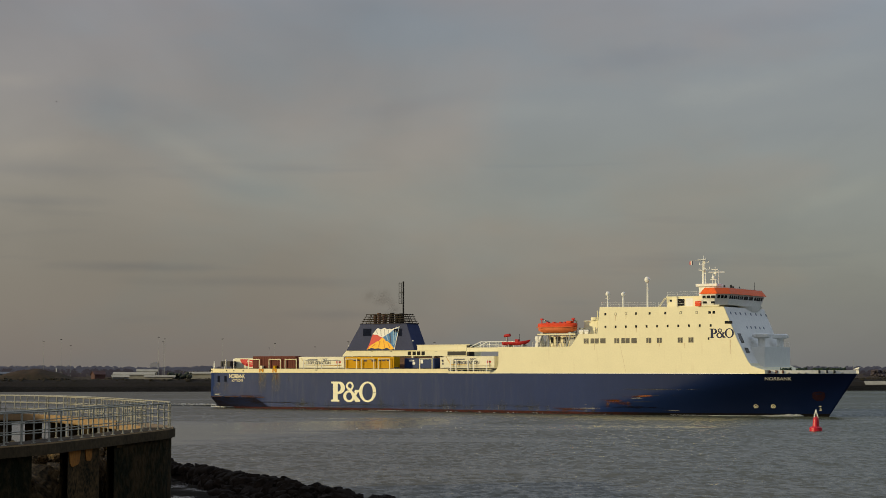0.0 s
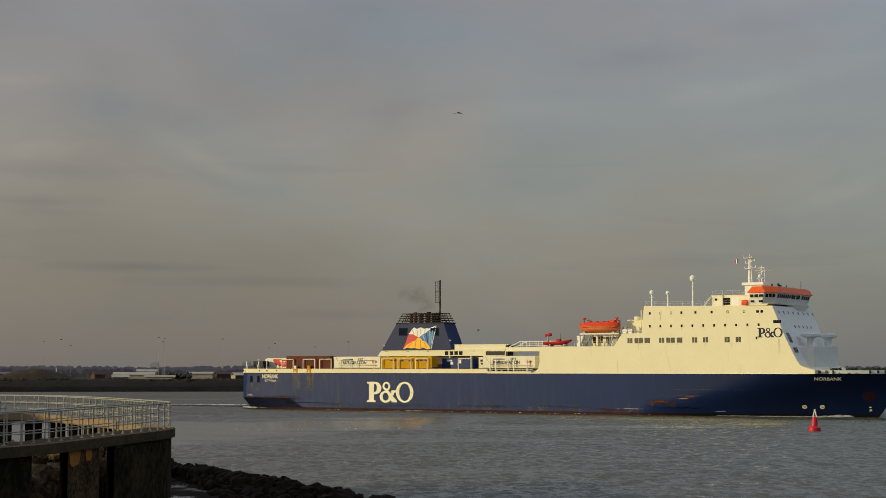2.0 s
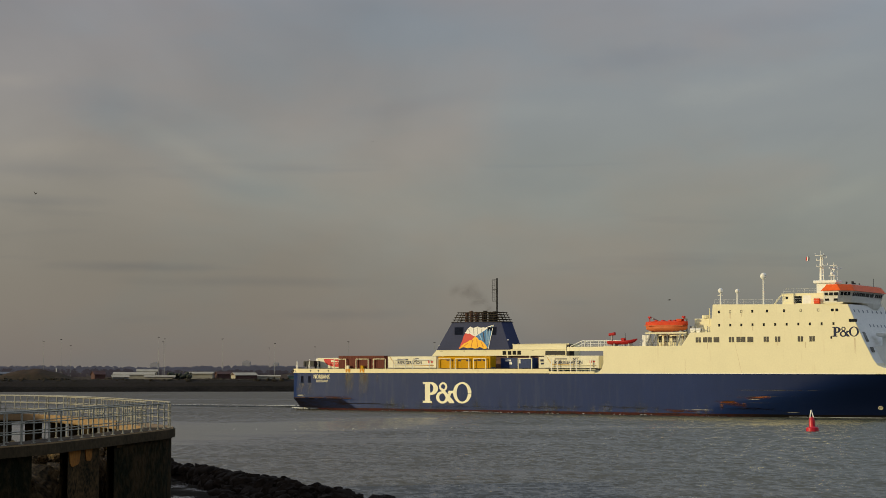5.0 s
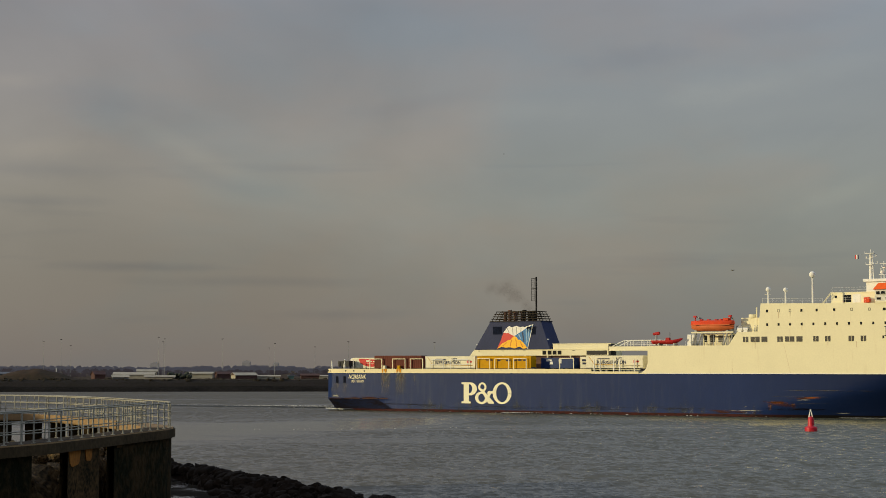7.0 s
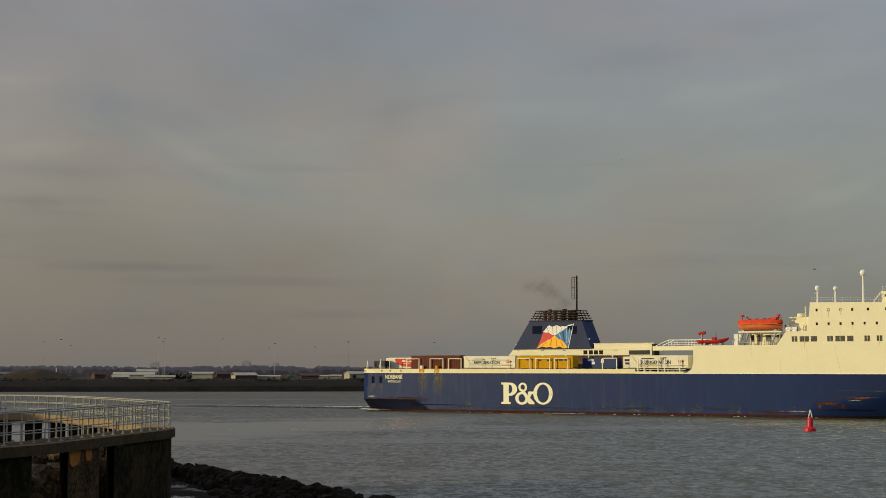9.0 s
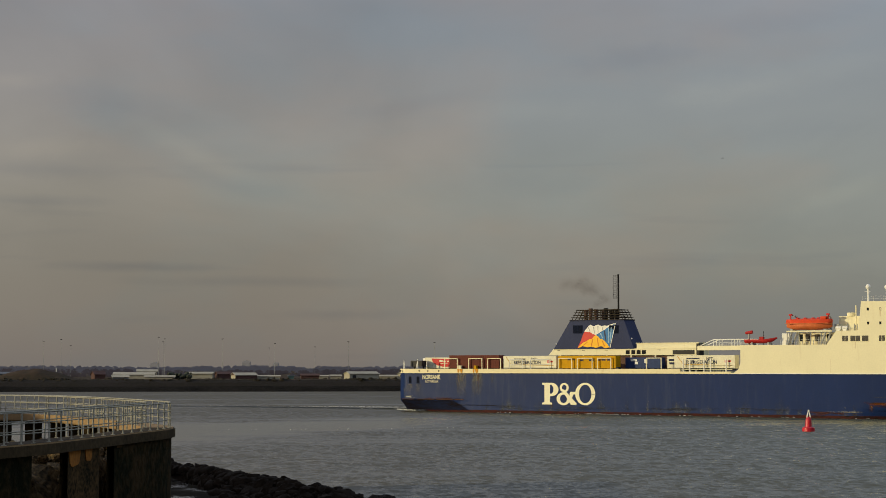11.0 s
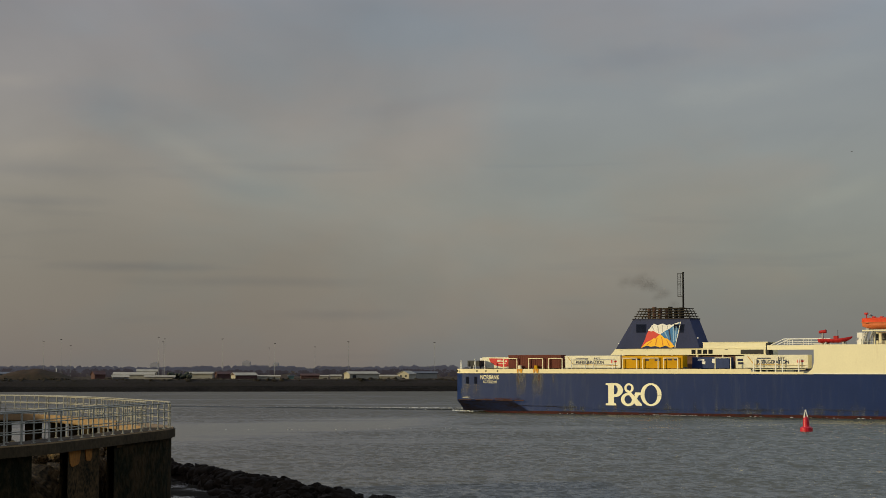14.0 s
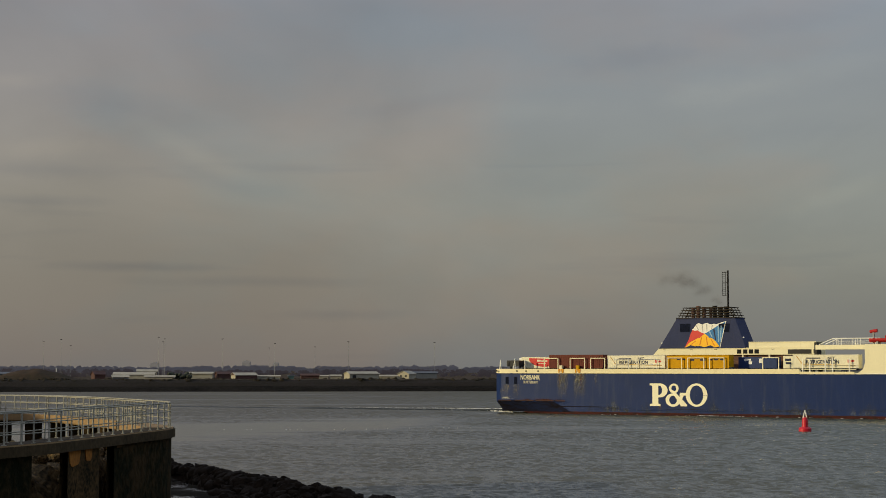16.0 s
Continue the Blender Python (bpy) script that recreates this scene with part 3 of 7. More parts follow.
def ship_pose(t):
    s = 5.37623 * t - 0.00202 * t * t
    return pose(-53.26 + s * math.cos(radians(33.52)), 442.71 - s * math.sin(radians(33.52)), 0, 0, 0, HEADING)


def rides(ob, m=None):
    """Notes a thing that travels with the ship; m: its place in the ship's space."""
    RIDERS.append((ob, m or Matrix.Identity(4)))
    ob.matrix_basis = ship_pose(0) @ (m or Matrix.Identity(4))
    return ob

# ---- the setting: river, far shore, foreshore ----


WATER_Z = -0.4


def build_water():
    """The river: a sheet that widens with distance, raised into short wind waves, calmer in long slicks."""
    rng = np.random.RandomState(7)
    ys = np.concatenate([[14, 30, 50, 65], 10.2 * 3000 / np.arange(420, 37, -0.8), [1000, 1500, 2500, 4200]])
    ang = np.concatenate([[-1.35, -1.1, -0.8, -0.5], np.arange(-0.30, 0.30, 0.00085), [0.5, 0.8, 1.1, 1.35]])
    Y, A = np.meshgrid(ys, ang, indexing="ij")
    X = Y * np.tan(A)
    calm = np.zeros_like(X)
    for _ in range(9):
        lx, ly, ph = rng.uniform(70, 240), rng.uniform(16, 60), rng.uniform(0, 6.3)
        calm += np.sin(6.283 * (X / lx * rng.choice([-1, 1]) + Y / ly) + ph) / 3
    amp = 0.45 + 0.55 / (1 + np.exp(-2.6 * (0.15 - calm)))
    amp *= 1 - 0.85 * np.exp(-((Y - 1.3 * X - 324) / np.maximum(18, 25 - 0.66 * X)) ** 4) * (0.5 - 0.5 * np.tanh((X - 3) / 9))
    Z = np.zeros_like(X)
    GAP = Y * Y / 30600 * 0.8
    for lam in np.geomspace(0.45, 7.0, 60):
        d = rng.normal(1.5, 0.45)
        k = 6.283 / lam
        slope = 0.064 * rng.uniform(0.6, 1.4) * (1.0 if lam < 1.6 else 0.6 if lam < 2.6 else 0.22 if lam < 4.5 else 0.09)
        Z += np.clip(lam / (2 * GAP) - 0.2, 0, 1) * 0.5 * slope / k * np.sin(k * (X * np.cos(d) + Y * np.sin(d)) + rng.uniform(0, 6.3))
    fade = np.clip((Y - 62) / 10, 0, 1) * np.clip((900 - Y) / 60, 0, 1) * (np.abs(A) < 0.31)
    Z *= amp * fade
    n, m = X.shape
    co = np.stack([X, Y, Z + WATER_Z], -1).reshape(-1, 3)
    idx = np.arange(n * m).reshape(n, m)
    quads = np.stack([idx[:-1, :-1], idx[:-1, 1:], idx[1:, 1:], idx[1:, :-1]], -1).reshape(-1, 4)
    me = bpy.data.meshes.new("water")
    me.vertices.add(len(co))
    me.vertices.foreach_set("co", co.ravel())
    me.loops.add(quads.size)
    me.loops.foreach_set("vertex_index", quads.ravel().astype(np.int32))
    me.polygons.add(len(quads))
    me.polygons.foreach_set("loop_start", np.arange(0, quads.size, 4, dtype=np.int32))
    me.polygons.foreach_set("use_smooth", np.ones(len(quads), dtype=bool))
    me.update(calc_edges=True)
    me.validate()
    me.materials.append(WATER)
    return tagged(new("water", me), "grey rippled river water with paler calm slicks", "water", kind="structure")


SHORE_DIR = Vector((355, 36, 0)).normalized()


def shore(along, back, z=0.0):
    """A place on the far shore: metres along the water's edge, metres inland."""
    p = Vector((-162, 712, 0)) + SHORE_DIR * along + Vector((-SHORE_DIR.y, SHORE_DIR.x, 0)) * back
    return Vector((p.x, p.y, z))


def strip(bm, profile, a0, a1, step, wobble=0.0):
    """A profile of (inland, height) drawn along the far shore."""
    rows = []
    n = int((a1 - a0) / step)
    for i in range(n + 1):
        a = a0 + (a1 - a0) * i / n
        rows.append([bm.verts.new(shore(a, b + wobble * noise.noise((a * 0.03, b, 1)), max(-1.0, z + 0.5 * wobble * noise.noise((a * 0.05, b, 7))) if 0 < k < len(profile) - 1 else z)) for k, (b, z) in enumerate(profile)])
    for r, s in zip(rows, rows[1:]):
        for k in range(len(profile) - 1):
            bm.faces.new((r[k], s[k], s[k + 1], r[k + 1]))
    return bm


def build_far_land():
    ground = part("ground", strip(B(), [(9.5, 4.3), (25, 4.6), (300, 5.0), (900, 6.0), (3800, 6.0)], -1900, 2600, 90, 0.5), ROUGH_GRASS)
    tagged(ground, "flat winter grassland behind the river bank", "ground", kind="structure")
    bank = part("river_bank", strip(B(), [(-3, -1.3), (0, -0.4), (2, 0.9), (4, 1.9)], -500, 900, 3, 0.5), BANK)
    tagged(bank, "dark stone revetment along the far shore", "river bank", kind="structure")
    scrub = part("bank_slope", strip(B(), [(3.7, 1.75), (6.5, 3.4), (10, 4.5), (14, 4.2)], -500, 900, 3, 0.5), BANK_TOP)
    tagged(scrub, "scrubby brown slope above the stone revetment", "river bank", kind="structure")
    # a low heap of rough ground by the sheds
    bm = B()
    rows = []
    for i in range(61):
        x = -1 + 2 * i / 60
        row = []
        for j in range(17):
            y = -1 + 2 * j / 16
            h = max(0.0, 1 - x * x) ** 1.4 * max(0.0, 1 - y * y)
            h *= 4.6 + 0.9 * noise.noise((x * 4, y * 2, 3))
            row.append(bm.verts.new(shore(-13 + 21 * x, 28 + 14 * y, 4.4 + h)))
        rows.append(row)
    for r, s in zip(rows, rows[1:]):
        for k in range(16):
            bm.faces.new((r[k], s[k], s[k + 1], r[k + 1]))
    tagged(part("grass_mound", bm, ROUGH_GRASS, smooth=True), "low mound of brown winter grass", "mound", kind="structure")


def build_far_woods():
    """Belts of bare trees: each crown a loose cloud of twig tufts over a few limbs."""
    rng = np.random.RandomState(4)
    for name_far, belts in ((False, ((200, 6.9, 330, -400, 640), (420, 8.6, 460, -420, 700))), (True, ((640, 9.6, 480, -520, 800), (1050, 10.5, 560, -700, 1100), (1500, 11.4, 560, -800, 1400)))):
        verts, faces = [], []
        for back, top, count, a0, a1 in belts:
            for i in range(count):
                a = rng.uniform(a0, a1)
                g = noise.noise((a * 0.008, back, 0)) * 0.5 + noise.noise((a * 0.035, back, 3)) * 0.35
                h = max(1.6, (top - 4.8) * (1 + 0.7 * g)) * rng.uniform(0.75, 1.06)
                c = shore(a, back + rng.uniform(-45, 45), 4.6)
                r = rng.uniform(0.45, 0.85) * h + 0.6
                n = int(46 + 9 * r)
                size = (0.32 + back / 3200) * rng.uniform(0.7, 1.2, n)
                th = rng.uniform(0, 6.283, n)
                q = np.sqrt(rng.uniform(0, 1, n))
                zz = rng.uniform(0.12, 1.0, n)
                wid = r * np.sin(np.pi * np.clip(zz * 0.85 + 0.12, 0, 1)) ** 0.6
                px, py, pz = c.x + wid * q * np.cos(th), c.y + wid * q * np.sin(th), c.z + h * zz
                tilt = rng.normal(0, 0.5, n)
                for k in range(n):
                    b = len(verts)
                    s, t = size[k], tilt[k]
                    verts.append((px[k] - s, py[k], pz[k] - 0.5 * s + t * s))
                    verts.append((px[k] + s, py[k] + 0.3 * s, pz[k] - 0.4 * s - t * s))
                    verts.append((px[k] + 0.2 * s, py[k], pz[k] + 0.9 * s))
                    faces.append((b, b + 1, b + 2))
                b = len(verts)
                verts.extend(((c.x - 0.15, c.y, c.z - 0.3), (c.x + 0.15, c.y, c.z - 0.3), (c.x, c.y, c.z + 0.9 * h)))
                faces.append((b, b + 1, b + 2))
        me = bpy.data.meshes.new("far_woods")
        me.from_pydata(verts, [], faces)
        me.materials.append(HAZED_TREE if name_far else BARE_TREE)
        tagged(new("far_woods", me), "belt of bare trees along the horizon, haze painted in blue-grey" if name_far else "belt of bare purple-brown winter trees behind the sheds", "woodland", kind="stuff")


def build_scrub():
    """Low brambles and dead weeds along the top of the bank."""
    rng = random.Random(15)
    verts, faces = [], []
    for i in range(2600):
        a = rng.uniform(-70, 480)
        back = rng.uniform(9, 34)
        g = noise.noise((a * 0.05, back * 0.1, 2))
        h = max(0.15, 0.55 + 1.1 * g) * rng.uniform(0.5, 1.25)
        r = rng.uniform(0.5, 1.6)
        c = shore(a, back, 4.15)
        k = len(verts)
        for lev, (q, z) in enumerate(((1.0, 0.0), (0.9, 0.55), (0.45, 0.9))):
            for j in range(6):
                t = 2 * math.pi * (j + 0.5 * lev) / 6
                w = r * q * rng.uniform(0.6, 1.3)
                verts.append((c.x + w * math.cos(t), c.y + w * math.sin(t), c.z + h * z * rng.uniform(0.7, 1.25)))
        verts.append((c.x, c.y, c.z + h))
        for lev in range(2):
            for j in range(6):
                p, q = k + lev * 6 + j, k + lev * 6 + (j + 1) % 6
                faces.append((p, q, q + 6, p + 6))
        for j in range(6):
            faces.append((k + 12 + j, k + 12 + (j + 1) % 6, k + 18))
    me = bpy.data.meshes.new("scrub")
    me.from_pydata(verts, [], faces)
    me.materials.append(SCRUB)
    tagged(new("scrub", me), "low brown brambles and weeds along the bank", "scrub", kind="stuff")


def shed(a, back, length, depth, eave, ridge, wall, roof, turn=0.0, label="", doors=(), gable_wall=None, name="shed"):
    """A gabled shed on the far shore: walls, two-pitch roof, doors in the end wall."""
    base = shore(a, back, 4.3)
    ob = thing(name, label, "shed", "sheds on the far shore", m=Matrix.Translation(base) @ pose(0, 0, 0, 0, 0, turn))
    bm = B()
    # the ridge runs along x
    prof = [(-depth / 2, 0), (depth / 2, 0), (depth / 2, eave), (0, ridge), (-depth / 2, eave)]
    vs = [[bm.verts.new((x, y, z)) for y, z in prof] for x in (-length / 2, length / 2)]
    bm.faces.new(vs[0])
    bm.faces.new(vs[1][::-1])
    for i in range(5):
        j = (i + 1) % 5
        bm.faces.new((vs[0][i], vs[1][i], vs[1][j], vs[0][j]))
    part("wall", bm, wall, ob)
    bm = B()
    for s in (-1, 1):
        o = 0.4
        sl = (ridge - eave) / (depth / 2)
        q = [(s * (depth / 2 + o), eave - o * sl + 0.05), (0, ridge + 0.05), (0, ridge + 0.25), (s * (depth / 2 + o), eave - o * sl + 0.25)]
        f = [[bm.verts.new((x, y, z)) for y, z in q] for x in (-length / 2 - o, length / 2 + o)]
        bm.faces.new(f[0])
        bm.faces.new(f[1])
        for i in range(4):
            j = (i + 1) % 4
            bm.faces.new((f[0][i], f[1][i], f[1][j], f[0][j]))
    part("roof", bm, roof, ob)
    if gable_wall:
        part("end_wall", box(B(), -length / 2 - 0.06, -length / 2 - 0.02, -depth / 2, depth / 2, 0, eave), gable_wall, ob)
    for x0, x1, z1 in doors:
        part("door", box(B(), x0, x1, -depth / 2 - 0.08, -depth / 2 - 0.02, 0, z1), DARK, ob)
    return ob


def light_mast(a, back, top, r=0.16, heads=1, label="tall grey floodlight mast on the far shore"):
    ob = thing("light_mast", label, "light mast", "floodlight masts", m=Matrix.Translation(shore(a, back, 4.6)))
    h = top - 4.6
    part("pole", rod(B(), (0, 0, 0), (0, 0, h), r * 0.6, 8, r * 0.35), GREY, ob)
    bm = B()
    box(bm, -0.4, 0.4, -0.12, 0.12, h - 0.15, h + 0.05)
    for s in (-0.35, 0.35):
        box(bm, s - 0.16, s + 0.16, -0.4, -0.12, h - 0.22, h + 0.08, 0.03)
    part("lamp_head", bm, DARK, ob)
    return ob


def along_of(view_col, back):
    """How far along the shore a picture column of the camera meets a line that far inland."""
    w = (view_col - 784) / 3000.0
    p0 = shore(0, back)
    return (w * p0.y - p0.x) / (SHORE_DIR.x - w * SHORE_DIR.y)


# the height that the camera sees at a picture row (level)
def height_of(level, view_col, back):
    p = shore(along_of(view_col, back), back)
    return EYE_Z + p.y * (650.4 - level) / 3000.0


def build_far_buildings():
    # picture columns and rows place these, to fit the camera's view
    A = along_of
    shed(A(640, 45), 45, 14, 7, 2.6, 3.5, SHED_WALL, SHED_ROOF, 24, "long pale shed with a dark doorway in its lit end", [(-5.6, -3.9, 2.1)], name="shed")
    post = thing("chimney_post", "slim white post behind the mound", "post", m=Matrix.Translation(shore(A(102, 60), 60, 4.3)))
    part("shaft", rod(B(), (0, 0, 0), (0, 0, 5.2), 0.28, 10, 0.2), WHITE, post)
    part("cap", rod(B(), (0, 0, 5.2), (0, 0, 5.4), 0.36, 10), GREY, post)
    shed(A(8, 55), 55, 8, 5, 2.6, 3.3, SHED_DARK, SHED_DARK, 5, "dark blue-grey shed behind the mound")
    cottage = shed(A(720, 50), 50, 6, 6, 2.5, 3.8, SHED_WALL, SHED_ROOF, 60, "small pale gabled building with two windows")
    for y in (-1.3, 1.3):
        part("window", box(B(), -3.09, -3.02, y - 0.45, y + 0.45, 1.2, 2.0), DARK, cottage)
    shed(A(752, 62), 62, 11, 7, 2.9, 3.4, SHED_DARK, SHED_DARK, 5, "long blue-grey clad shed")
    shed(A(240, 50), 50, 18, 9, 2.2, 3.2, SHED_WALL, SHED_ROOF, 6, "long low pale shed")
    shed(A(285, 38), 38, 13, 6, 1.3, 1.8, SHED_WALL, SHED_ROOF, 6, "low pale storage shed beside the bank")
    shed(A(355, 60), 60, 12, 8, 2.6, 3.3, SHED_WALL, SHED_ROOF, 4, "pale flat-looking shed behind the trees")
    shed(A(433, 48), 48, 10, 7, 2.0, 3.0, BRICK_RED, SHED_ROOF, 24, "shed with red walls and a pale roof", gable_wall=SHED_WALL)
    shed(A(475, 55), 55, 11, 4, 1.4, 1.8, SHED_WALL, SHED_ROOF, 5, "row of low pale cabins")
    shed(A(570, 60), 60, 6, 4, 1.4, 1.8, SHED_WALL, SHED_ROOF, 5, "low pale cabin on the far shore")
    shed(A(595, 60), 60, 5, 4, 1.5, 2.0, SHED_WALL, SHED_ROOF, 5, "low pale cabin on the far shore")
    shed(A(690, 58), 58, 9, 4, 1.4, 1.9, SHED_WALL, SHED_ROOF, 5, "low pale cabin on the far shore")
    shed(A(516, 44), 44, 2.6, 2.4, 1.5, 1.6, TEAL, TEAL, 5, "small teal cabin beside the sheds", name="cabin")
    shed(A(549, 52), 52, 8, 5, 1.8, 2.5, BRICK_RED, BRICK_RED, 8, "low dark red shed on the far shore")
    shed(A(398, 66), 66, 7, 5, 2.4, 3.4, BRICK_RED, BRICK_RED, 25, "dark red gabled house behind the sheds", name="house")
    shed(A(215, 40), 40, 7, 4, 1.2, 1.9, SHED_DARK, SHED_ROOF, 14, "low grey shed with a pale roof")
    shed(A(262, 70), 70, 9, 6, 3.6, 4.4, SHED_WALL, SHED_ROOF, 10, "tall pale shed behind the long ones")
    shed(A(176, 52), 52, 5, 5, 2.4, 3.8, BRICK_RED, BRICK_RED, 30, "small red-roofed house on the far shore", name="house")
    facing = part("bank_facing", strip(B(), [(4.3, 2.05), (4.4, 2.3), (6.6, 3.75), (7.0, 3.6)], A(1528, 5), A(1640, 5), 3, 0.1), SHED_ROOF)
    tagged(facing, "pale strip along the river bank", "river wall", kind="structure")
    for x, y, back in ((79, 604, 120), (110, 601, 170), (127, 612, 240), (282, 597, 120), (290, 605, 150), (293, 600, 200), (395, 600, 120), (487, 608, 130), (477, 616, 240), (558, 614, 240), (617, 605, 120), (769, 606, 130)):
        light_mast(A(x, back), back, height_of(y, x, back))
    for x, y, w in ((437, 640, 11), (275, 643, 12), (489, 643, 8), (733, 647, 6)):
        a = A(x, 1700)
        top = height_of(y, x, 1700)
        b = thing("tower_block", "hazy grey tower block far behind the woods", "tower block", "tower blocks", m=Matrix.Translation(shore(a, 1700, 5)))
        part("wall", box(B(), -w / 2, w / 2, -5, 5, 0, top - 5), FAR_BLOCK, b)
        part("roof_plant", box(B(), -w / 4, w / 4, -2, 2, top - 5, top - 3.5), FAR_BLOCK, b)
    # dark evergreen clump by the sheds
    rng = random.Random(9)
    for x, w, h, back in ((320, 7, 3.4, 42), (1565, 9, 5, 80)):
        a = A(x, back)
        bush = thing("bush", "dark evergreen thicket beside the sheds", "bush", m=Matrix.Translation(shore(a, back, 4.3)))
        bm = B()
        for i in range(60):
            bmesh.ops.create_icosphere(bm, subdivisions=1, radius=rng.uniform(0.5, 1.1), matrix=pose(rng.uniform(-w, w) * 0.75, rng.uniform(-2, 2), rng.uniform(0.2, 0.85) * h) @ Matrix.Diagonal((1, 1, rng.uniform(0.6, 1.1), 1)))
        for v in bm.verts:
            v.co += 0.25 * noise.noise_vector(v.co * 1.7)
        part("crown", bm, BARE_TREE if x > 1000 else GEAR_DARK, bush)
        part("trunk", rod(B(), (0, 0, -0.2), (0, 0, 1.5), 0.2), BARE_TREE, bush)



water = build_water()
build_far_land()
build_far_woods()
build_scrub()
build_far_buildings()

# ---- the foreshore and its rubble bank ----


def build_foreshore():
    bm = B()
    rows = []
    nx, ny = 130, 190
    for i in range(nx + 1):
        x = -75 + 75 * i / nx
        row = []
        for j in range(ny + 1):
            y = 8 + 122 * j / ny
            edge = -6 - (y - 88) * 0.36  # the rubble bank's crest line
            d = x - edge
            z = 1.5 if d < -4 else 1.5 - (d + 4) * 0.3
            if y > 122:
                z -= (y - 122) * 0.3
            if y < 45:
                z += (45 - y) * 0.13
            # the wet strip beside the boulders lies almost level, in low ripples
            k = math.exp(-((x + 17.6) / 6.2) ** 4 - ((y - 109) / 14) ** 4)
            z = z * (1 - k) + 2.06 * k
            z += 0.12 * (1 - k) * noise.noise((x * 0.5, y * 0.16, 0)) + 0.3 * k * noise.noise((x * 0.3, y * 0.42, 6)) + 0.16 * k * noise.noise((x * 0.9, y * 1.1, 4))
            row.append(bm.verts.new((x, y, z)))
        rows.append(row)
    for r, s in zip(rows, rows[1:]):
        for k in range(ny):
            bm.faces.new((r[k], s[k], s[k + 1], r[k + 1]))
    tagged(part("foreshore", bm, MUD, smooth=True), "wet grey mud flat with shallow pools", "foreshore", kind="structure")


def rock_mesh(seed, sub=2):
    bm = B()
    bmesh.ops.create_icosphere(bm, subdivisions=sub, radius=1.0)
    off = Vector((seed * 7.3, seed * 3.1, seed))
    for v in bm.verts:
        d = v.co.normalized()
        q = 1 + 0.45 * noise.noise(d * 1.2 + off) + 0.34 * noise.noise(d * 2.8 + off)
        v.co = Vector((d.x * q * 1.15, d.y * q, d.z * q * 0.75))
    for ax, lim in ((0, 0.95), (1, 0.88), (2, 0.62)):
        for v in bm.verts:
            v.co[ax] = max(-lim, min(lim, v.co[ax] * (1 + 0.1 * math.sin(seed + ax))))
    me = bpy.data.meshes.new("rock")
    for f in bm.faces:
        f.smooth = seed % 3 == 0
    bm.to_mesh(me)
    bm.free()
    me.materials.append(ROCK)
    return me


def crest(s):
    """The rubble bank's crest from its far end (0) to its near end (1)."""
    return Vector((-19.5 + 16.0 * s, 121 - 33 * s + 3 * s * s, 2.82 - 0.22 * s + 0.08 * math.sin(math.pi * max(0.0, min(1.0, s)))))


def inner_mound(x, y):
    """The height of the rubble heap inside the ring."""
    return 1.4 + 5.0 * min(1.0, max(0.0, 3.2 * (1 - ((x + 21.5) / 9.5) ** 2 - ((y - 68.5) / 13.5) ** 2)))


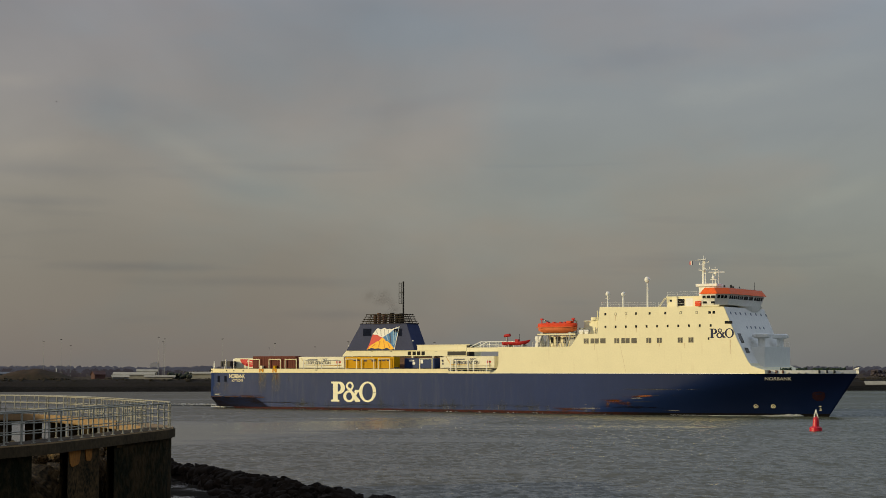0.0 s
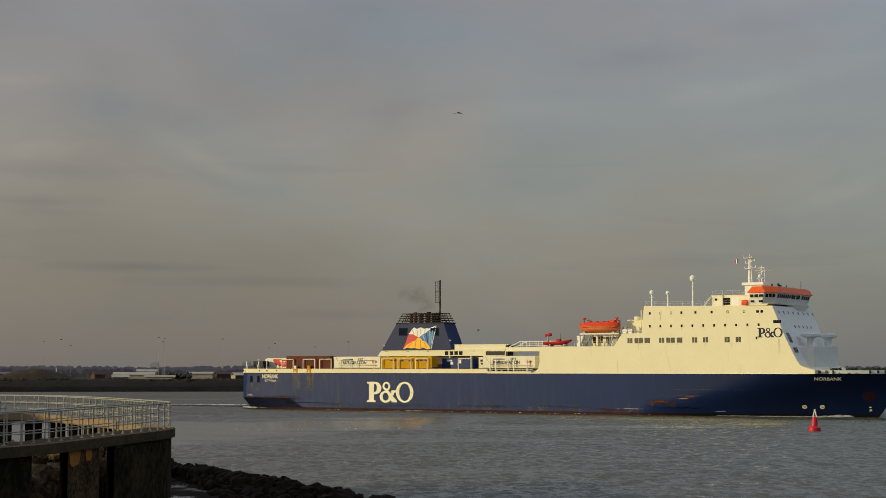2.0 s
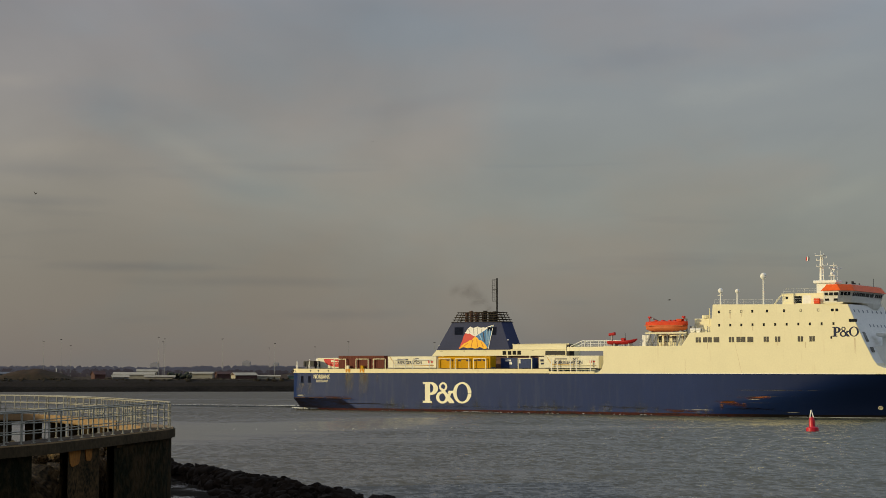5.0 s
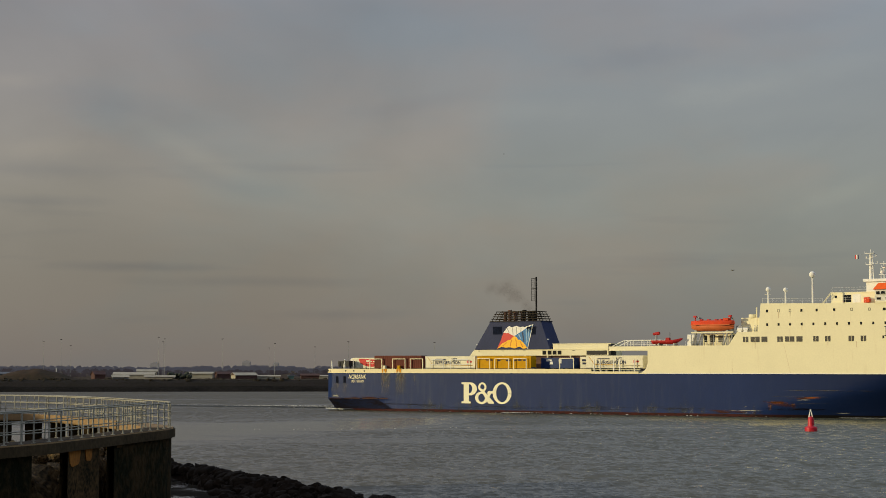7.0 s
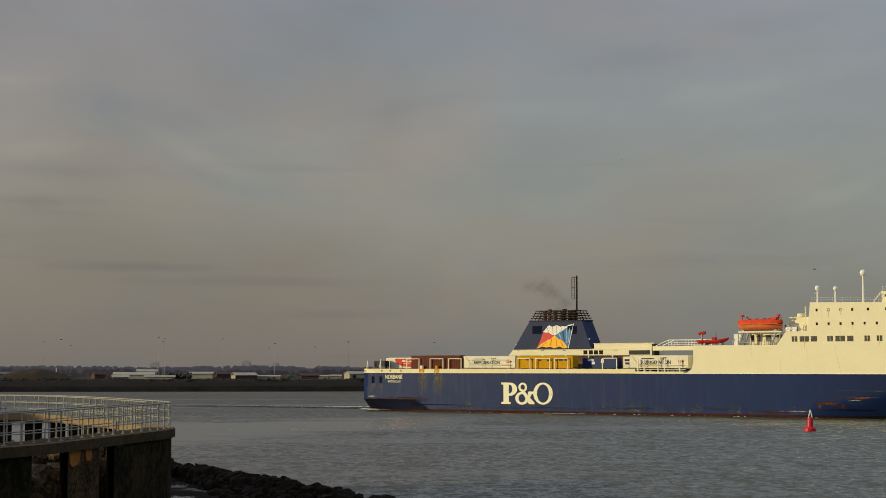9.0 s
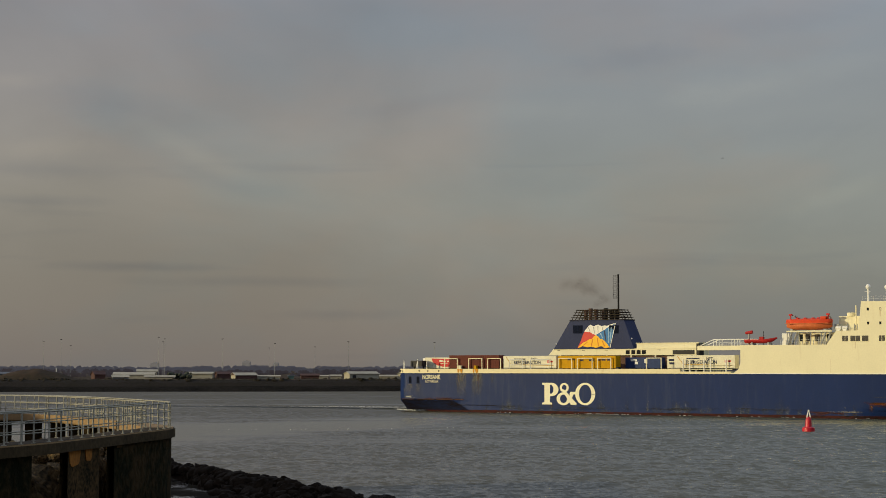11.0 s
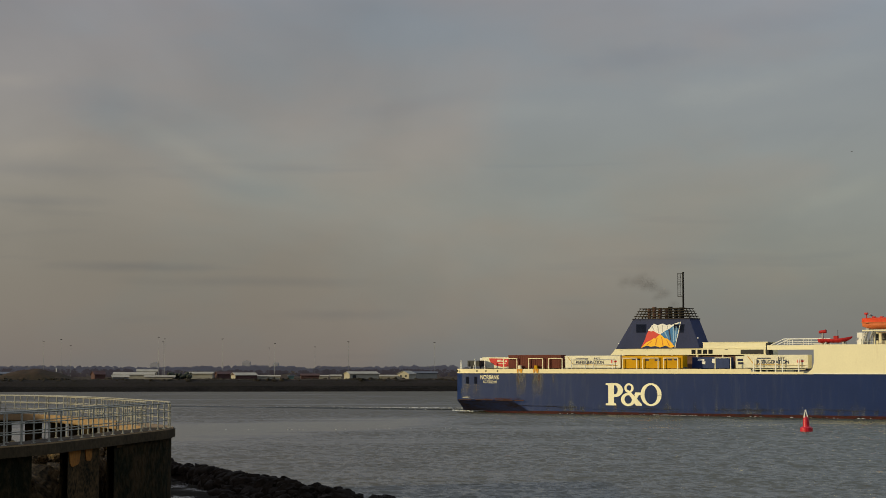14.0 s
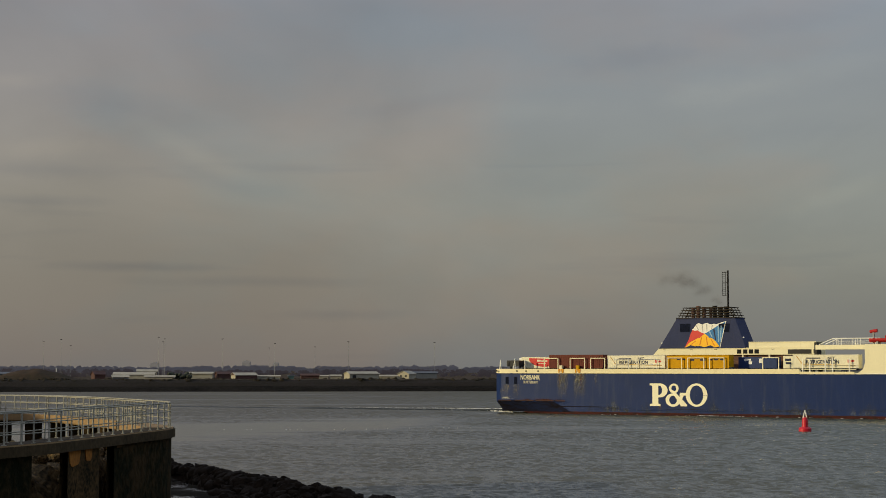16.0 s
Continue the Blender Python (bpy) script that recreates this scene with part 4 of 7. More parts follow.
def build_rubble():
    bank = thing("rubble_bank", "bank of dark wet boulders running out from the shore", "rubble bank", kind="structure")
    rng = random.Random(12)
    shapes = [rock_mesh(i) for i in range(7)]
    brown = [rock_mesh(i + 7) for i in range(5)]
    for me in brown:
        me.materials[0] = RUBBLE
    side = Vector((-0.9, -0.42, 0)).normalized()
    stones = []
    for i in range(1050):
        s = rng.uniform(-0.05, 0.96)
        k = rng.choice((1, 1, 1, 1, -1)) * abs(rng.gauss(0, 0.5))
        k = max(-0.55, min(1.0, k))
        p = crest(s) + side * (k * min(7.5, 0.1 + 9 * max(0, s - 0.14)) if k > 0 else k * 6)
        p.z -= (abs(k) ** 1.2) * 1.5 - rng.uniform(-0.25, 0.15)
        if k > 0.05 and p.x < -0.148 * p.y:
            continue
        stones.append((p.y, p, rng.uniform(0.1, 0.3) if rng.random() < 0.65 else rng.uniform(0.3, 0.66)))
    for y in range(150):
        s = rng.uniform(0, 0.88)
        p = crest(s) + side * rng.uniform(-0.4, 0.4)
        stones.append((p.y, p + Vector((0, 0, rng.uniform(-0.3, 0.15) + 0.22 * s)), rng.uniform(0.2, 0.4) + 0.16 * s * rng.random()))
    stones.sort(key=lambda q: q[0])
    near, rest = stones[:180], stones[180:]
    for i, (y, p, r) in enumerate(near):
        m = Matrix.LocRotScale(p, Euler((rng.uniform(-0.5, 0.5), rng.uniform(-0.5, 0.5), rng.uniform(0, 6.3))), (r, r, r))
        share("rock", shapes[i % 7], bank, m)
    bm = B()
    for i, (y, p, r) in enumerate(rest):
        me = shapes[i % 7].copy()
        me.transform(Matrix.LocRotScale(p, Euler((rng.uniform(-0.5, 0.5), rng.uniform(-0.5, 0.5), rng.uniform(0, 6.3))), (r, r, r)))
        bm.from_mesh(me)
        bpy.data.meshes.remove(me)
    tagged(part("rocks", bm, ROCK, bank), kind="stuff")
    for i in range(230):
        p = Vector((rng.uniform(-25, -13.8), rng.uniform(57, 75), 0))
        p.z = inner_mound(p.x, p.y) + rng.uniform(-0.1, 0.2)
        r = rng.uniform(0.14, 0.38)
        share("rock", brown[i % 5], bank, Matrix.LocRotScale(p, Euler((0.3 * i, 0.2 * i, i)), (r, r, r)))
    bm = B()
    rows = [[bm.verts.new((x, y, inner_mound(x, y) - 0.25 + 0.45 * noise.noise((x * 0.9, y * 0.9, 0)) + 0.3 * noise.noise((x * 2.1, y * 2.1, 5)))) for y in np.arange(54.5, 82, 0.4)] for x in np.arange(-33, -12.7, 0.4)]
    for u, w in zip(rows, rows[1:]):
        for k in range(len(u) - 1):
            bm.faces.new((u[k], w[k], w[k + 1], u[k + 1]))
    part("inner_core", bm, RUBBLE, bank)
    # the core under the stones
    bm = B()
    rows = []
    for i in range(31):
        s = -0.1 + 1.06 * i / 30
        c = crest(s)
        rows.append([bm.verts.new(c + side * o + Vector((0, 0, dz + 0.2 * noise.noise((i * 0.7, o, 0))))) for o, dz in ((-5, -3.4), (-2, -1.3), (0, -0.35), (0.3 + 2.5 * max(0, min(1, s - 0.14)), -1.0), (0.7 + 8 * max(0, min(1, s - 0.14)), -2.2))])
    for r, q in zip(rows, rows[1:]):
        for k in range(4):
            bm.faces.new((r[k], q[k], q[k + 1], r[k + 1]))
    part("core", bm, ROCK, bank)


def build_shade_wall():
    """An unseen stepped wall beside the camera, added to shade the foreshore from the low sun."""
    bm = B()
    box(bm, -62, -58, 52, 130, -1, 14.6)
    box(bm, -62.2, -57.8, 52, 130, 14.6, 14.9, 0.05)
    box(bm, -70, -58, 44.5, 52, -1, 15.7)
    box(bm, -70, -58, -60, 44.5, -1, 18.6)
    box(bm, -70.2, -57.8, -60, 44.5, 18.6, 19.0, 0.05)
    tagged(part("wall_shade", bm, CONCRETE), "unseen stepped wall added to shade the foreshore", "wall", kind="structure")


def build_promenade():
    """The raised promenade on which the camera stands."""
    bm = B()
    box(bm, -58, 120, -60, 9, -1, 8.1)
    box(bm, -58, 120, 8.6, 9.05, 8.1, 8.45, 0.04)
    tagged(part("promenade", bm, CONCRETE), "raised concrete promenade above the foreshore", "promenade", kind="structure")


def build_pools():
    """Shallow water standing in the hollows of the mud beside the boulders."""
    bm = B()
    n = 40
    ring_pts = [bm.verts.new((-18.6 + 4.6 * math.cos(2 * math.pi * i / n), 111 + 14 * math.sin(2 * math.pi * i / n), 2.04)) for i in range(n)]
    bm.faces.new(ring_pts)
    tagged(part("tide_pool", bm, POOL), "shallow bright pools in the hollows of the wet mud", "pool", kind="structure")


build_foreshore()
build_pools()
build_promenade()
build_shade_wall()
build_rubble()

# ---- the ring-shaped walkway on concrete piers ----
WALK_Z = 7.24


PLAN = [(-13.85, 58.0), (-13.15, 62), (-12.35, 67.2), (-11.68, 72.0), (-12.05, 75.2), (-13.95, 79.6), (-16.7, 85.2), (-20.2, 90.9), (-24.5, 94.2), (-29.5, 95.0), (-36, 91.5), (-39.5, 82), (-39, 69), (-34, 59.5), (-27, 54.5), (-19.5, 53.0), (-15.6, 54.2)]


def plan_curve(a):
    """A smooth closed curve through the plan's corners; a in degrees of its whole length."""
    n = len(PLAN)
    f = (a % 360) / 360 * n
    i = int(f)
    t = f - i
    p0, p1, p2, p3 = (Vector((*PLAN[(i + k) % n], 0)) for k in (-1, 0, 1, 2))
    return 0.5 * (2 * p1 + (p2 - p0) * t + (2 * p0 - 5 * p1 + 4 * p2 - p3) * t * t + (3 * p1 - p0 - 3 * p2 + p3) * t ** 3)


def ring_point(a, inset=0.0):
    """A point on the walkway's outer edge, or some metres inside it."""
    p = plan_curve(a)
    d = (plan_curve(a + 1.5) - plan_curve(a - 1.5)).normalized()
    return p + Vector((-d.y, d.x, 0)) * inset


def where(y):
    """The place along the plan where its river side reaches y."""
    return min((k * 0.25 for k in range(-140, 360)), key=lambda a: abs(plan_curve(a).y - y))


PIER_WALLS = ((where(65.5), where(76.4)), (where(60.75), where(63.9)), (where(53.6), where(57.8)))


def build_walkway():
    ob = thing("ring_walkway", "oval concrete walkway with pale railings on weedy piers", "pier", kind="structure")
    n = 120

    def band(bm, i0, i1, z0, z1, fr=0, to=360, steps=n):
        loop = []
        for i in range(steps + 1):
            a = fr + (to - fr) * i / steps
            p, q = ring_point(a, i0), ring_point(a, i1)
            loop.append([bm.verts.new((w.x, w.y, z)) for w, z in ((p, z0), (p, z1), (q, z1), (q, z0))])
        for r, s in zip(loop, loop[1:]):
            for k in range(4):
                j = (k + 1) % 4
                bm.faces.new((r[k], s[k], s[j], r[j]))
        return bm

    part("deck", band(B(), -0.05, 1.25, WALK_Z - 0.3, WALK_Z), CONCRETE, ob)
    # thin dark sheet that paints shade on the near half of the deck
    part("deck_shade", band(B(), -0.04, 1.22, WALK_Z, WALK_Z + 0.006, 285, 432, 60), SHADED_DECK, ob, "dark sheet standing in for shade on the near deck")
    part("kerb", band(B(), -0.14, -0.05, WALK_Z - 0.4, WALK_Z - 0.05), KERB, ob)
    for k, inset in ((0, 0.08), (1, 1.12)):
        post = rod(B(), (0, 0, 0), (0, 0, 1.06), 0.03, 8)
        box(post, -0.07, 0.07, -0.07, 0.07, 0, 0.02)
        first = part("rail_post", post, RAIL_PAINT, ob)
        pts = [ring_point(i * 0.5, inset) for i in range(720)]
        acc, last, places = 0.0, pts[0], [pts[0]]
        for p in pts[1:]:
            acc += (p - last).length
            last = p
            if acc > 1.02:
                places.append(p)
                acc = 0
        first.location = (places[0].x, places[0].y, WALK_Z)
        for p in places[1:]:
            share("rail_post", first.data, ob, pose(p.x, p.y, WALK_Z))
        for h, r in ((1.06, 0.028), (0.70, 0.02), (0.35, 0.02)):
            bm = B()
            loops = []
            for i in range(0, 361, 2):
                p, q = ring_point(i, inset), ring_point(i + 1, inset)
                t = (q - p).normalized()
                nrm = Vector((t.y, -t.x, 0))
                loops.append([bm.verts.new(p + nrm * (r * math.cos(c)) + Vector((0, 0, WALK_Z + h + r * math.sin(c)))) for c in (0, 1.257, 2.513, 3.77, 5.027)])
            for u, w in zip(loops, loops[1:]):
                for c in range(5):
                    bm.faces.new((u[c], w[c], w[(c + 1) % 5], u[(c + 1) % 5]))
            part("rail", bm, RAIL_PAINT, ob, smooth=True)
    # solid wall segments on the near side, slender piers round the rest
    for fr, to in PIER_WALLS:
        part("pier_wall", band(B(), 0.02, 0.32, -0.6, WALK_Z - 0.3, fr, to, 14), PIER_BROWN if 59 < plan_curve(fr).y < 62 else WET_CONCRETE, ob)
    # plates under the deck, their ochre colour painting patches of low sun
    for y0, y1, low, mat in ((60.8, 61.95, 6.3, SUN_PATCH), (62.4, 63.1, 6.4, SUN_PATCH), (65.6, 66.4, 6.72, PIER_BROWN)):
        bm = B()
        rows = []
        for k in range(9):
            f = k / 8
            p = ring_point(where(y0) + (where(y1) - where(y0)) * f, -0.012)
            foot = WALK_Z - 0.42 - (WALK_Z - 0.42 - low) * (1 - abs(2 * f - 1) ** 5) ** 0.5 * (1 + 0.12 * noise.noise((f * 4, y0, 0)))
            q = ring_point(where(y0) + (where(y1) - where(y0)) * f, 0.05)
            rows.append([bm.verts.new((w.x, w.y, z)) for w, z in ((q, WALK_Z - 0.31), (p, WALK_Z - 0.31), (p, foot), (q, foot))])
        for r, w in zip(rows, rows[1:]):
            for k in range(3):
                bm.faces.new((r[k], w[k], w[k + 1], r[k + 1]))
        part("pier_sun_patch", bm, mat, ob, "ochre patch painted as low sun on the pier wall")
    part("inner_kerb", band(B(), 1.25, 1.4, WALK_Z - 0.24, WALK_Z + 0.1, 105, 300, 70), CONCRETE, ob, "ochre concrete kerb along the inner edge")
    a = where(80.6)
    while a < 318:
        c = ring_point(a, 0.6)
        q = ring_point(a + 1, 0.6) - c
        bm = box(B(), -0.5, 0.5, -0.22, 0.22, -0.5, WALK_Z - 0.3, 0.05)
        for v in bm.verts:
            v.co += 0.03 * noise.noise_vector(v.co * 1.3 + c)
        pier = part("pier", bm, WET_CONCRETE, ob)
        pier.matrix_basis = Matrix.Translation(c) @ pose(0, 0, 0, 0, 0, math.degrees(math.atan2(q.y, q.x)))
        a += 2.6 / max(0.02, q.length)


build_walkway()
# ---- the ship ----
SIDE = -11.7


def half_breadth(u, z):
    """Half the hull's breadth at u metres from the stern and z above the water."""
    k = max(0.0, min(1.0, z / 8.5))
    tip = 160.4 + 6.4 * z / 9.1
    start = 112 + 26 * k
    b = 11.7
    if u > start:
        s = min(1.0, (u - start) / (tip - start))
        b *= 1 - s ** (1.75 + 0.85 * k)
    knuckle = 1.6 + (u - 113) * 0.16
    if u > 111 and z < knuckle:
        b -= 0.34 * (knuckle - z) * min(1.0, (u - 111) / 6) * b / 11.7
    if u < 3:
        b -= 1.1 * (1 - u / 3) ** 2
    if z < 2.3 and u < 20:
        b -= (2.3 - z) * 1.15 * (1 - u / 20) ** 1.3
    return max(0.0, b)


def loft(zs, u_of=None, n=110, outset=0.0, close=True):
    """Hull plating between heights: both sides, and the transom."""
    bm = B()
    grid = []
    for i in range(n + 1):
        s = i / n
        rows = []
        for z in zs:
            tip = 160.4 + 6.4 * z / 9.1
            tail = 0.0 if z > 1.5 else (1.5 - z) * 4.5
            u = tail + (tip - tail) * (1 - (1 - s) ** 1.25)
            b = half_breadth(u, z) + outset
            if i == n:
                b = 0.03
            rows.append(((u, -b, z), (u, b, z)))
        grid.append(rows)
    vs = [[[bm.verts.new(p) for p in pair] for pair in rows] for rows in grid]
    for a, b in zip(vs, vs[1:]):
        for k in range(len(zs) - 1):
            for side in (0, 1):
                bm.faces.new((a[k][side], b[k][side], b[k + 1][side], a[k + 1][side]))
    for k in range(len(zs) - 1):
        bm.faces.new((vs[0][k][0], vs[0][k + 1][0], vs[0][k + 1][1], vs[0][k][1]))
        bm.faces.new((vs[-1][k][0], vs[-1][k + 1][0], vs[-1][k + 1][1], vs[-1][k][1]))
    return bm


def ship_window(parent, u, z, w, h, v=None, name="window", frame_mat=None):
    """A dark pane in a thin frame on the starboard wall."""
    v = SIDE if v is None else v
    pane = box(B(), u - w / 2, u + w / 2, v - 0.025, v + 0.05, z - h / 2, z + h / 2)
    win = part(name, pane, GLASS if h < 1 else CABIN_GLASS, parent)
    return win


def build_ship():
    ship = rides(thing("ferry", "long blue and cream roll-on roll-off cargo ferry under way", "ship"))
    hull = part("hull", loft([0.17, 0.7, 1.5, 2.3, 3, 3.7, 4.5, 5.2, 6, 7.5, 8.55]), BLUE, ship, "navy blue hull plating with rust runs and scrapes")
    for f in hull.data.polygons:
        f.use_smooth = 104 < f.center.x < 166
    part("boot_top", loft([-1.5, -0.5, 0.17], outset=0.01), BOOT, ship, "dull red bottom paint at the waterline")
    # deck plate
    bm = B()
    edge = []
    for i in range(61):
        u = 166.0 * i / 60
        b = half_breadth(u, 8.5) - 0.1
        edge.append((u, max(0.05, b)))
    a = [bm.verts.new((u, -b, 8.5)) for u, b in edge]
    c = [bm.verts.new((u, b, 8.5)) for u, b in edge]
    for i in range(60):
        bm.faces.new((a[i], a[i + 1], c[i + 1], c[i]))
    part("main_deck", bm, DECK, ship)
    # bulwark all round, lower beside the forward trailers; cream, but white at the bow in place of shade
    def wall_strip(u0, u1, z0, z1, n):
        for s in (-1, 1):
            bm = B()
            rows = []
            for i in range(n + 1):
                u = u0 + (u1 - u0) * i / n
                hb = max(0.04, half_breadth(min(u, 166.6), 8.5))
                rows.append([bm.verts.new((u, s * y, z)) for y, z in ((hb + 0.03, z0), (hb + 0.03 + (z1 - z0) * 0.05, z1), (hb - 0.15, z1), (hb - 0.15, z0))])
            for p, q in zip(rows, rows[1:]):
                for k in range(4):
                    bm.faces.new((p[k], q[k], q[(k + 1) % 4], p[(k + 1) % 4]))
            for e in (rows[0], rows[-1]):
                bm.faces.new(e)
            part("bulwark", bm, WHITE if u0 > 140 else BULWARK_PAINT, ship)

    wall_strip(0, 73.0, 8.55, 9.5, 40)
    wall_strip(73.0, 84.5, 8.45, 8.95, 8)
    wall_strip(147.5, 166.7, 8.55, 9.25, 40)
    part("bulwark", box(B(), -0.05, 0.12, -10.4, 10.4, 8.55, 9.5), BULWARK_PAINT, ship)
    # superstructure: one block with a raked front
    prof = [(83.2, 8.45), (85.2, 8.7), (86.3, 9.5), (86.7, 10.8), (86.7, 14.45), (105.4, 14.4), (107.4, 17.15), (112.1, 17.2), (112.7, 23.0), (142.0, 22.5), (145.0, 15.5), (147.2, 11.2), (148.0, 10.2), (149.4, 9.7), (151.0, 9.3), (151.0, 8.5)]
    house = part("superstructure", prism(B(), prof, SIDE - 0.005, 9.6), CREAM, ship, "cream superstructure with rows of windows")
    for u, w in ((109.3, 1.2), (111.4, 2.0), (113.45, 1.3), (116.85, 1.2), (118.95, 2.0), (121.05, 1.3), (124.55, 1.15), (127.05, 1.15), (131.95, 1.15), (134.45, 1.15)):
        ship_window(house, u, 15.6, w, 1.1)
        part("sill", box(B(), u - w / 2 - 0.08, u + w / 2 + 0.08, SIDE - 0.06, SIDE, 14.96, 15.03), CREAM, house)
        if w > 1.8 or w < 1.25:
            part("mullion", box(B(), u - 0.04, u + 0.04, SIDE - 0.04, SIDE, 15.05, 16.15), CREAM, house)
    for i in range(11):
        ship_window(house, 114.1 + 2.49 * i, 18.62, 0.42, 0.55)
    for i, u in enumerate((114.1, 116.6, 119.1, 121.55, 124.8, 128.5, 132.1, 135.8)):
        win = ship_window(house, u, 21.4, 0.45, 0.55)
        if i in (1, 2, 6, 7):
            part("blind", box(B(), u - 0.12, u + 0.16, SIDE - 0.04, SIDE, 21.2, 21.6), CREAM, win)
    for u in (138.8, 139.75):
        ship_window(house, u, 21.35, 0.6, 0.55)
    ship_window(house, 143.05, 19.2, 1.7, 0.6, name="vent_opening")
    ship_window(house, 138.5, 15.85, 0.35, 0.55)
    for u, z0, z1, w in ((116.6, 19.9, 21.1, 0.12), (119.1, 20.3, 21.1, 0.08), (111.4, 13.6, 15.0, 0.1), (127.05, 14.2, 15.0, 0.09), (143.4, 12.6, 15.7, 0.14), (121.6, 17.4, 18.3, 0.07), (133.0, 13.8, 15.0, 0.1), (139.3, 20.4, 21.0, 0.07)):
        part("rust_run", prism(B(), [(u - w * 0.5, z0), (u + w * 0.4, z0), (u + w, z1), (u - w, z1)], SIDE - 0.018, SIDE), RUST_RUN, house)
    # seams: welded plate lines down the cream side
    for u0, u1, z in ((106.2, 106.2, 11.4), (117.6, 119.0, 14.6)):
        part("weld_seam", prism(B(), [(u1, 8.65), (u1 + 0.05, 8.65), (u0 + 0.05, z), (u0, z)], SIDE - 0.02, SIDE), RUST_RUN, house)
    front = [(142.03, 22.5), (145.03, 15.5), (147.23, 11.2), (147.9, 10.3), (147.2, 10.3), (146.6, 11.2), (144.5, 15.5), (141.5, 22.5)]
    part("front_wall", prism(B(), front, SIDE + 0.25, 9.55), WHITE, house, "white raked front of the superstructure")
    # raked front: two rows of small windows, two tall ones near the corner
    def front_u(z):
        return 142.0 + (22.5 - z) * 3.0 / 7.0
    for z, vs in ((21.2, (-9.5, -7, -4.5, -1.8, 1, 3.8, 6.5, 9.3)), (18.3, (-4, -1.8, 0.5, 2.8, 5))):
        for v in vs:
            w = B()
            box(w, -0.03, 0.04, -0.25, 0.25, -0.3, 0.3)
            ob = part("window", w, FRONT_GLASS, house)
            ob.matrix_basis = pose(front_u(z) + 0.03, v, z, 0, -23, 0)
    for z, h in ((15.9, 2.2), (13.4, 1.1)):
        w = B()
        box(w, -0.03, 0.04, -0.85, 0.85, -h / 2, h / 2)
        ob = part("window", w, CABIN_GLASS, house)
        ob.matrix_basis = pose(front_u(z) + (0.35 if z < 14 else 0.02), -9.6, z, 0, -24, 0)
    # bridge
    def octagon(a, b, d, c=2.0):
        return [(a, -d), (b - c, -d), (b, -d + c * 1.3), (b, d - c * 1.3), (b - c, d), (a, d)]
    bridge = part("bridge", slab(B(), octagon(136.9, 141.55, 11.2), 22.95, 24.0, octagon(136.9, 141.9, 11.5)), WHITE, ship, "wheelhouse across the full beam")
    part("window_band", slab(B(), octagon(137.0, 141.9, 11.5), 24.0, 25.25, octagon(137.0, 142.3, 11.8)), WHITE, bridge)
    part("wheelhouse_roof", slab(B(), octagon(136.6, 142.7, 12.1), 25.25, 26.55, octagon(137.6, 141.8, 11.5)), ORANGE, bridge, "bright orange roof band")
    part("roof_top", slab(B(), octagon(137.7, 141.7, 11.4), 26.55, 26.62), WHITE, bridge)
    for u, w in ((137.55, 0.34), (138.55, 0.38), (139.6, 0.42)):
        part("window", box(B(), u - w, u + w, -11.75, -11.6, 24.35, 24.9), GLASS, bridge)
        part("sill", box(B(), u - w - 0.06, u + w + 0.06, -11.78, -11.7, 24.27, 24.33), CREAM, bridge)
    # narrow panes to starboard and port, wide ones before the helm
    panes = [(-8.6 + 1.05 * i, 0.33) for i in range(7)] + [(-0.4, 1.0), (2.2, 1.0)] + [(4.6 + 1.15 * i, 0.38) for i in range(4)]
    for v, w in panes:
        ob = part("window", box(B(), -0.05, 0.06, -w, w, -0.36, 0.36), GLASS, bridge)
        ob.matrix_basis = pose(142.13, v, 24.62, 0, 18, 0)
    for s in (-1, 1):
        for k in (0.25, 0.5, 0.75):
            ob = part("window", box(B(), -0.05, 0.06, -0.3, 0.3, -0.36, 0.36), GLASS, bridge)
            ob.matrix_basis = pose(142.1 - 2.0 * k, s * (9.08 + 2.6 * k), 24.68, 0, 12, s * 37.5)
    for u in (137.6, 139.4):
        part("lower_window", box(B(), u - 0.4, u + 0.4, -11.42, -11.2, 23.25, 23.7), GLASS, bridge)
    sponson = [(141.2, -2.0), (142.3, -1.2), (142.9, 1.0), (142.9, 6.0), (142.3, 8.0), (141.2, 8.8)]
    part("sponson", slab(B(), [(141.2 + (u - 141.2) * 0.75, 3.4 + (v - 3.4) * 0.6) for u, v in sponson], 21.85, 22.95, sponson), WHITE, bridge)
    part("wing_bracket", prism(B(), [(136.9, 22.95), (141.2, 22.95), (141.0, 22.6), (137.4, 22.6)], -11.95, -11.6), CREAM, bridge)
    # penthouse behind the bridge, set in from the side
    pv = -3.0
    pent = part("penthouse", box(B(), 124.6, 137.2, pv, 7.2, 22.9, 25.2, 0.05), CREAM, ship)
    part("roof_edge", box(B(), 124.5, 137.2, pv - 0.1, 7.3, 25.12, 25.28), CREAM, pent)
    part("window", box(B(), 127.3, 128.9, pv - 0.05, pv + 0.1, 23.2, 24.7), GLASS, pent)
    part("door", box(B(), 129.2, 130.9, pv - 0.04, pv + 0.1, 23.1, 24.8), WHITE, pent)
    part("window", box(B(), 125.4, 125.9, pv - 0.05, pv + 0.1, 24.1, 24.6), GLASS, pent)
    part("life_raft_box", box(B(), 131.9, 133.1, pv - 1.1, pv - 0.2, 23.0, 24.1, 0.1), BOAT_ORANGE, pent, "orange life raft container")
    stair = B()
    for y in (pv - 1.0, pv - 0.4):
        rod(stair, (123.0, y, 22.9), (124.7, y, 25.0), 0.06)
    for i in range(6):
        f = (i + 0.5) / 6
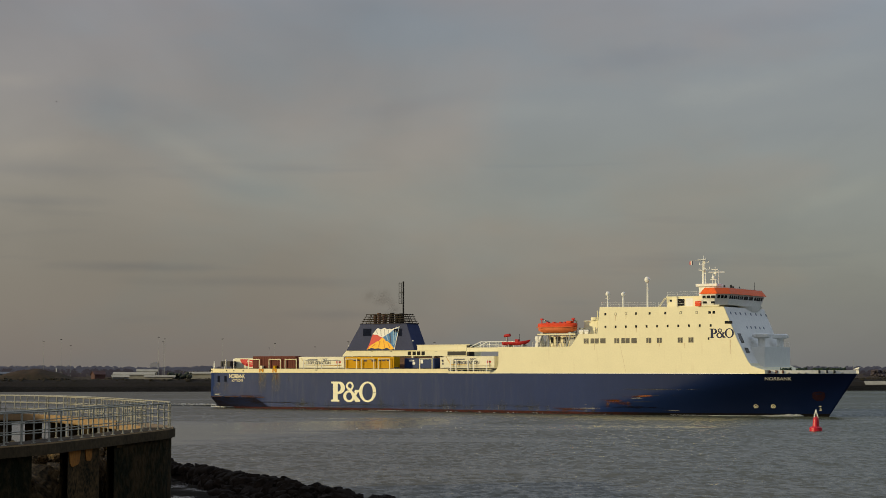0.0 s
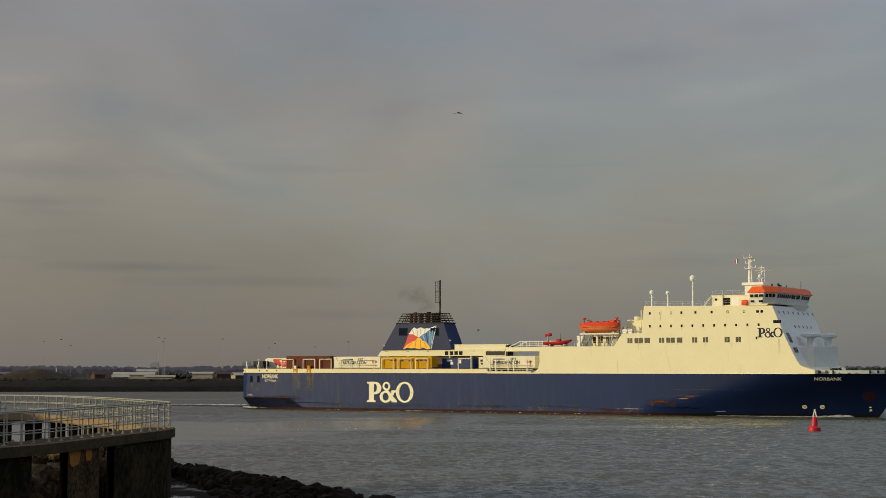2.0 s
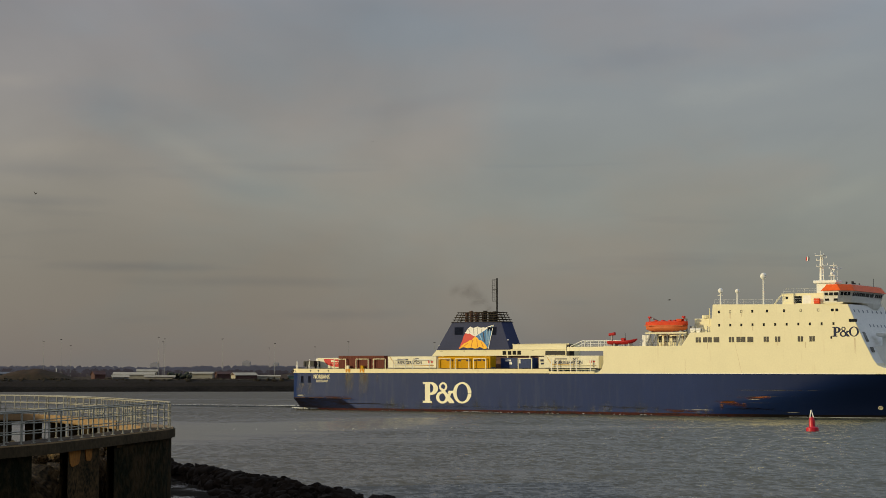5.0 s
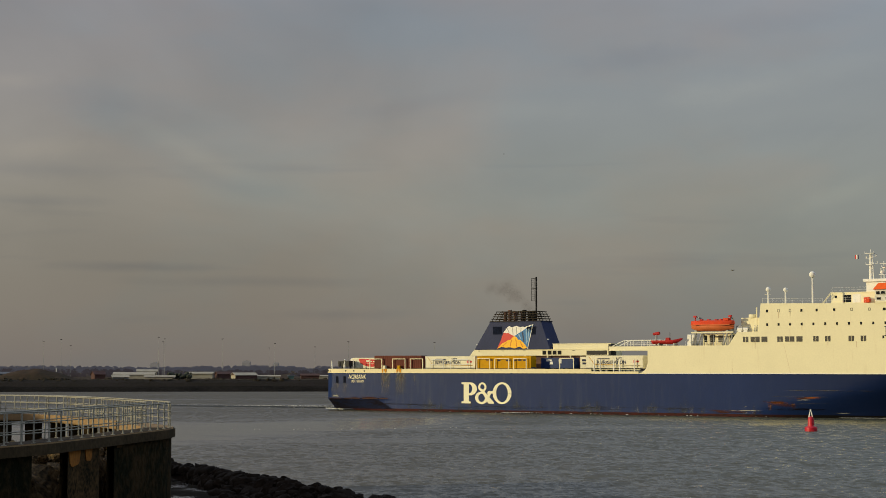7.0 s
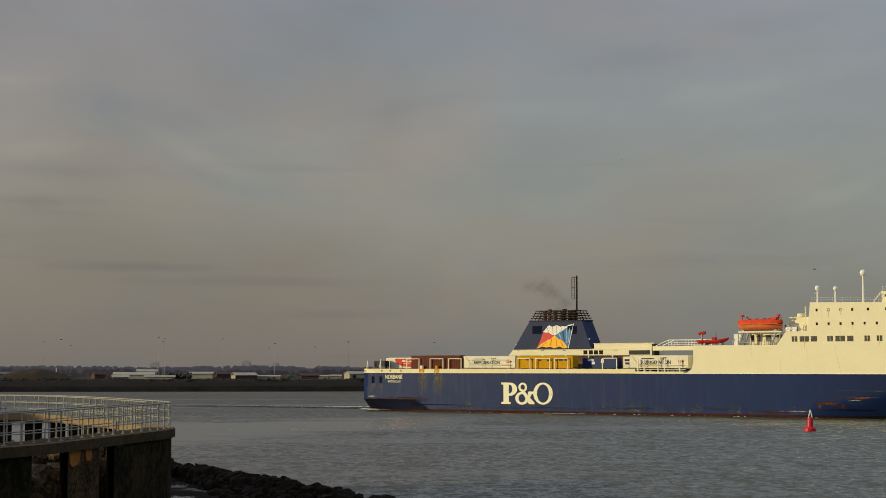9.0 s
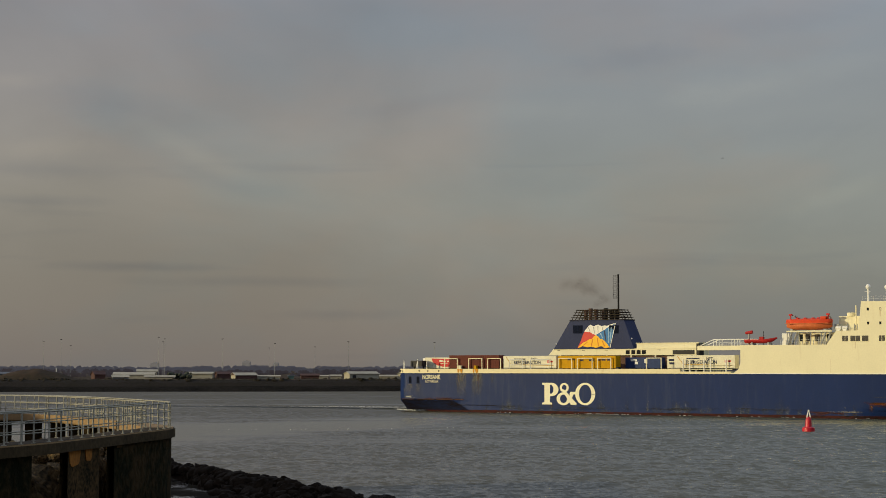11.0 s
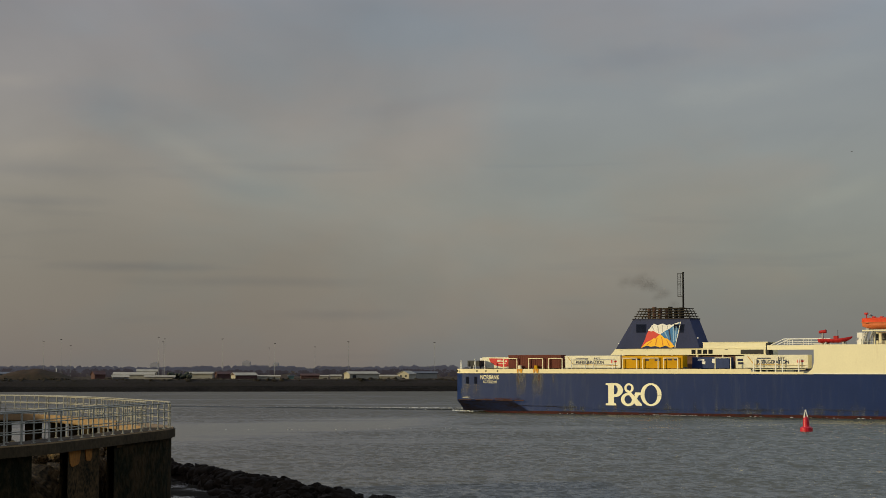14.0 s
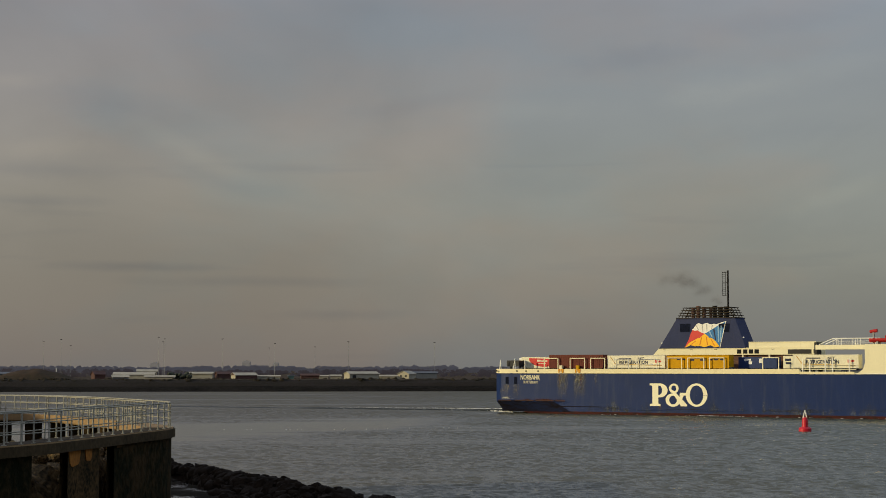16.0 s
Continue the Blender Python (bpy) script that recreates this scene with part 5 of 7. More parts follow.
        rod(stair, (123.0 + 1.7 * f, pv - 1.0, 22.9 + 2.1 * f), (123.0 + 1.7 * f, pv - 0.4, 22.9 + 2.1 * f), 0.03, 5)
    part("ladder", stair, CREAM, pent)
    # block and ventilators on the fore deck
    fore = part("fore_house", box(B(), 144.6, 149.0, -7.0, 7.0, 8.6, 14.15, 0.05), FORE_PAINT, ship)
    part("door", box(B(), 146.0, 146.8, -7.05, -6.9, 9.9, 11.9), GREY, fore)
    for v, r in ((-4.4, 2.0), (5.6, 1.8)):
        bm = B()
        rod(bm, (147.3, v, 14.1), (147.3, v, 16.1), 0.75, 16)
        rod(bm, (147.3, v, 15.9), (147.3, v, 16.2), 0.9, 20, r)
        rod(bm, (147.3, v, 16.2), (147.3, v, 16.75), r, 20)
        rod(bm, (147.3, v, 16.75), (147.3, v, 17.0), r, 20, r * 0.7)
        part("ventilator", bm, FORE_PAINT, ship, smooth=False)
    # foredeck gear
    for u, v in ((153, -6), (156, -5), (157.5, 0), (156, 5), (160, -3), (160.5, 2.5), (162.5, 0)):
        gear = rod(B(), (u, v - 0.9, 9.2), (u, v + 0.9, 9.2), 0.5, 12)
        rod(gear, (u - 0.7, v - 0.5, 8.5), (u - 0.7, v - 0.5, 9.8), 0.09, 6)
        rod(gear, (u + 0.2, v + 0.2, 9.3), (u + 1.3, v + 0.4, 9.75), 0.14, 6)
        box(gear, u - 0.8, u + 0.8, v - 1.0, v + 1.0, 8.5, 8.9)
        part("mooring_winch", gear, GEAR, ship, "green mooring winch")
        for o in (0, 0.7):
            part("bollard", rod(B(), (u + 1.1, v + o, 8.5), (u + 1.1, v + o, 9.55), 0.18), GEAR, ship)
    part("jackstaff", rod(B(), (165.6, 0, 9), (165.6, 0, 11.4), 0.025), GREY, ship)
    part("stem_cap", prism(B(), [(165.6, 9.4), (166.75, 9.4), (167.0, 9.95), (166.5, 9.8)], -0.3, 0.3), WHITE, ship)
    for u in (151.3, 152.6, 153.8, 160.2, 161.5, 162.7):
        hb = half_breadth(u, 8.5)
        fl = B()
        rod(fl, (0, -0.12, 0), (0, 0.2, 0), 0.32, 14)
        ob = part("fairlead", fl, RUST if u < 154 else DARK, ship)
        ob.matrix_basis = Matrix.Translation((u, -hb - 0.05, 8.92)) @ pose(0, 0, 0, 0, 0, math.degrees(math.atan2(-(half_breadth(u + 0.5, 8.5) - hb), -0.5)) + 180)
    for u, w in ((150.0, 0.7), (154.9, 0.35), (156.6, 0.6), (157.9, 0.45), (164.0, 0.4)):
        hb = half_breadth(u, 8.5)
        ob = part("scupper", box(B(), -w, w, -0.1, 0.1, -0.06, 0.07), DARK, ship)
        ob.matrix_basis = Matrix.Translation((u, -hb - 0.03, 8.66)) @ pose(0, 0, 0, 0, 0, math.degrees(math.atan2(-(half_breadth(u + 0.5, 8.5) - hb), -0.5)) + 180)
    railing("railing", ship, [(144.8, -6.8, 14.15), (148.9, -6.8, 14.15), (148.9, 6.8, 14.15)])
    for u in (0.6, 6.1, 8.5, 11.6):
        fl = rod(B(), (u, SIDE - 0.06, 9.03), (u, SIDE + 0.3, 9.03), 0.22, 12)
        part("fairlead", fl, DARK, ship)
    for u in (3.5, 5.75):
        part("hull_port", box(B(), u - 0.4, u + 0.4, SIDE - 0.02, SIDE + 0.3, 6.1, 7.7), PORT_DARK, ship)
    # rubbing strakes, rust and the dark counter under them
    def counter_top(u):
        return 2.28 if u < 15.5 else 2.28 - (u - 15.5) * 0.5

    # the undercut's shade is put into this patch's dark, stained colour
    bm = B()
    rows = []
    for i in range(41):
        u = 0.4 + 19.6 * i / 40
        top = counter_top(u) + 0.3 * noise.noise((u * 0.7, 0, 4))
        rows.append([bm.verts.new((u, -half_breadth(u, 0.03 + (top - 0.03) * k / 5) - 0.07, 0.03 + (top - 0.03) * k / 5)) for k in range(6)])
    for p, q in zip(rows, rows[1:]):
        for k in range(5):
            bm.faces.new((p[k], q[k], q[k + 1], p[k + 1]))
    part("stern_counter", bm, COUNTER, ship, "dark counter under the stern, shade and stain in its colour")
    part("rubbing_strake", box(B(), 1.0, 18.4, SIDE - 0.14, SIDE + 0.4, 2.32, 2.56, 0.05), COUNTER, ship, "scraped rubbing strake near the stern")
    for u0, u1, z in ((5.6, 10.4, 2.38), (11.0, 15.6, 2.36), (16.0, 18.5, 2.34), (1.2, 4.6, 2.36)):
        part("rust_scrape", box(B(), u0, u1, SIDE - 0.155, SIDE - 0.1, z, z + 0.2, 0.01), SCRAPE, ship)
    part("rubbing_strake", box(B(), 14.5, 27.0, SIDE - 0.02, SIDE + 0.6, 1.15, 1.33, 0.04), COUNTER, ship)
    part("rubbing_strake", box(B(), 36, 60.5, SIDE - 0.1, SIDE + 0.3, 0.62, 0.82, 0.04), BLUE, ship)

    def owner_mark(x, z, k, mat, label):
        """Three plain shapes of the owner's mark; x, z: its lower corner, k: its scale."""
        def at(pts):
            return [(x + a * k, z + b * k) for a, b in pts]
        bm = B()
        plate(bm, at([(0, 0), (2.5, 0), (2.5, 0.4), (2.0, 0.5), (2.0, 4.3), (2.0, 4.8), (0, 4.8), (0, 4.4), (0.6, 4.3), (0.6, 0.5), (0, 0.4)]), SIDE)
        outer = [(2.35 + 1.85 * math.cos(radians(t)), 3.32 + 1.48 * math.sin(radians(t))) for t in range(90, -91, -12)]
        inner = [(2.2 + 0.72 * math.cos(radians(t)), 3.36 + 0.98 * math.sin(radians(t))) for t in range(-90, 91, 12)]
        plate(bm, at([(1.9, 4.8)] + outer + [(1.9, 1.84), (1.9, 2.38)] + inner + [(1.9, 4.34)]), SIDE, 0.034)
        part("emblem_block", bm, mat, ship, label)
        bm = B()
        ring(bm, x + 5.65 * k, z + 3.75 * k, 1.12 * k, 1.05 * k, 0.55 * k, 0.42 * k, SIDE, 0.03, 24)
        ring(bm, x + 5.45 * k, z + 1.3 * k, 1.75 * k, 1.42 * k, 0.85 * k, 0.5 * k, SIDE, 0.034, 28)
        plate(bm, at([(4.75, 3.7), (5.75, 3.2), (8.7, 0.35), (8.7, 0), (7.3, 0)]), SIDE, 0.038)
        plate(bm, at([(6.6, 0.9), (7.0, 0.5), (7.95, 2.2), (7.95, 2.7), (7.3, 2.7)]), SIDE, 0.036)
        part("emblem_knot", bm, mat, ship, label)
        bm = ring(B(), x + 10.9 * k, z + 2.4 * k, 2.5 * k, 2.45 * k, 0.95 * k, 0.42 * k, SIDE)
        plate(bm, at([(6.9, 2.28), (8.9, 2.28), (8.9, 2.8), (7.2, 2.85)]), SIDE, 0.034)
        part("emblem_ring", bm, mat, ship, label)

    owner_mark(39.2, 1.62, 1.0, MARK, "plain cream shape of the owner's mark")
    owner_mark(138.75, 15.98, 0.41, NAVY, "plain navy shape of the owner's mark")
    part("hull_seam", box(B(), 49.6, 52.7, SIDE - 0.045, SIDE - 0.03, 3.86, 3.93), BLUE, ship)
    # ledges that catch the light along the sheer
    for u0, u1, z in ((86.5, 147.6, 8.47), (0.8, 73.0, 8.5)):
        part("sheer_ledge", box(B(), u0, u1, SIDE - 0.13, SIDE + 0.1, z, z + 0.13, 0.03), WHITE if u0 > 50 else BULWARK_PAINT, ship)
    # names
    part("name_lettering", on_side(lettering("NORBANK", 1.4, 0.01, 0.02), 9.5, 7.55, SIDE - 0.02, 0.74), CREAM, ship, "ship's name in cream capitals")
    part("port_lettering", on_side(lettering("ROTTERDAM", 0.85), 9.6, 6.5, SIDE - 0.02, 0.72), CREAM, ship, "home port in cream capitals")
    nm = lettering("NORBANK", 1.3, 0.01, 0.03)
    nm.transform(Matrix.Diagonal((0.86, 1, 1, 1)))
    hb0, hb1 = half_breadth(150.1, 7.4), half_breadth(155.1, 7.4)
    turn = math.degrees(math.atan2(hb0 - hb1, 5))
    fl0, fl1 = half_breadth(152.6, 7.0), half_breadth(152.6, 8.0)
    lean = math.degrees(math.atan2(fl1 - fl0, 1))
    # white rather than cream: the bow's shade is put into the colour
    bow_name = part("name_lettering", nm, WHITE, ship, "ship's name in cream capitals")
    bow_name.matrix_basis = Matrix.Translation((152.6, -half_breadth(152.6, 7.5) - 0.12, 7.45)) @ pose(0, 0, 0, 0, 0, turn) @ pose(0, 0, 0, 90 + lean, 0, 0)
    for u in (146.3, 149.7):
        hb = half_breadth(u, 1.7)
        t2 = math.degrees(math.atan2(half_breadth(u - 1, 1.7) - half_breadth(u + 1, 1.7), 2))
        l2 = math.degrees(math.atan2(half_breadth(u, 2.2) - half_breadth(u, 1.2), 1))
        ob = part("thruster_mark", ring(B(), 0, 0, 0.5, 0.5, 0.17, 0.17, 0), CREAM, ship)
        cr = B()
        for s in (-1, 1):
            rod(cr, (-0.32, -0.02, -0.32 * s), (0.32, -0.02, 0.32 * s), 0.06, 6)
        mk = part("thruster_cross", cr, CREAM, ship)
        for o in (ob, mk):
            o.matrix_basis = Matrix.Translation((u, -hb - 0.05, 1.7)) @ pose(0, 0, 0, 0, 0, t2) @ pose(0, 0, 0, l2, 0, 0)
    pocket = [(157.7, 4.35), (158.2, 4.75), (159.3, 4.85), (160.1, 4.6), (160.0, 3.7), (159.4, 2.9), (158.2, 2.85), (157.6, 3.4)]
    hull_patch(ship, "anchor_pocket", pocket, ANCHOR_RUST, 0.03, "dark rust stain round the hawse")
    hull_patch(ship, "anchor_fluke", [(158.3, 4.45), (159.6, 4.5), (159.5, 4.2), (158.4, 4.15)], COUNTER, 0.07)
    for z, w in ((1.7, 0.5), (1.2, 0.26), (0.95, 0.5)):
        hull_patch(ship, "bow_mark", [(158.7 - w / 2, z - 0.09), (158.7 + w / 2, z - 0.09), (158.7 + w / 2, z + 0.09), (158.7 - w / 2, z + 0.09)], CREAM, 0.04)
    build_hull_wear(ship)
    build_funnel(ship)
    build_mid_house(ship)
    build_masts(ship)
    build_deck_fittings(ship)
    return ship


def hull_patch(ship, name, outline, mat, lift=0.02, label=""):
    """A stain or scrape that follows the hull's plating; its outline in u and z."""
    bm = B()
    n = len(outline)
    cu = sum(u for u, z in outline) / n
    cz = sum(z for u, z in outline) / n
    rim = [bm.verts.new((u, -half_breadth(u, z) - lift * 0.3, z)) for u, z in outline]
    mid = [bm.verts.new((cu + (u - cu) * 0.85, -half_breadth(cu + (u - cu) * 0.85, cz + (z - cz) * 0.85) - lift, cz + (z - cz) * 0.85)) for u, z in outline]
    for i in range(n):
        j = (i + 1) % n
        bm.faces.new((rim[i], rim[j], mid[j], mid[i]))
    bm.faces.new(mid)
    part(name, bm, mat, ship, label)


def build_hull_wear(ship):
    rng = random.Random(17)

    def scrape(u0, u1, z, h, mat):
        n = max(4, int(1.5 * (u1 - u0)))
        lift = rng.uniform(0.02, 0.05)
        bm = B()
        rows = []
        for k in range(n + 1):
            u = u0 + (u1 - u0) * k / n
            rows.append([bm.verts.new((u, -half_breadth(u, w) - lift - (0.03 if u > 108 else 0), w)) for w in (z - h, z - h / 2, z, z + h / 2, z + h)])
        for p, q in zip(rows, rows[1:]):
            for k in range(4):
                bm.faces.new((p[k], q[k], q[k + 1], p[k + 1]))
        part("rust_scrape", bm, mat, ship)

    # scrapes along the forward shoulder, rising towards the bow
    for u0, u1, z, h, mat in ((112.9, 119.4, 2.62, 0.26, ORANGE_SCUFF), (112.7, 118.5, 2.75, 0.3, RUST_SCUFF), (114, 121, 2.1, 0.4, RUST_SCUFF), (120.3, 123.2, 3.3, 0.2, WHITE_SCUFF), (121.6, 125.4, 3.72, 0.22, ORANGE_SCUFF), (118, 124, 3.5, 0.25, RUST_SCUFF), (114.6, 136.5, 5.12, 0.085, BARE_SCUFF), (113.5, 136, 5.16, 0.1, BARE_SCUFF), (122, 131, 5.15, 0.1, RUST_SCUFF), (113.6, 132, 3.88, 0.08, BARE_SCUFF), (119, 128, 2.55, 0.07, BARE_SCUFF), (113, 127, 1.25, 0.3, DARK_SCUFF), (98, 113, 0.75, 0.28, RUST_SCUFF), (100, 112.6, 0.5, 0.2, RUST_SCUFF), (104, 113, 0.95, 0.1, WHITE_SCUFF), (126.5, 131, 0.62, 0.12, WHITE_SCUFF), (108.6, 109.8, 1.75, 0.1, WHITE_SCUFF)):
        scrape(u0, u1, z, h, mat)
    # rubbing wear near the waterline and round the stern
    for u0, u1, z, h, mat in ((24, 36, 1.0, 0.5, FAINT_SCUFF), (40, 62, 0.95, 0.25, FAINT_SCUFF), (61, 84, 1.0, 0.35, FAINT_SCUFF), (84, 100, 1.2, 0.4, FAINT_SCUFF), (1, 5, 3.0, 0.35, WHITE_SCUFF), (6, 19, 2.75, 0.25, RUST_SCUFF)):
        scrape(u0, u1, z, h, mat)

    def run(u, w, z0, z1, mat):
        lean = rng.uniform(-0.15, 0.15)
        n = 6
        edge = [(u - w + lean, z0), (u + w + lean, z0)] + [(u + w * rng.uniform(0.8, 1.1), z0 + (z1 - z0) * k / n) for k in range(1, n + 1)] + [(u - w * rng.uniform(0.8, 1.1), z0 + (z1 - z0) * k / n) for k in range(n, 0, -1)]
        hull_patch(ship, "dirt_run", edge, mat, rng.uniform(0.012, 0.03))

    # weed and salt runs rising from the waterline
    for i in range(46):
        u = rng.uniform(24, 112)
        run(u, rng.uniform(0.3, 0.9), 0.2, rng.uniform(1.0, 3.2), WEED_RUN if i % 3 else PALE_RUN)
    for u, w, z1, mat in ((30.4, 0.6, 2.9, PALE_RUN), (37.4, 0.5, 2.4, WEED_RUN), (46.2, 0.7, 2.8, WEED_RUN), (53.6, 0.9, 3.6, WEED_RUN), (60.3, 0.5, 3.6, WEED_RUN), (65.2, 0.4, 3.4, PALE_RUN), (95.6, 0.7, 3.4, WEED_RUN), (88.4, 0.5, 2.4, PALE_RUN)):
        run(u, w, 0.5, z1, mat)
    # streaks from the scuppers and the stern ports
    for u, w, z0, z1 in ((3.4, 1.0, 2.6, 6.0), (5.8, 1.0, 2.6, 6.0), (2.0, 0.6, 2.7, 5.0), (17.2, 0.9, 2.8, 8.4), (18.5, 0.7, 3.4, 8.4), (21.4, 1.1, 2.6, 8.4), (22.9, 0.9, 3.4, 8.4), (17.8, 1.4, 3.0, 8.4), (22.0, 1.5, 2.7, 8.4), (26.2, 0.4, 5.0, 8.4)):
        run(u, w, z0, z1, DRAIN_RUN)
    for u, w, z0, z1 in ((9.0, 0.5, 1.4, 2.5), (12.4, 0.7, 1.2, 2.5), (15.0, 0.5, 1.5, 2.5), (41.6, 0.35, 0.6, 1.9), (46.8, 0.3, 1.0, 1.9), (17.0, 0.3, 5.0, 8.4), (22.4, 0.3, 4.8, 8.4), (114.5, 0.5, 0.9, 2.2), (119.5, 0.5, 1.2, 2.4)):
        run(u, w, z0, z1, RUST_WEEP)


FACE = -2.45  # starboard face of the narrow casing along the centre line


def build_funnel(ship):
    a0, a1, b0, b1 = 37.0, 57.4, 41.1, 54.9
    base = [(a0, FACE - 0.2), (a1, FACE - 0.2), (a1, 2.9), (a0, 2.9)]
    top = [(b0, FACE + 0.1), (b1, FACE + 0.1), (b1, 2.6), (b0, 2.6)]
    fun = part("funnel", slab(B(), base, 13.95, 20.3, top), FUNNEL_BLUE, ship, "tapered navy funnel casing with a painted flag")
    part("funnel_rim", slab(B(), [(b0 - 0.1, FACE), (b1 + 0.1, FACE), (b1 + 0.1, 2.7), (b0 - 0.1, 2.7)], 20.3, 20.42), FUNNEL_BLUE, fun)
    slope = 0.3 / 6.35

    def face(z):
        return FACE - 0.2 + (z - 13.95) * slope

    for u, z in ((43.2, 18.4), (52.4, 18.3)):
        frame_bm = B()
        for x0, x1, z0, z1 in ((u - 1.2, u + 1.2, z + 0.83, z + 0.92), (u - 1.2, u + 1.2, z - 0.92, z - 0.83), (u - 1.2, u - 1.1, z - 0.83, z + 0.83), (u + 1.1, u + 1.2, z - 0.83, z + 0.83), (u - 0.05, u + 0.05, z - 0.83, z + 0.83)):
            box(frame_bm, x0, x1, face(z) - 0.08, face(z) + 0.1, z0, z1)
        lv = part("louvre", box(B(), u - 1.1, u + 1.1, face(z) - 0.045, face(z) + 0.1, z - 0.83, z + 0.83), PORT_DARK, fun)
        part("louvre_frame", frame_bm, LOUVRE, lv)
        for i in range(7):
            zz = z - 0.7 + 0.235 * i
            part("slat", prism(B(), [(u - 1.1, zz), (u + 1.1, zz), (u + 1.1, zz + 0.06), (u - 1.1, zz + 0.06)], face(z) - 0.075, face(z) - 0.04), LOUVRE, lv)

    # the painted flag: four waving fields
    def field(name, pts, mat, lift):
        bm = B()
        vs = [[bm.verts.new((u - 1.85, face(z) - d, z)) for u, z in pts] for d in (lift, 0.0)]
        bm.faces.new(vs[0])
        for i in range(len(pts)):
            j = (i + 1) % len(pts)
            bm.faces.new((vs[0][i], vs[0][j], vs[1][j], vs[1][i]))
        part(name, bm, mat, fun)

    # lower edge of the yellow field in three waves
    hem = [(53.21, 14.36), (52.75, 14.2), (52.3, 14.12), (51.9, 14.2), (51.5, 14.42), (51.08, 14.58), (50.7, 14.5), (50.2, 14.3), (49.75, 14.2), (49.2, 14.34), (48.6, 14.5), (48.1, 14.44), (47.5, 14.36), (47.0, 14.5), (46.4, 14.62), (45.8, 14.36)]
    field("flag_yellow", [(45.08, 14.12), (45.9, 14.95), (46.55, 15.43), (47.4, 15.75), (48.1, 16.2), (48.6, 16.15), (49.2, 16.75), (49.75, 17.09), (50.3, 16.75), (50.8, 16.2), (51.4, 16.15), (52.1, 15.6), (52.5, 15.2)] + hem, FLAG_YELLOW, 0.05)
    field("flag_red", [(45.08, 14.12), (45.55, 15.1), (46.0, 15.9), (46.45, 17.2), (46.95, 18.05), (47.5, 17.75), (48.15, 17.81), (48.9, 17.35), (49.75, 17.09), (49.2, 16.75), (48.6, 16.15), (48.1, 16.2), (47.4, 15.75), (46.55, 15.43), (45.9, 14.95)], FLAG_RED, 0.055)
    field("flag_white", [(46.68, 17.93), (47.2, 18.4), (47.75, 19.12), (48.3, 19.42), (48.75, 19.2), (49.2, 19.05), (49.7, 19.3), (50.3, 19.42), (50.8, 19.2), (51.3, 19.08), (51.88, 19.22), (52.5, 19.1), (53.21, 19.36), (54.0, 19.6), (54.55, 19.65), (53.6, 19.1), (52.7, 18.75), (52.0, 18.3), (51.2, 17.9), (50.4, 17.45), (49.75, 17.09), (48.9, 17.35), (48.15, 17.81), (47.5, 17.75)], WHITE, 0.06)
    field("flag_blue", [(54.55, 19.65), (54.2, 18.2), (53.85, 16.7), (53.21, 14.36), (52.5, 15.2), (52.1, 15.6), (51.4, 16.15), (50.8, 16.2), (50.3, 16.75), (49.75, 17.09), (50.4, 17.45), (51.2, 17.9), (52.0, 18.3), (52.7, 18.75), (53.6, 19.1)], FLAG_BLUE, 0.05)
    field("flag_staff", [(54.55, 19.75), (54.72, 19.75), (53.42, 14.12), (53.28, 14.12)], WHITE, 0.08)
    for u0, z0, u1, z1, w in ((50.7, 17.5, 51.4, 16.3, 0.3), (51.7, 18.0, 52.2, 15.7, 0.34), (52.75, 18.6, 52.9, 15.3, 0.3), (53.5, 18.9, 53.3, 15.6, 0.26)):
        field("flag_fold", [(u0, z0), (u0 + w, z0 + 0.1), (u1 + w * 0.7, z1), (u1, z1)], WHITE_BLUE if w < 0.32 else NAVY, 0.065)
    for u0, z0, u1, z1 in ((47.6, 15.6, 46.4, 14.75), (48.9, 16.3, 48.5, 14.7), (50.0, 16.5, 50.3, 14.6), (51.2, 15.9, 51.9, 14.5)):
        field("flag_fold", [(u0, z0), (u0 + 0.2, z0 - 0.05), (u1 + 0.25, z1), (u1, z1)], FLAG_GOLD, 0.065)
    for u0, z0, u1, z1 in ((47.6, 18.9, 48.2, 17.9), (49.0, 18.95, 49.3, 17.4), (50.1, 19.15, 50.2, 17.6), (51.4, 18.95, 51.3, 18.1)):
        field("flag_fold", [(u0, z0), (u0 + 0.22, z0), (u1 + 0.16, z1), (u1, z1)], GREY, 0.07)
    # open grille of pipes round the uptakes
    va, vb = FACE + 0.2, 2.45
    for k in range(5):
        z = 20.5 + 0.56 * k
        x0, x1 = 41.35 + 0.42 * k, 54.8 - 0.38 * k
        for v in (va, vb):
            part("grille_bar", rod(B(), (x0 - 0.35, v, z), (x1 + 0.35, v, z), 0.09, 6), GRILLE, fun)
        for x in (x0, x1):
            part("grille_bar", rod(B(), (x, va - 0.3, z), (x, vb + 0.3, z), 0.09, 6), GRILLE, fun)
    for i in range(8):
        f = i / 7
        for v in (va, vb):
            part("grille_post", rod(B(), (41.45 + 13.2 * f, v, 20.3), (43.05 + 10.2 * f, v, 22.85), 0.08, 6), GRILLE, fun)
    for f in (0.33, 0.67):
        for x0, x1 in ((41.45, 43.05), (54.65, 53.25)):
            v = va + (vb - va) * f
            part("grille_post", rod(B(), (x0, v, 20.3), (x1, v, 22.85), 0.08, 6), GRILLE, fun)
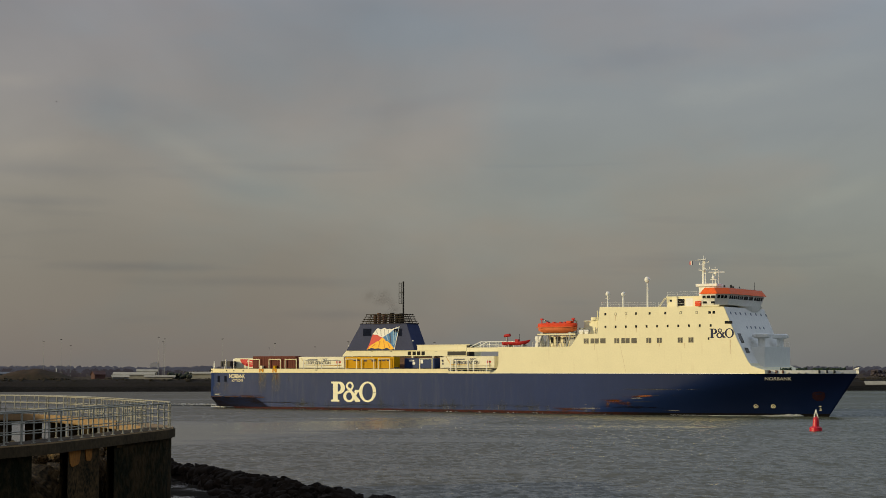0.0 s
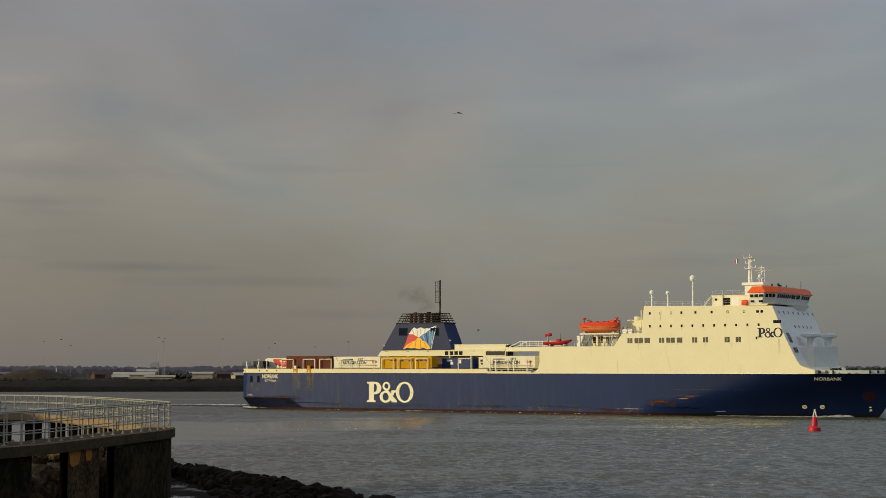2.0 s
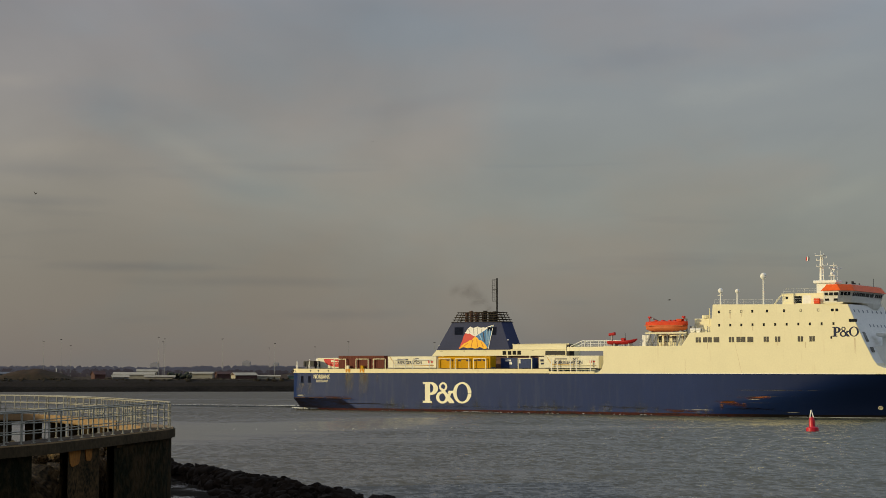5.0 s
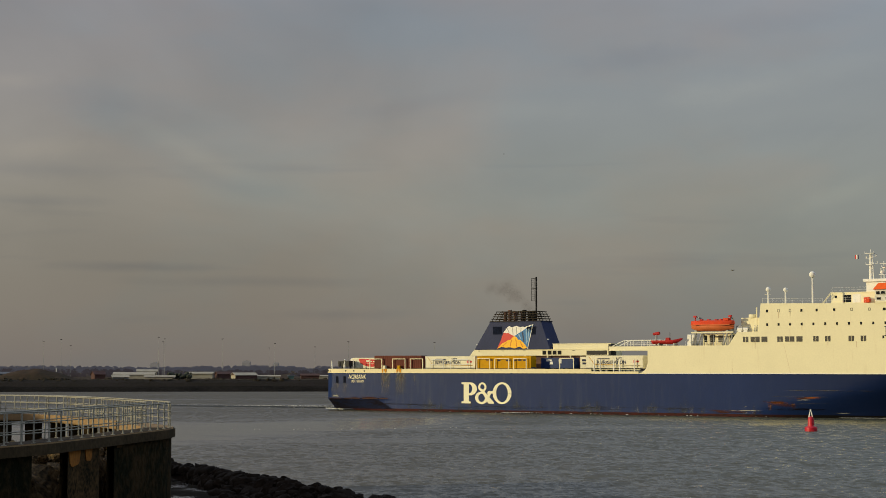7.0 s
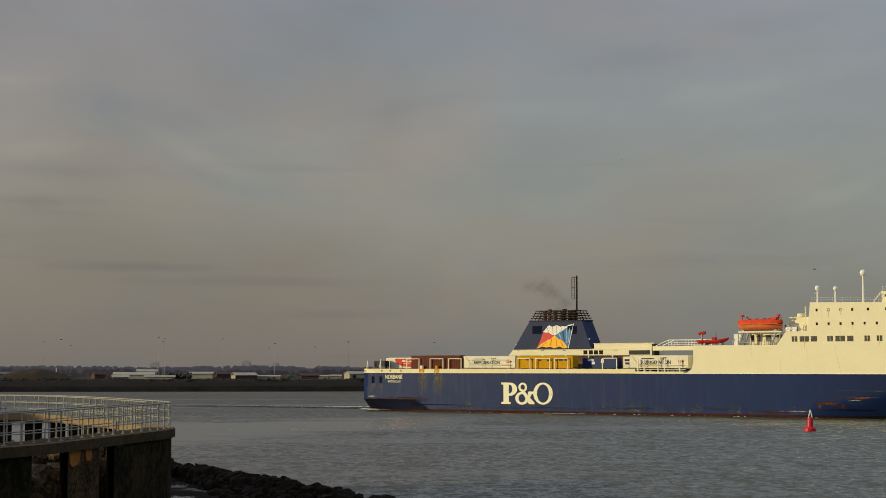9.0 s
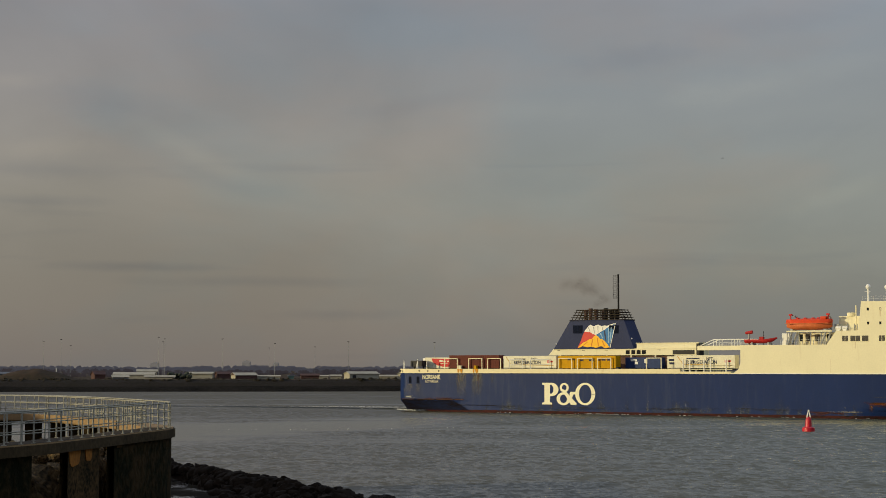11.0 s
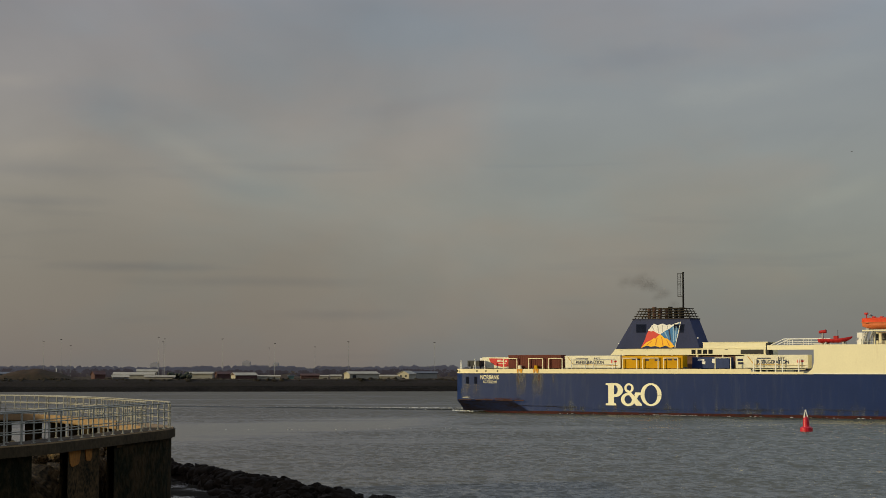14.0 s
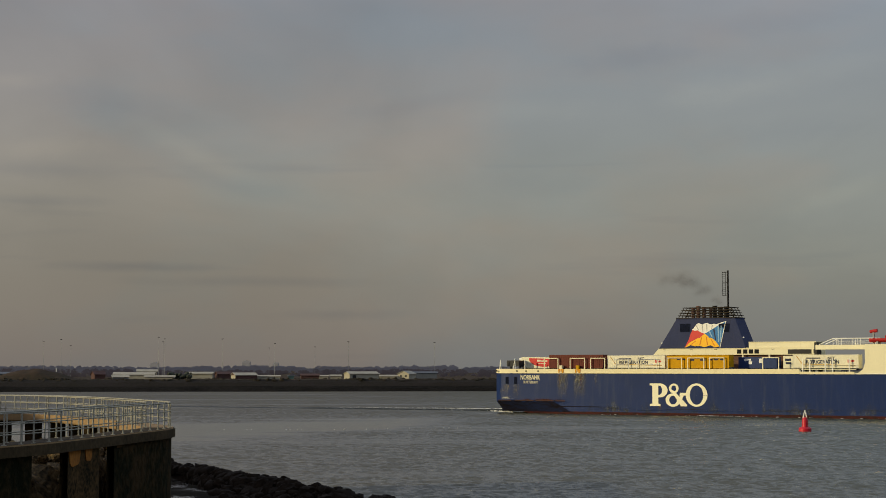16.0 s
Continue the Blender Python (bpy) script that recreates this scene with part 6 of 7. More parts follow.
    # the uptakes stand in two clusters and end just over the grille
    for x, v, h, r in ((44.5, -0.9, 22.8, 0.42), (45.7, -0.9, 23.1, 0.42), (46.9, -0.6, 22.9, 0.36), (48.0, 0.6, 22.6, 0.3), (49.6, -0.9, 23.1, 0.46), (50.8, -0.7, 22.6, 0.4), (52.0, -0.6, 22.9, 0.4), (46.2, 1.0, 22.6, 0.4), (50.2, 1.0, 22.7, 0.4)):
        pipe = rod(B(), (x, v, 20.2), (x, v, h), r, 12)
        rod(pipe, (x, v, h - 0.2), (x, v, h + 0.04), r + 0.06, 12)
        part("exhaust_pipe", pipe, RUST if x < 48.5 else BLACK, fun)
    for u, v, z in ((57.0, FACE - 0.3, 16.2), (37.7, FACE - 0.1, 15.1)):
        lp = B()
        ball(lp, (u, v, z), 0.17, 10, 7)
        rod(lp, (u, v, z), (u, v + 0.4, z), 0.06, 6)
        part("lamp", lp, WHITE, fun)
    part("funnel_mast", rod(B(), (52.35, -0.1, 20.3), (52.35, -0.1, 30.75), 0.2, 10), BLACK, ship, "tall black exhaust mast beside the funnel")
    bm = B()
    for x in (51.05, 51.8):
        rod(bm, (x, -0.1, 25.3), (x, -0.1, 30.5), 0.05, 6)
    for z in (25.4, 28.1, 30.4):
        rod(bm, (51.05, -0.1, z), (52.35, -0.1, z), 0.06, 6)
    for i in range(13):
        rod(bm, (51.05, -0.1, 25.4 + 0.41 * i), (51.8, -0.1, 25.4 + 0.41 * i), 0.03, 5)
    part("mast_ladder", bm, DARK, ship)


def build_mid_house(ship):
    """The narrow casing between the trailer lanes: cream deck house on top, darker recessed wall below."""
    prof = [(35.5, 12.55), (36.9, 14.0), (73.2, 14.0), (73.2, 12.5)]
    mid = part("mid_deck_house", prism(B(), prof, FACE, 2.45), CREAM, ship, "cream upper deck house under the funnel")
    upper = part("upper_house", box(B(), 57.95, 72.9, FACE + 0.15, 2.3, 14.0, 15.2, 0.04), CREAM, ship)
    part("roof_edge", box(B(), 57.85, 73.0, FACE + 0.05, 2.4, 15.12, 15.24), CREAM, upper)
    # the shadow below the deck house is put into this wall's dark brown
    part("casing", box(B(), 37.6, 72.6, FACE + 0.9, 1.6, 8.5, 12.55), RUST, ship, "recessed casing wall, shadow put into its dark brown")
    for u in (55.8, 57.2, 58.5, 59.8):
        part("window", box(B(), u - 0.48, u + 0.48, FACE - 0.04, FACE + 0.1, 12.75, 13.65), GLASS, mid)
    part("opening", box(B(), 66.8, 72.0, FACE - 0.04, FACE + 0.1, 12.65, 13.6), DARK, mid)
    part("opening", box(B(), 72.45, 72.85, FACE - 0.04, FACE + 0.1, 12.7, 13.6), DARK, mid)
    part("ledge", box(B(), 36.9, 73.2, FACE - 0.1, FACE, 13.92, 14.02), CREAM, mid)
    for u in (38.2, 44.6, 50.4, 63.5):
        part("vent_slot", box(B(), u - 0.35, u + 0.35, FACE - 0.03, FACE, 13.62, 13.7), DARK, mid)
    # gangway bridge to the forward house
    gang = part("gangway", box(B(), 73.8, 86.6, FACE - 2.4, FACE + 0.6, 13.5, 14.45), CREAM, ship)
    bm = B()
    pts = [(74.6, 14.5), (77.6, 15.75), (86.6, 15.75)]
    for v in (FACE - 2.35, FACE + 0.5):
        for (x0, z0), (x1, z1) in zip(pts, pts[1:]):
            rod(bm, (x0, v, z0), (x1, v, z1), 0.1, 6)
        for x in (77.6, 78.3, 81.8, 82.4, 86.5):
            rod(bm, (x, v, 14.4), (x, v, 15.75), 0.07, 6)
        for z in (14.8, 15.2):
            rod(bm, (77.6, v, z), (86.6, v, z), 0.035, 5)
    part("gangway_rail", bm, WHITE, gang)
    part("gangway_end", box(B(), 73.2, 73.8, FACE - 1.6, FACE + 0.9, 12.3, 15.0), DARK, ship)
    for u in (38.6, 44.6, 50.6, 56.6, 62.6, 68.6, 72.6):
        part("stanchion", box(B(), u - 0.15, u + 0.15, FACE, FACE + 0.3, 8.5, 12.55), CREAM, ship)


def dome(name, u, v, z0, z1, r, parent):
    ob = part(name, rod(B(), (u, v, z0), (u, v, z1 - r * 1.1), 0.22, 10, 0.16), WHITE, parent)
    bm = B()
    rod(bm, (u, v, z1 - r * 1.5), (u, v, z1 - r * 0.75), r * 0.6, 14, r)
    ball(bm, (u, v, z1 - r * 0.75), r, 16, 10, 1.05)
    part("radome", bm, WHITE, ob, smooth=True)
    return ob


TURNING = []


def build_masts(ship):
    dome("dome_mast", 113.3, -9, 22.95, 26.35, 0.52, ship)
    dome("dome_mast", 117.1, -9, 22.95, 26.15, 0.47, ship)
    dome("dome_mast", 122.8, -8.6, 22.9, 29.3, 0.66, ship)
    bm = B()
    rod(bm, (112.9, -8.3, 22.9), (112.9, -8.3, 25.6), 0.05, 6)
    rod(bm, (112.3, -8.3, 25.0), (113.5, -8.3, 25.0), 0.04, 6)
    part("aerial", bm, WHITE, ship)
    # main mast over the bridge: a tapered column in a lattice, small platforms, lamps
    bm = B()
    box(bm, 131.0, 136.0, -1.8, 1.8, 27.35, 27.95, 0.1)
    box(bm, 131.5, 135.5, -1.2, 1.2, 25.2, 27.35)
    rod(bm, (132.0, 0.3, 25.0), (132.0, 0.3, 33.4), 0.46, 10, 0.2)
    for x, y in ((131.5, 0.8), (132.8, -0.3)):
        rod(bm, (x, y, 27.9), (132.0 + (x - 132) * 0.5, 0.3 + (y - 0.3) * 0.5, 33.0), 0.1, 6, 0.07)
    for z in (29.0, 30.2, 31.4, 32.5):
        rod(bm, (131.5, 0.8, z), (132.8, -0.3, z), 0.06, 6)
    for z, w in ((30.9, 0.7), (33.2, 0.9)):
        box(bm, 132.0 - w, 132.0 + w, -0.7, 0.9, z, z + 0.1)
        for x in (-w, w):
            rod(bm, (132.0 + x, -0.6, z), (132.0 + x, -0.6, z + 0.5), 0.04, 5)
    for x, z in ((133.2, 32.7), (133.4, 31.2), (131.1, 32.2)):
        rod(bm, (132.0, 0.3, z), (x, 0.3, z), 0.05, 6)
        rod(bm, (x, 0.3, z - 0.05), (x, 0.3, z + 0.45), 0.1, 6)
    rod(bm, (132.0, 0.3, 33.3), (132.0, 0.3, 34.2), 0.06, 6)
    part("main_mast", bm, WHITE, ship, "white lattice mast with aerials over the bridge")
    bm = B()
    rod(bm, (134.9, 0, 27.9), (134.9, 0, 31.6), 0.15, 8, 0.08)
    ball(bm, (134.6, -0.3, 29.3), 0.42, 12, 8)
    box(bm, 134.6, 135.2, -0.3, 0.3, 30.1, 30.4)
    box(bm, 134.1, 135.7, -0.4, 0.4, 31.0, 31.1)
    rod(bm, (135.6, 0, 27.9), (135.6, 0, 31.0), 0.07, 6)
    rod(bm, (134.2, 0.2, 27.9), (134.2, 0.2, 30.2), 0.09, 6)
    box(bm, 133.9, 135.3, -0.5, 0.5, 28.8, 28.92)
    radar = part("radar_mast", bm, WHITE, ship)
    bm = box(B(), -1.75, 1.75, -0.12, 0.12, -0.1, 0.14, 0.04)
    rod(bm, (0, 0, -0.3), (0, 0, 0), 0.12, 8)
    scanner = part("scanner", bm, WHITE, radar, "white radar scanner bar, turning")
    TURNING.append(scanner)
    flag = part("courtesy_flag", box(B(), 129.3, 129.55, -0.02, 0.02, 32.2, 33.1), NAVY, ship)
    part("flag_field", box(B(), 129.05, 129.3, -0.02, 0.02, 32.2, 33.1), WHITE, flag)
    part("flag_fly", box(B(), 128.8, 129.05, -0.02, 0.02, 32.25, 33.05), RED, flag)
    part("halyard", rod(B(), (131.6, 0.3, 33.2), (128.8, 0.0, 33.2), 0.025, 5), GREY, ship)
    for u, v, h, k in ((140.5, -4.5, 27.4, 0.25), (140.5, -3.4, 27.1, 0.25), (140.5, 8, 28.4, 0.05), (140.2, -7.2, 27.2, 0.2), (139.4, 2.5, 27.3, 0.12)):
        part("bridge_roof_fitting", rod(B(), (u, v, 26.55), (u, v, h), k, 8), DARK, ship)


def railing(name, ship, pts, h=1.05, mat=None, step=2.0, rails=(1.05, 0.55)):
    bm = B()
    for (x0, y0, z0), (x1, y1, z1) in zip(pts, pts[1:]):
        d = Vector((x1 - x0, y1 - y0, z1 - z0))
        n = max(1, int(d.length / step))
        for i in range(n + 1):
            p = Vector((x0, y0, z0)) + d * (i / n)
            rod(bm, p, p + Vector((0, 0, h)), 0.022, 5)
        for r in rails:
            rod(bm, (x0, y0, z0 + r), (x1, y1, z1 + r), 0.014, 5)
    return part(name, bm, mat or WHITE, ship)


def build_deck_fittings(ship):
    railing("railing", ship, [(113, -11.4, 22.95), (126, -11.4, 22.7)])
    railing("railing", ship, [(124.8, -2.9, 25.2), (136.5, -2.9, 25.2)])
    railing("railing", ship, [(95.5, -11.4, 14.42), (105, -11.4, 14.42)])
    railing("railing", ship, [(108, -11.4, 17.2), (112.3, -11.4, 17.2)])
    railing("railing", ship, [(136.9, -11.6, 22.9), (126.8, -11.4, 22.7)])
    # portal frames along the trailer deck
    for u0, u1 in ((13.0, 16.5), (19.6, 23.2), (24.7, 28.2), (43.2, 46.6), (48.0, 51.7), (53.0, 56.3), (64.9, 68.4)):
        bm = B()
        for x in (u0, u1):
            box(bm, x - 0.09, x + 0.09, -11.45, -11.3, 9.3, 11.85)
        box(bm, u0 - 0.09, u1 + 0.09, -11.45, -11.3, 11.74, 11.9)
        part("portal_frame", bm, CREAM, ship)
    for x0, x1 in ((30.5, 34.0), (36.0, 40.8)):
        bm = B()
        for x in (x0, x1):
            rod(bm, (x, -11.4, 9.4), (x, -11.4, 11.6), 0.07, 6)
        rod(bm, (x0, -11.4, 11.6), (x1, -11.4, 11.6), 0.07, 6)
        rod(bm, (x0, -11.4, 10.5), (x1, -11.4, 10.5), 0.05, 6)
        part("side_rail", bm, WHITE, ship)
    for u in (73.6, 75.1, 78.4, 79.9, 83.4):
        part("rail_stanchion", box(B(), u - 0.1, u + 0.1, -11.6, -11.4, 8.5, 11.6), WHITE, ship)
    for z in (9.4, 9.75, 10.3):
        part("side_rail", rod(B(), (73.2, -11.5, z), (84.8, -11.5, z), 0.06, 6), CREAM, ship)
    # yellow and cream bollard posts with stained bulwark below
    for u in (17.4, 21.6):
        part("bollard_post", box(B(), u - 0.35, u + 0.35, -11.85, -11.2, 9.45, 10.25, 0.05), CREAM if u < 20 else YELLOW, ship)
        for x, w, z0, z1 in ((u - 0.42, 0.2, 8.6, 9.44), (u + 0.5, 0.32, 8.57, 9.46), (u + 0.05, 0.12, 8.9, 9.44)):
            part("rust_streak", prism(B(), [(x - w * 0.7, z0), (x + w * 0.5, z0), (x + w, z1), (x - w, z1)], SIDE - 0.13, SIDE - 0.05), STREAK, ship)
    for u, w, z0 in ((16.9, 0.18, 7.3), (17.9, 0.22, 6.6), (22.1, 0.3, 6.2), (21.2, 0.14, 7.4)):
        hull_patch(ship, "rust_streak", [(u - w * 0.4, z0), (u + w * 0.3, z0 + 0.2), (u + w, 8.5), (u - w, 8.5)], DRAIN_RUN, 0.03)
    # stern mooring gear
    bm = B()
    for u, v in ((3.5, -8), (4.5, -4)):
        rod(bm, (u, v - 1, 10.6), (u, v + 1, 10.6), 0.6, 12)
        box(bm, u - 1.6, u + 1.6, v - 1.2, v + 1.2, 10.0, 11.4)
        for s in (-1.2, 1.2):
            rod(bm, (u + s, v, 8.5), (u + s, v, 10.1), 0.2, 8)
    part("stern_winch", bm, DARK, ship)
    for u0, u1, v in ((0.9, 1.2, -10.8), (1.5, 1.2, -10.8), (4.2, 4.9, -10.6), (5.0, 4.9, -10.6), (7.5, 7.5, -10.6)):
        part("stern_post", rod(B(), (u0, v, 8.5), (u1, v, 11.5), 0.1, 6), WHITE, ship)
    lp = B()
    ball(lp, (4.9, -10.6, 11.65), 0.2, 10, 7)
    part("lamp", lp, WHITE, ship)
    # davits under the lifeboat
    for u in (97.4, 104.6):
        bm = B()
        for v in (-11.2, -8.4):
            rod(bm, (u - 0.5, v, 14.4), (u + 0.6, v, 17.3), 0.2, 8)
        box(bm, u + 0.1, u + 0.7, -11.4, -8.2, 17.2, 17.6)
        rod(bm, (u + 0.5, -8.4, 17.4), (u + 0.5, -8.4, 20.1), 0.22, 8)
        rod(bm, (u + 0.5, -8.4, 20.1), (u + 0.5, -10.2, 20.4), 0.2, 8)
        part("davit", bm, GREY, ship)
    bdh = part("boat_deck_house", box(B(), 97.8, 106, -8.0, 6.8, 14.4, 17.0, 0.05), CREAM, ship)
    for u, w in ((98.6, 0.7), (100.2, 1.1), (102.1, 1.2), (104.6, 1.0)):
        part("window", box(B(), u - w / 2, u + w / 2, -8.05, -7.9, 15.2, 16.6), CABIN_GLASS if w > 1 else GLASS, bdh)
    part("door", box(B(), 103.2, 103.9, -8.04, -7.9, 14.5, 16.5), GREY, bdh)
    part("boat_beam", box(B(), 96.8, 106.4, -11.5, -11.2, 17.0, 17.3), CREAM, ship)
    for u in (96.9, 99.4, 101.9, 104.2, 106.0):
        part("boat_post", rod(B(), (u, -11.35, 14.4), (u, -11.35, 17.0), 0.09, 6), GREY, ship)
    for u in (107.6, 108.9):
        bm = rod(B(), (u - 0.55, -10.6, 17.75), (u + 0.55, -10.6, 17.75), 0.36, 14)
        box(bm, u - 0.4, u + 0.4, -10.9, -10.3, 17.2, 17.5)
        part("life_raft_canister", bm, WHITE, ship)
    part("winch", box(B(), 106.3, 107.3, -9.6, -8.6, 17.2, 18.6, 0.1), GREY, ship)
    part("locker", box(B(), 95.0, 96.6, -9.5, -8, 14.4, 16.8, 0.05), WHITE, ship)
    part("upper_boat_house", box(B(), 106.5, 112.6, -7.5, 7.5, 17.2, 20.2, 0.05), CREAM, ship)
    bm = B()
    rod(bm, (109.0, -7, 20.2), (109.0, -7, 20.9), 0.9, 14)
    rod(bm, (110.6, -8.8, 17.2), (110.6, -8.8, 22.3), 0.12, 6)
    part("boat_deck_vent", bm, CREAM, ship)
    rng = random.Random(8)
    for i in range(20):
        u = rng.uniform(95, 111.5)
        z = 14.4 if u < 106 else 17.2
        v = rng.uniform(-11, -9)
        part("deck_pipe", rod(B(), (u, v, z), (u, v, z + rng.uniform(0.6, 1.7)), 0.08, 5), GREY, ship)


def boat_mesh(length, beam, height, sheer=0.12):
    """A double-ended boat body along x, open at the top edge, keel at z 0."""
    bm = B()
    n, k = 16, 7
    rows = []
    for i in range(n + 1):
        s = -1 + 2 * i / n
        w = beam / 2 * max(0.02, (1 - abs(s) ** 2.6))
        keel = height * 0.45 * abs(s) ** 4
        top = height * (1 + sheer * s * s)
        row = []
        for j in range(k + 1):
            a = math.pi * j / k
            y = -w * math.cos(a)
            z = top - (top - keel) * math.sin(a) ** 0.6
            row.append(bm.verts.new((s * length / 2, y, z)))
        rows.append(row)
    for r, q in zip(rows, rows[1:]):
        for j in range(k):
            bm.faces.new((r[j], q[j], q[j + 1], r[j + 1]))
        bm.faces.new((r[0], r[k], q[k], q[0]))
    return bm


def rib_mesh(length, beam, height):
    """A small boat with a square stern and a raised, pointed bow towards +x."""
    bm = B()
    rows = []
    for i in range(15):
        s = -1 + 2 * i / 14
        f = max(0.0, s)
        w = beam / 2 * max(0.02, 1 - f ** 2.4)
        top = height * (0.78 + 0.4 * f ** 2)
        keel = height * (0.1 + 0.85 * f ** 3)
        rows.append([bm.verts.new((s * length / 2, -w * math.cos(math.pi * j / 8), top - (top - keel) * math.sin(math.pi * j / 8) ** 0.7)) for j in range(9)])
    for r, q in zip(rows, rows[1:]):
        for j in range(8):
            bm.faces.new((r[j], q[j], q[j + 1], r[j + 1]))
        bm.faces.new((r[0], r[8], q[8], q[0]))
    bm.faces.new(rows[0])
    return bm


def build_boats():
    lb = rides(thing("lifeboat", "enclosed orange lifeboat hung in davits above the deck", "lifeboat"), pose(101.3, -10.3, 17.4))
    part("boat_hull", boat_mesh(9.8, 3.2, 1.35), BOAT_LOW, lb, "faded orange lower hull", smooth=True)
    bm = B()
    n = 12
    rows = []
    for i in range(n + 1):
        s = -1 + 2 * i / n
        w = 1.55 * (1 - abs(s) ** 3.0 * 0.75)
        h = 1.05 * (1 - 0.25 * s * s)
        rows.append([bm.verts.new((s * 4.85, -w * math.cos(math.pi * j / 6), 1.35 + h * math.sin(math.pi * j / 6) ** 0.7 + 0.1 * s * s)) for j in range(7)])
    for r, q in zip(rows, rows[1:]):
        for j in range(6):
            bm.faces.new((r[j], q[j], q[j + 1], r[j + 1]))
    bm.faces.new(rows[0])
    bm.faces.new(rows[-1])
    part("canopy", bm, BOAT_ORANGE, lb, "rigid orange canopy", smooth=True)
    part("conning_hatch", box(B(), 2.6, 3.8, -0.7, 0.7, 2.2, 2.75, 0.1), BOAT_ORANGE, lb)
    part("gunwale", box(B(), -4.5, 4.5, -1.64, -1.54, 1.28, 1.42), BOAT_LOW, lb)
    for x in (-2.4, -0.8, 0.9, 2.0):
        part("grab_rail", box(B(), x - 0.25, x + 0.25, -0.5, 0.5, 2.3, 2.55, 0.05), RED, lb)
    for s in (-4.0, 4.0):
        part("davit_head", box(B(), s - 0.32, s + 0.32, -0.3, 0.3, 2.95, 3.35, 0.06), RED, lb)
    for s in (-4.0, 4.0):
        part("hook", rod(B(), (s, 0, 2.2), (s, 0, 3.3), 0.12, 8), RED, lb)
    rb = rides(thing("rescue_boat", "small open red rescue boat on a cradle", "boat"), pose(91.0, -10.6, 14.66))
    part("boat_hull", rib_mesh(6.9, 2.1, 1.2), BOAT_RED, rb, smooth=True)
    part("console", box(B(), -0.4, 0.5, -0.4, 0.4, 0.7, 1.5, 0.08), BOAT_RED, rb)
    bm = B()
    for s in (-1.8, 1.8):
        box(bm, s - 0.15, s + 0.15, -0.9, 0.9, -0.32, 0.3)
    part("cradle", bm, GREY, rb)
    cr = rides(thing("boat_crane", "small crane post with an orange drum", "crane"), pose(88.0, -10.0, 14.4))
    part("post", rod(B(), (0, 0, 0), (0, 0, 2.5), 0.2, 10), GREY, cr)
    part("drum", rod(B(), (-0.75, 0, 2.55), (0.75, 0, 2.75), 0.3, 14, 0.36), BOAT_RED, cr)
    part("aerial", rod(B(), (3.2, 0, 0), (3.2, 0, 2.9), 0.05, 6), DARK, cr)


def trailer(u0, length, v, body_mat, label, top=12.4, chassis_mat=None, unit=True):
    """A road trailer on the deck: body, roof, chassis, wheels, landing legs; its starboard face at v."""
    h = top - 8.5
    tr = rides(thing("trailer", label, "trailer", "trailers on the deck"), pose(u0 + length / 2, v + 1.25, 8.5))
    L = length / 2
    part("body", box(B(), -L, L, -1.25, 1.25, 1.1, h - 0.06, 0.04), body_mat, tr)
    part("roof", box(B(), -L, L, -1.23, 1.23, h - 0.06, h, 0.02), body_mat, tr)
    part("chassis", box(B(), -L + 0.4, L - 0.4, -0.5, 0.5, 0.8, 1.1), DARK, tr)
    for i in range(3):
        for s in (-1, 1):
            x = -L + 2.2 + 1.35 * i
            w = part("wheel", rod(B(), (x, s * 0.85, 0.5), (x, s * 1.2, 0.5), 0.5, 18), RUBBER, tr)
            part("rim", rod(B(), (x, s * 1.19, 0.5), (x, s * 1.215, 0.5), 0.27, 14), GREY, w)
    for s in (-1, 1):
        part("landing_leg", box(B(), L - 3.2, L - 3.05, s * 0.7 - 0.08, s * 0.7 + 0.08, 0, 1.1), DARK, tr)
    for x in (-L, L):
        part("corner_post", box(B(), x - 0.06, x + 0.06, -1.27, -1.15, 1.1, h), body_mat, tr)
    return tr


def bars(tr, rows, mat, name="marking"):
    """Plain bars on a trailer's starboard face: (x, z, width, height)."""
    for x, z, w, h in rows:
        part(name, box(B(), x - w / 2, x + w / 2, -1.275, -1.24, z - h / 2, z + h / 2), mat, tr)


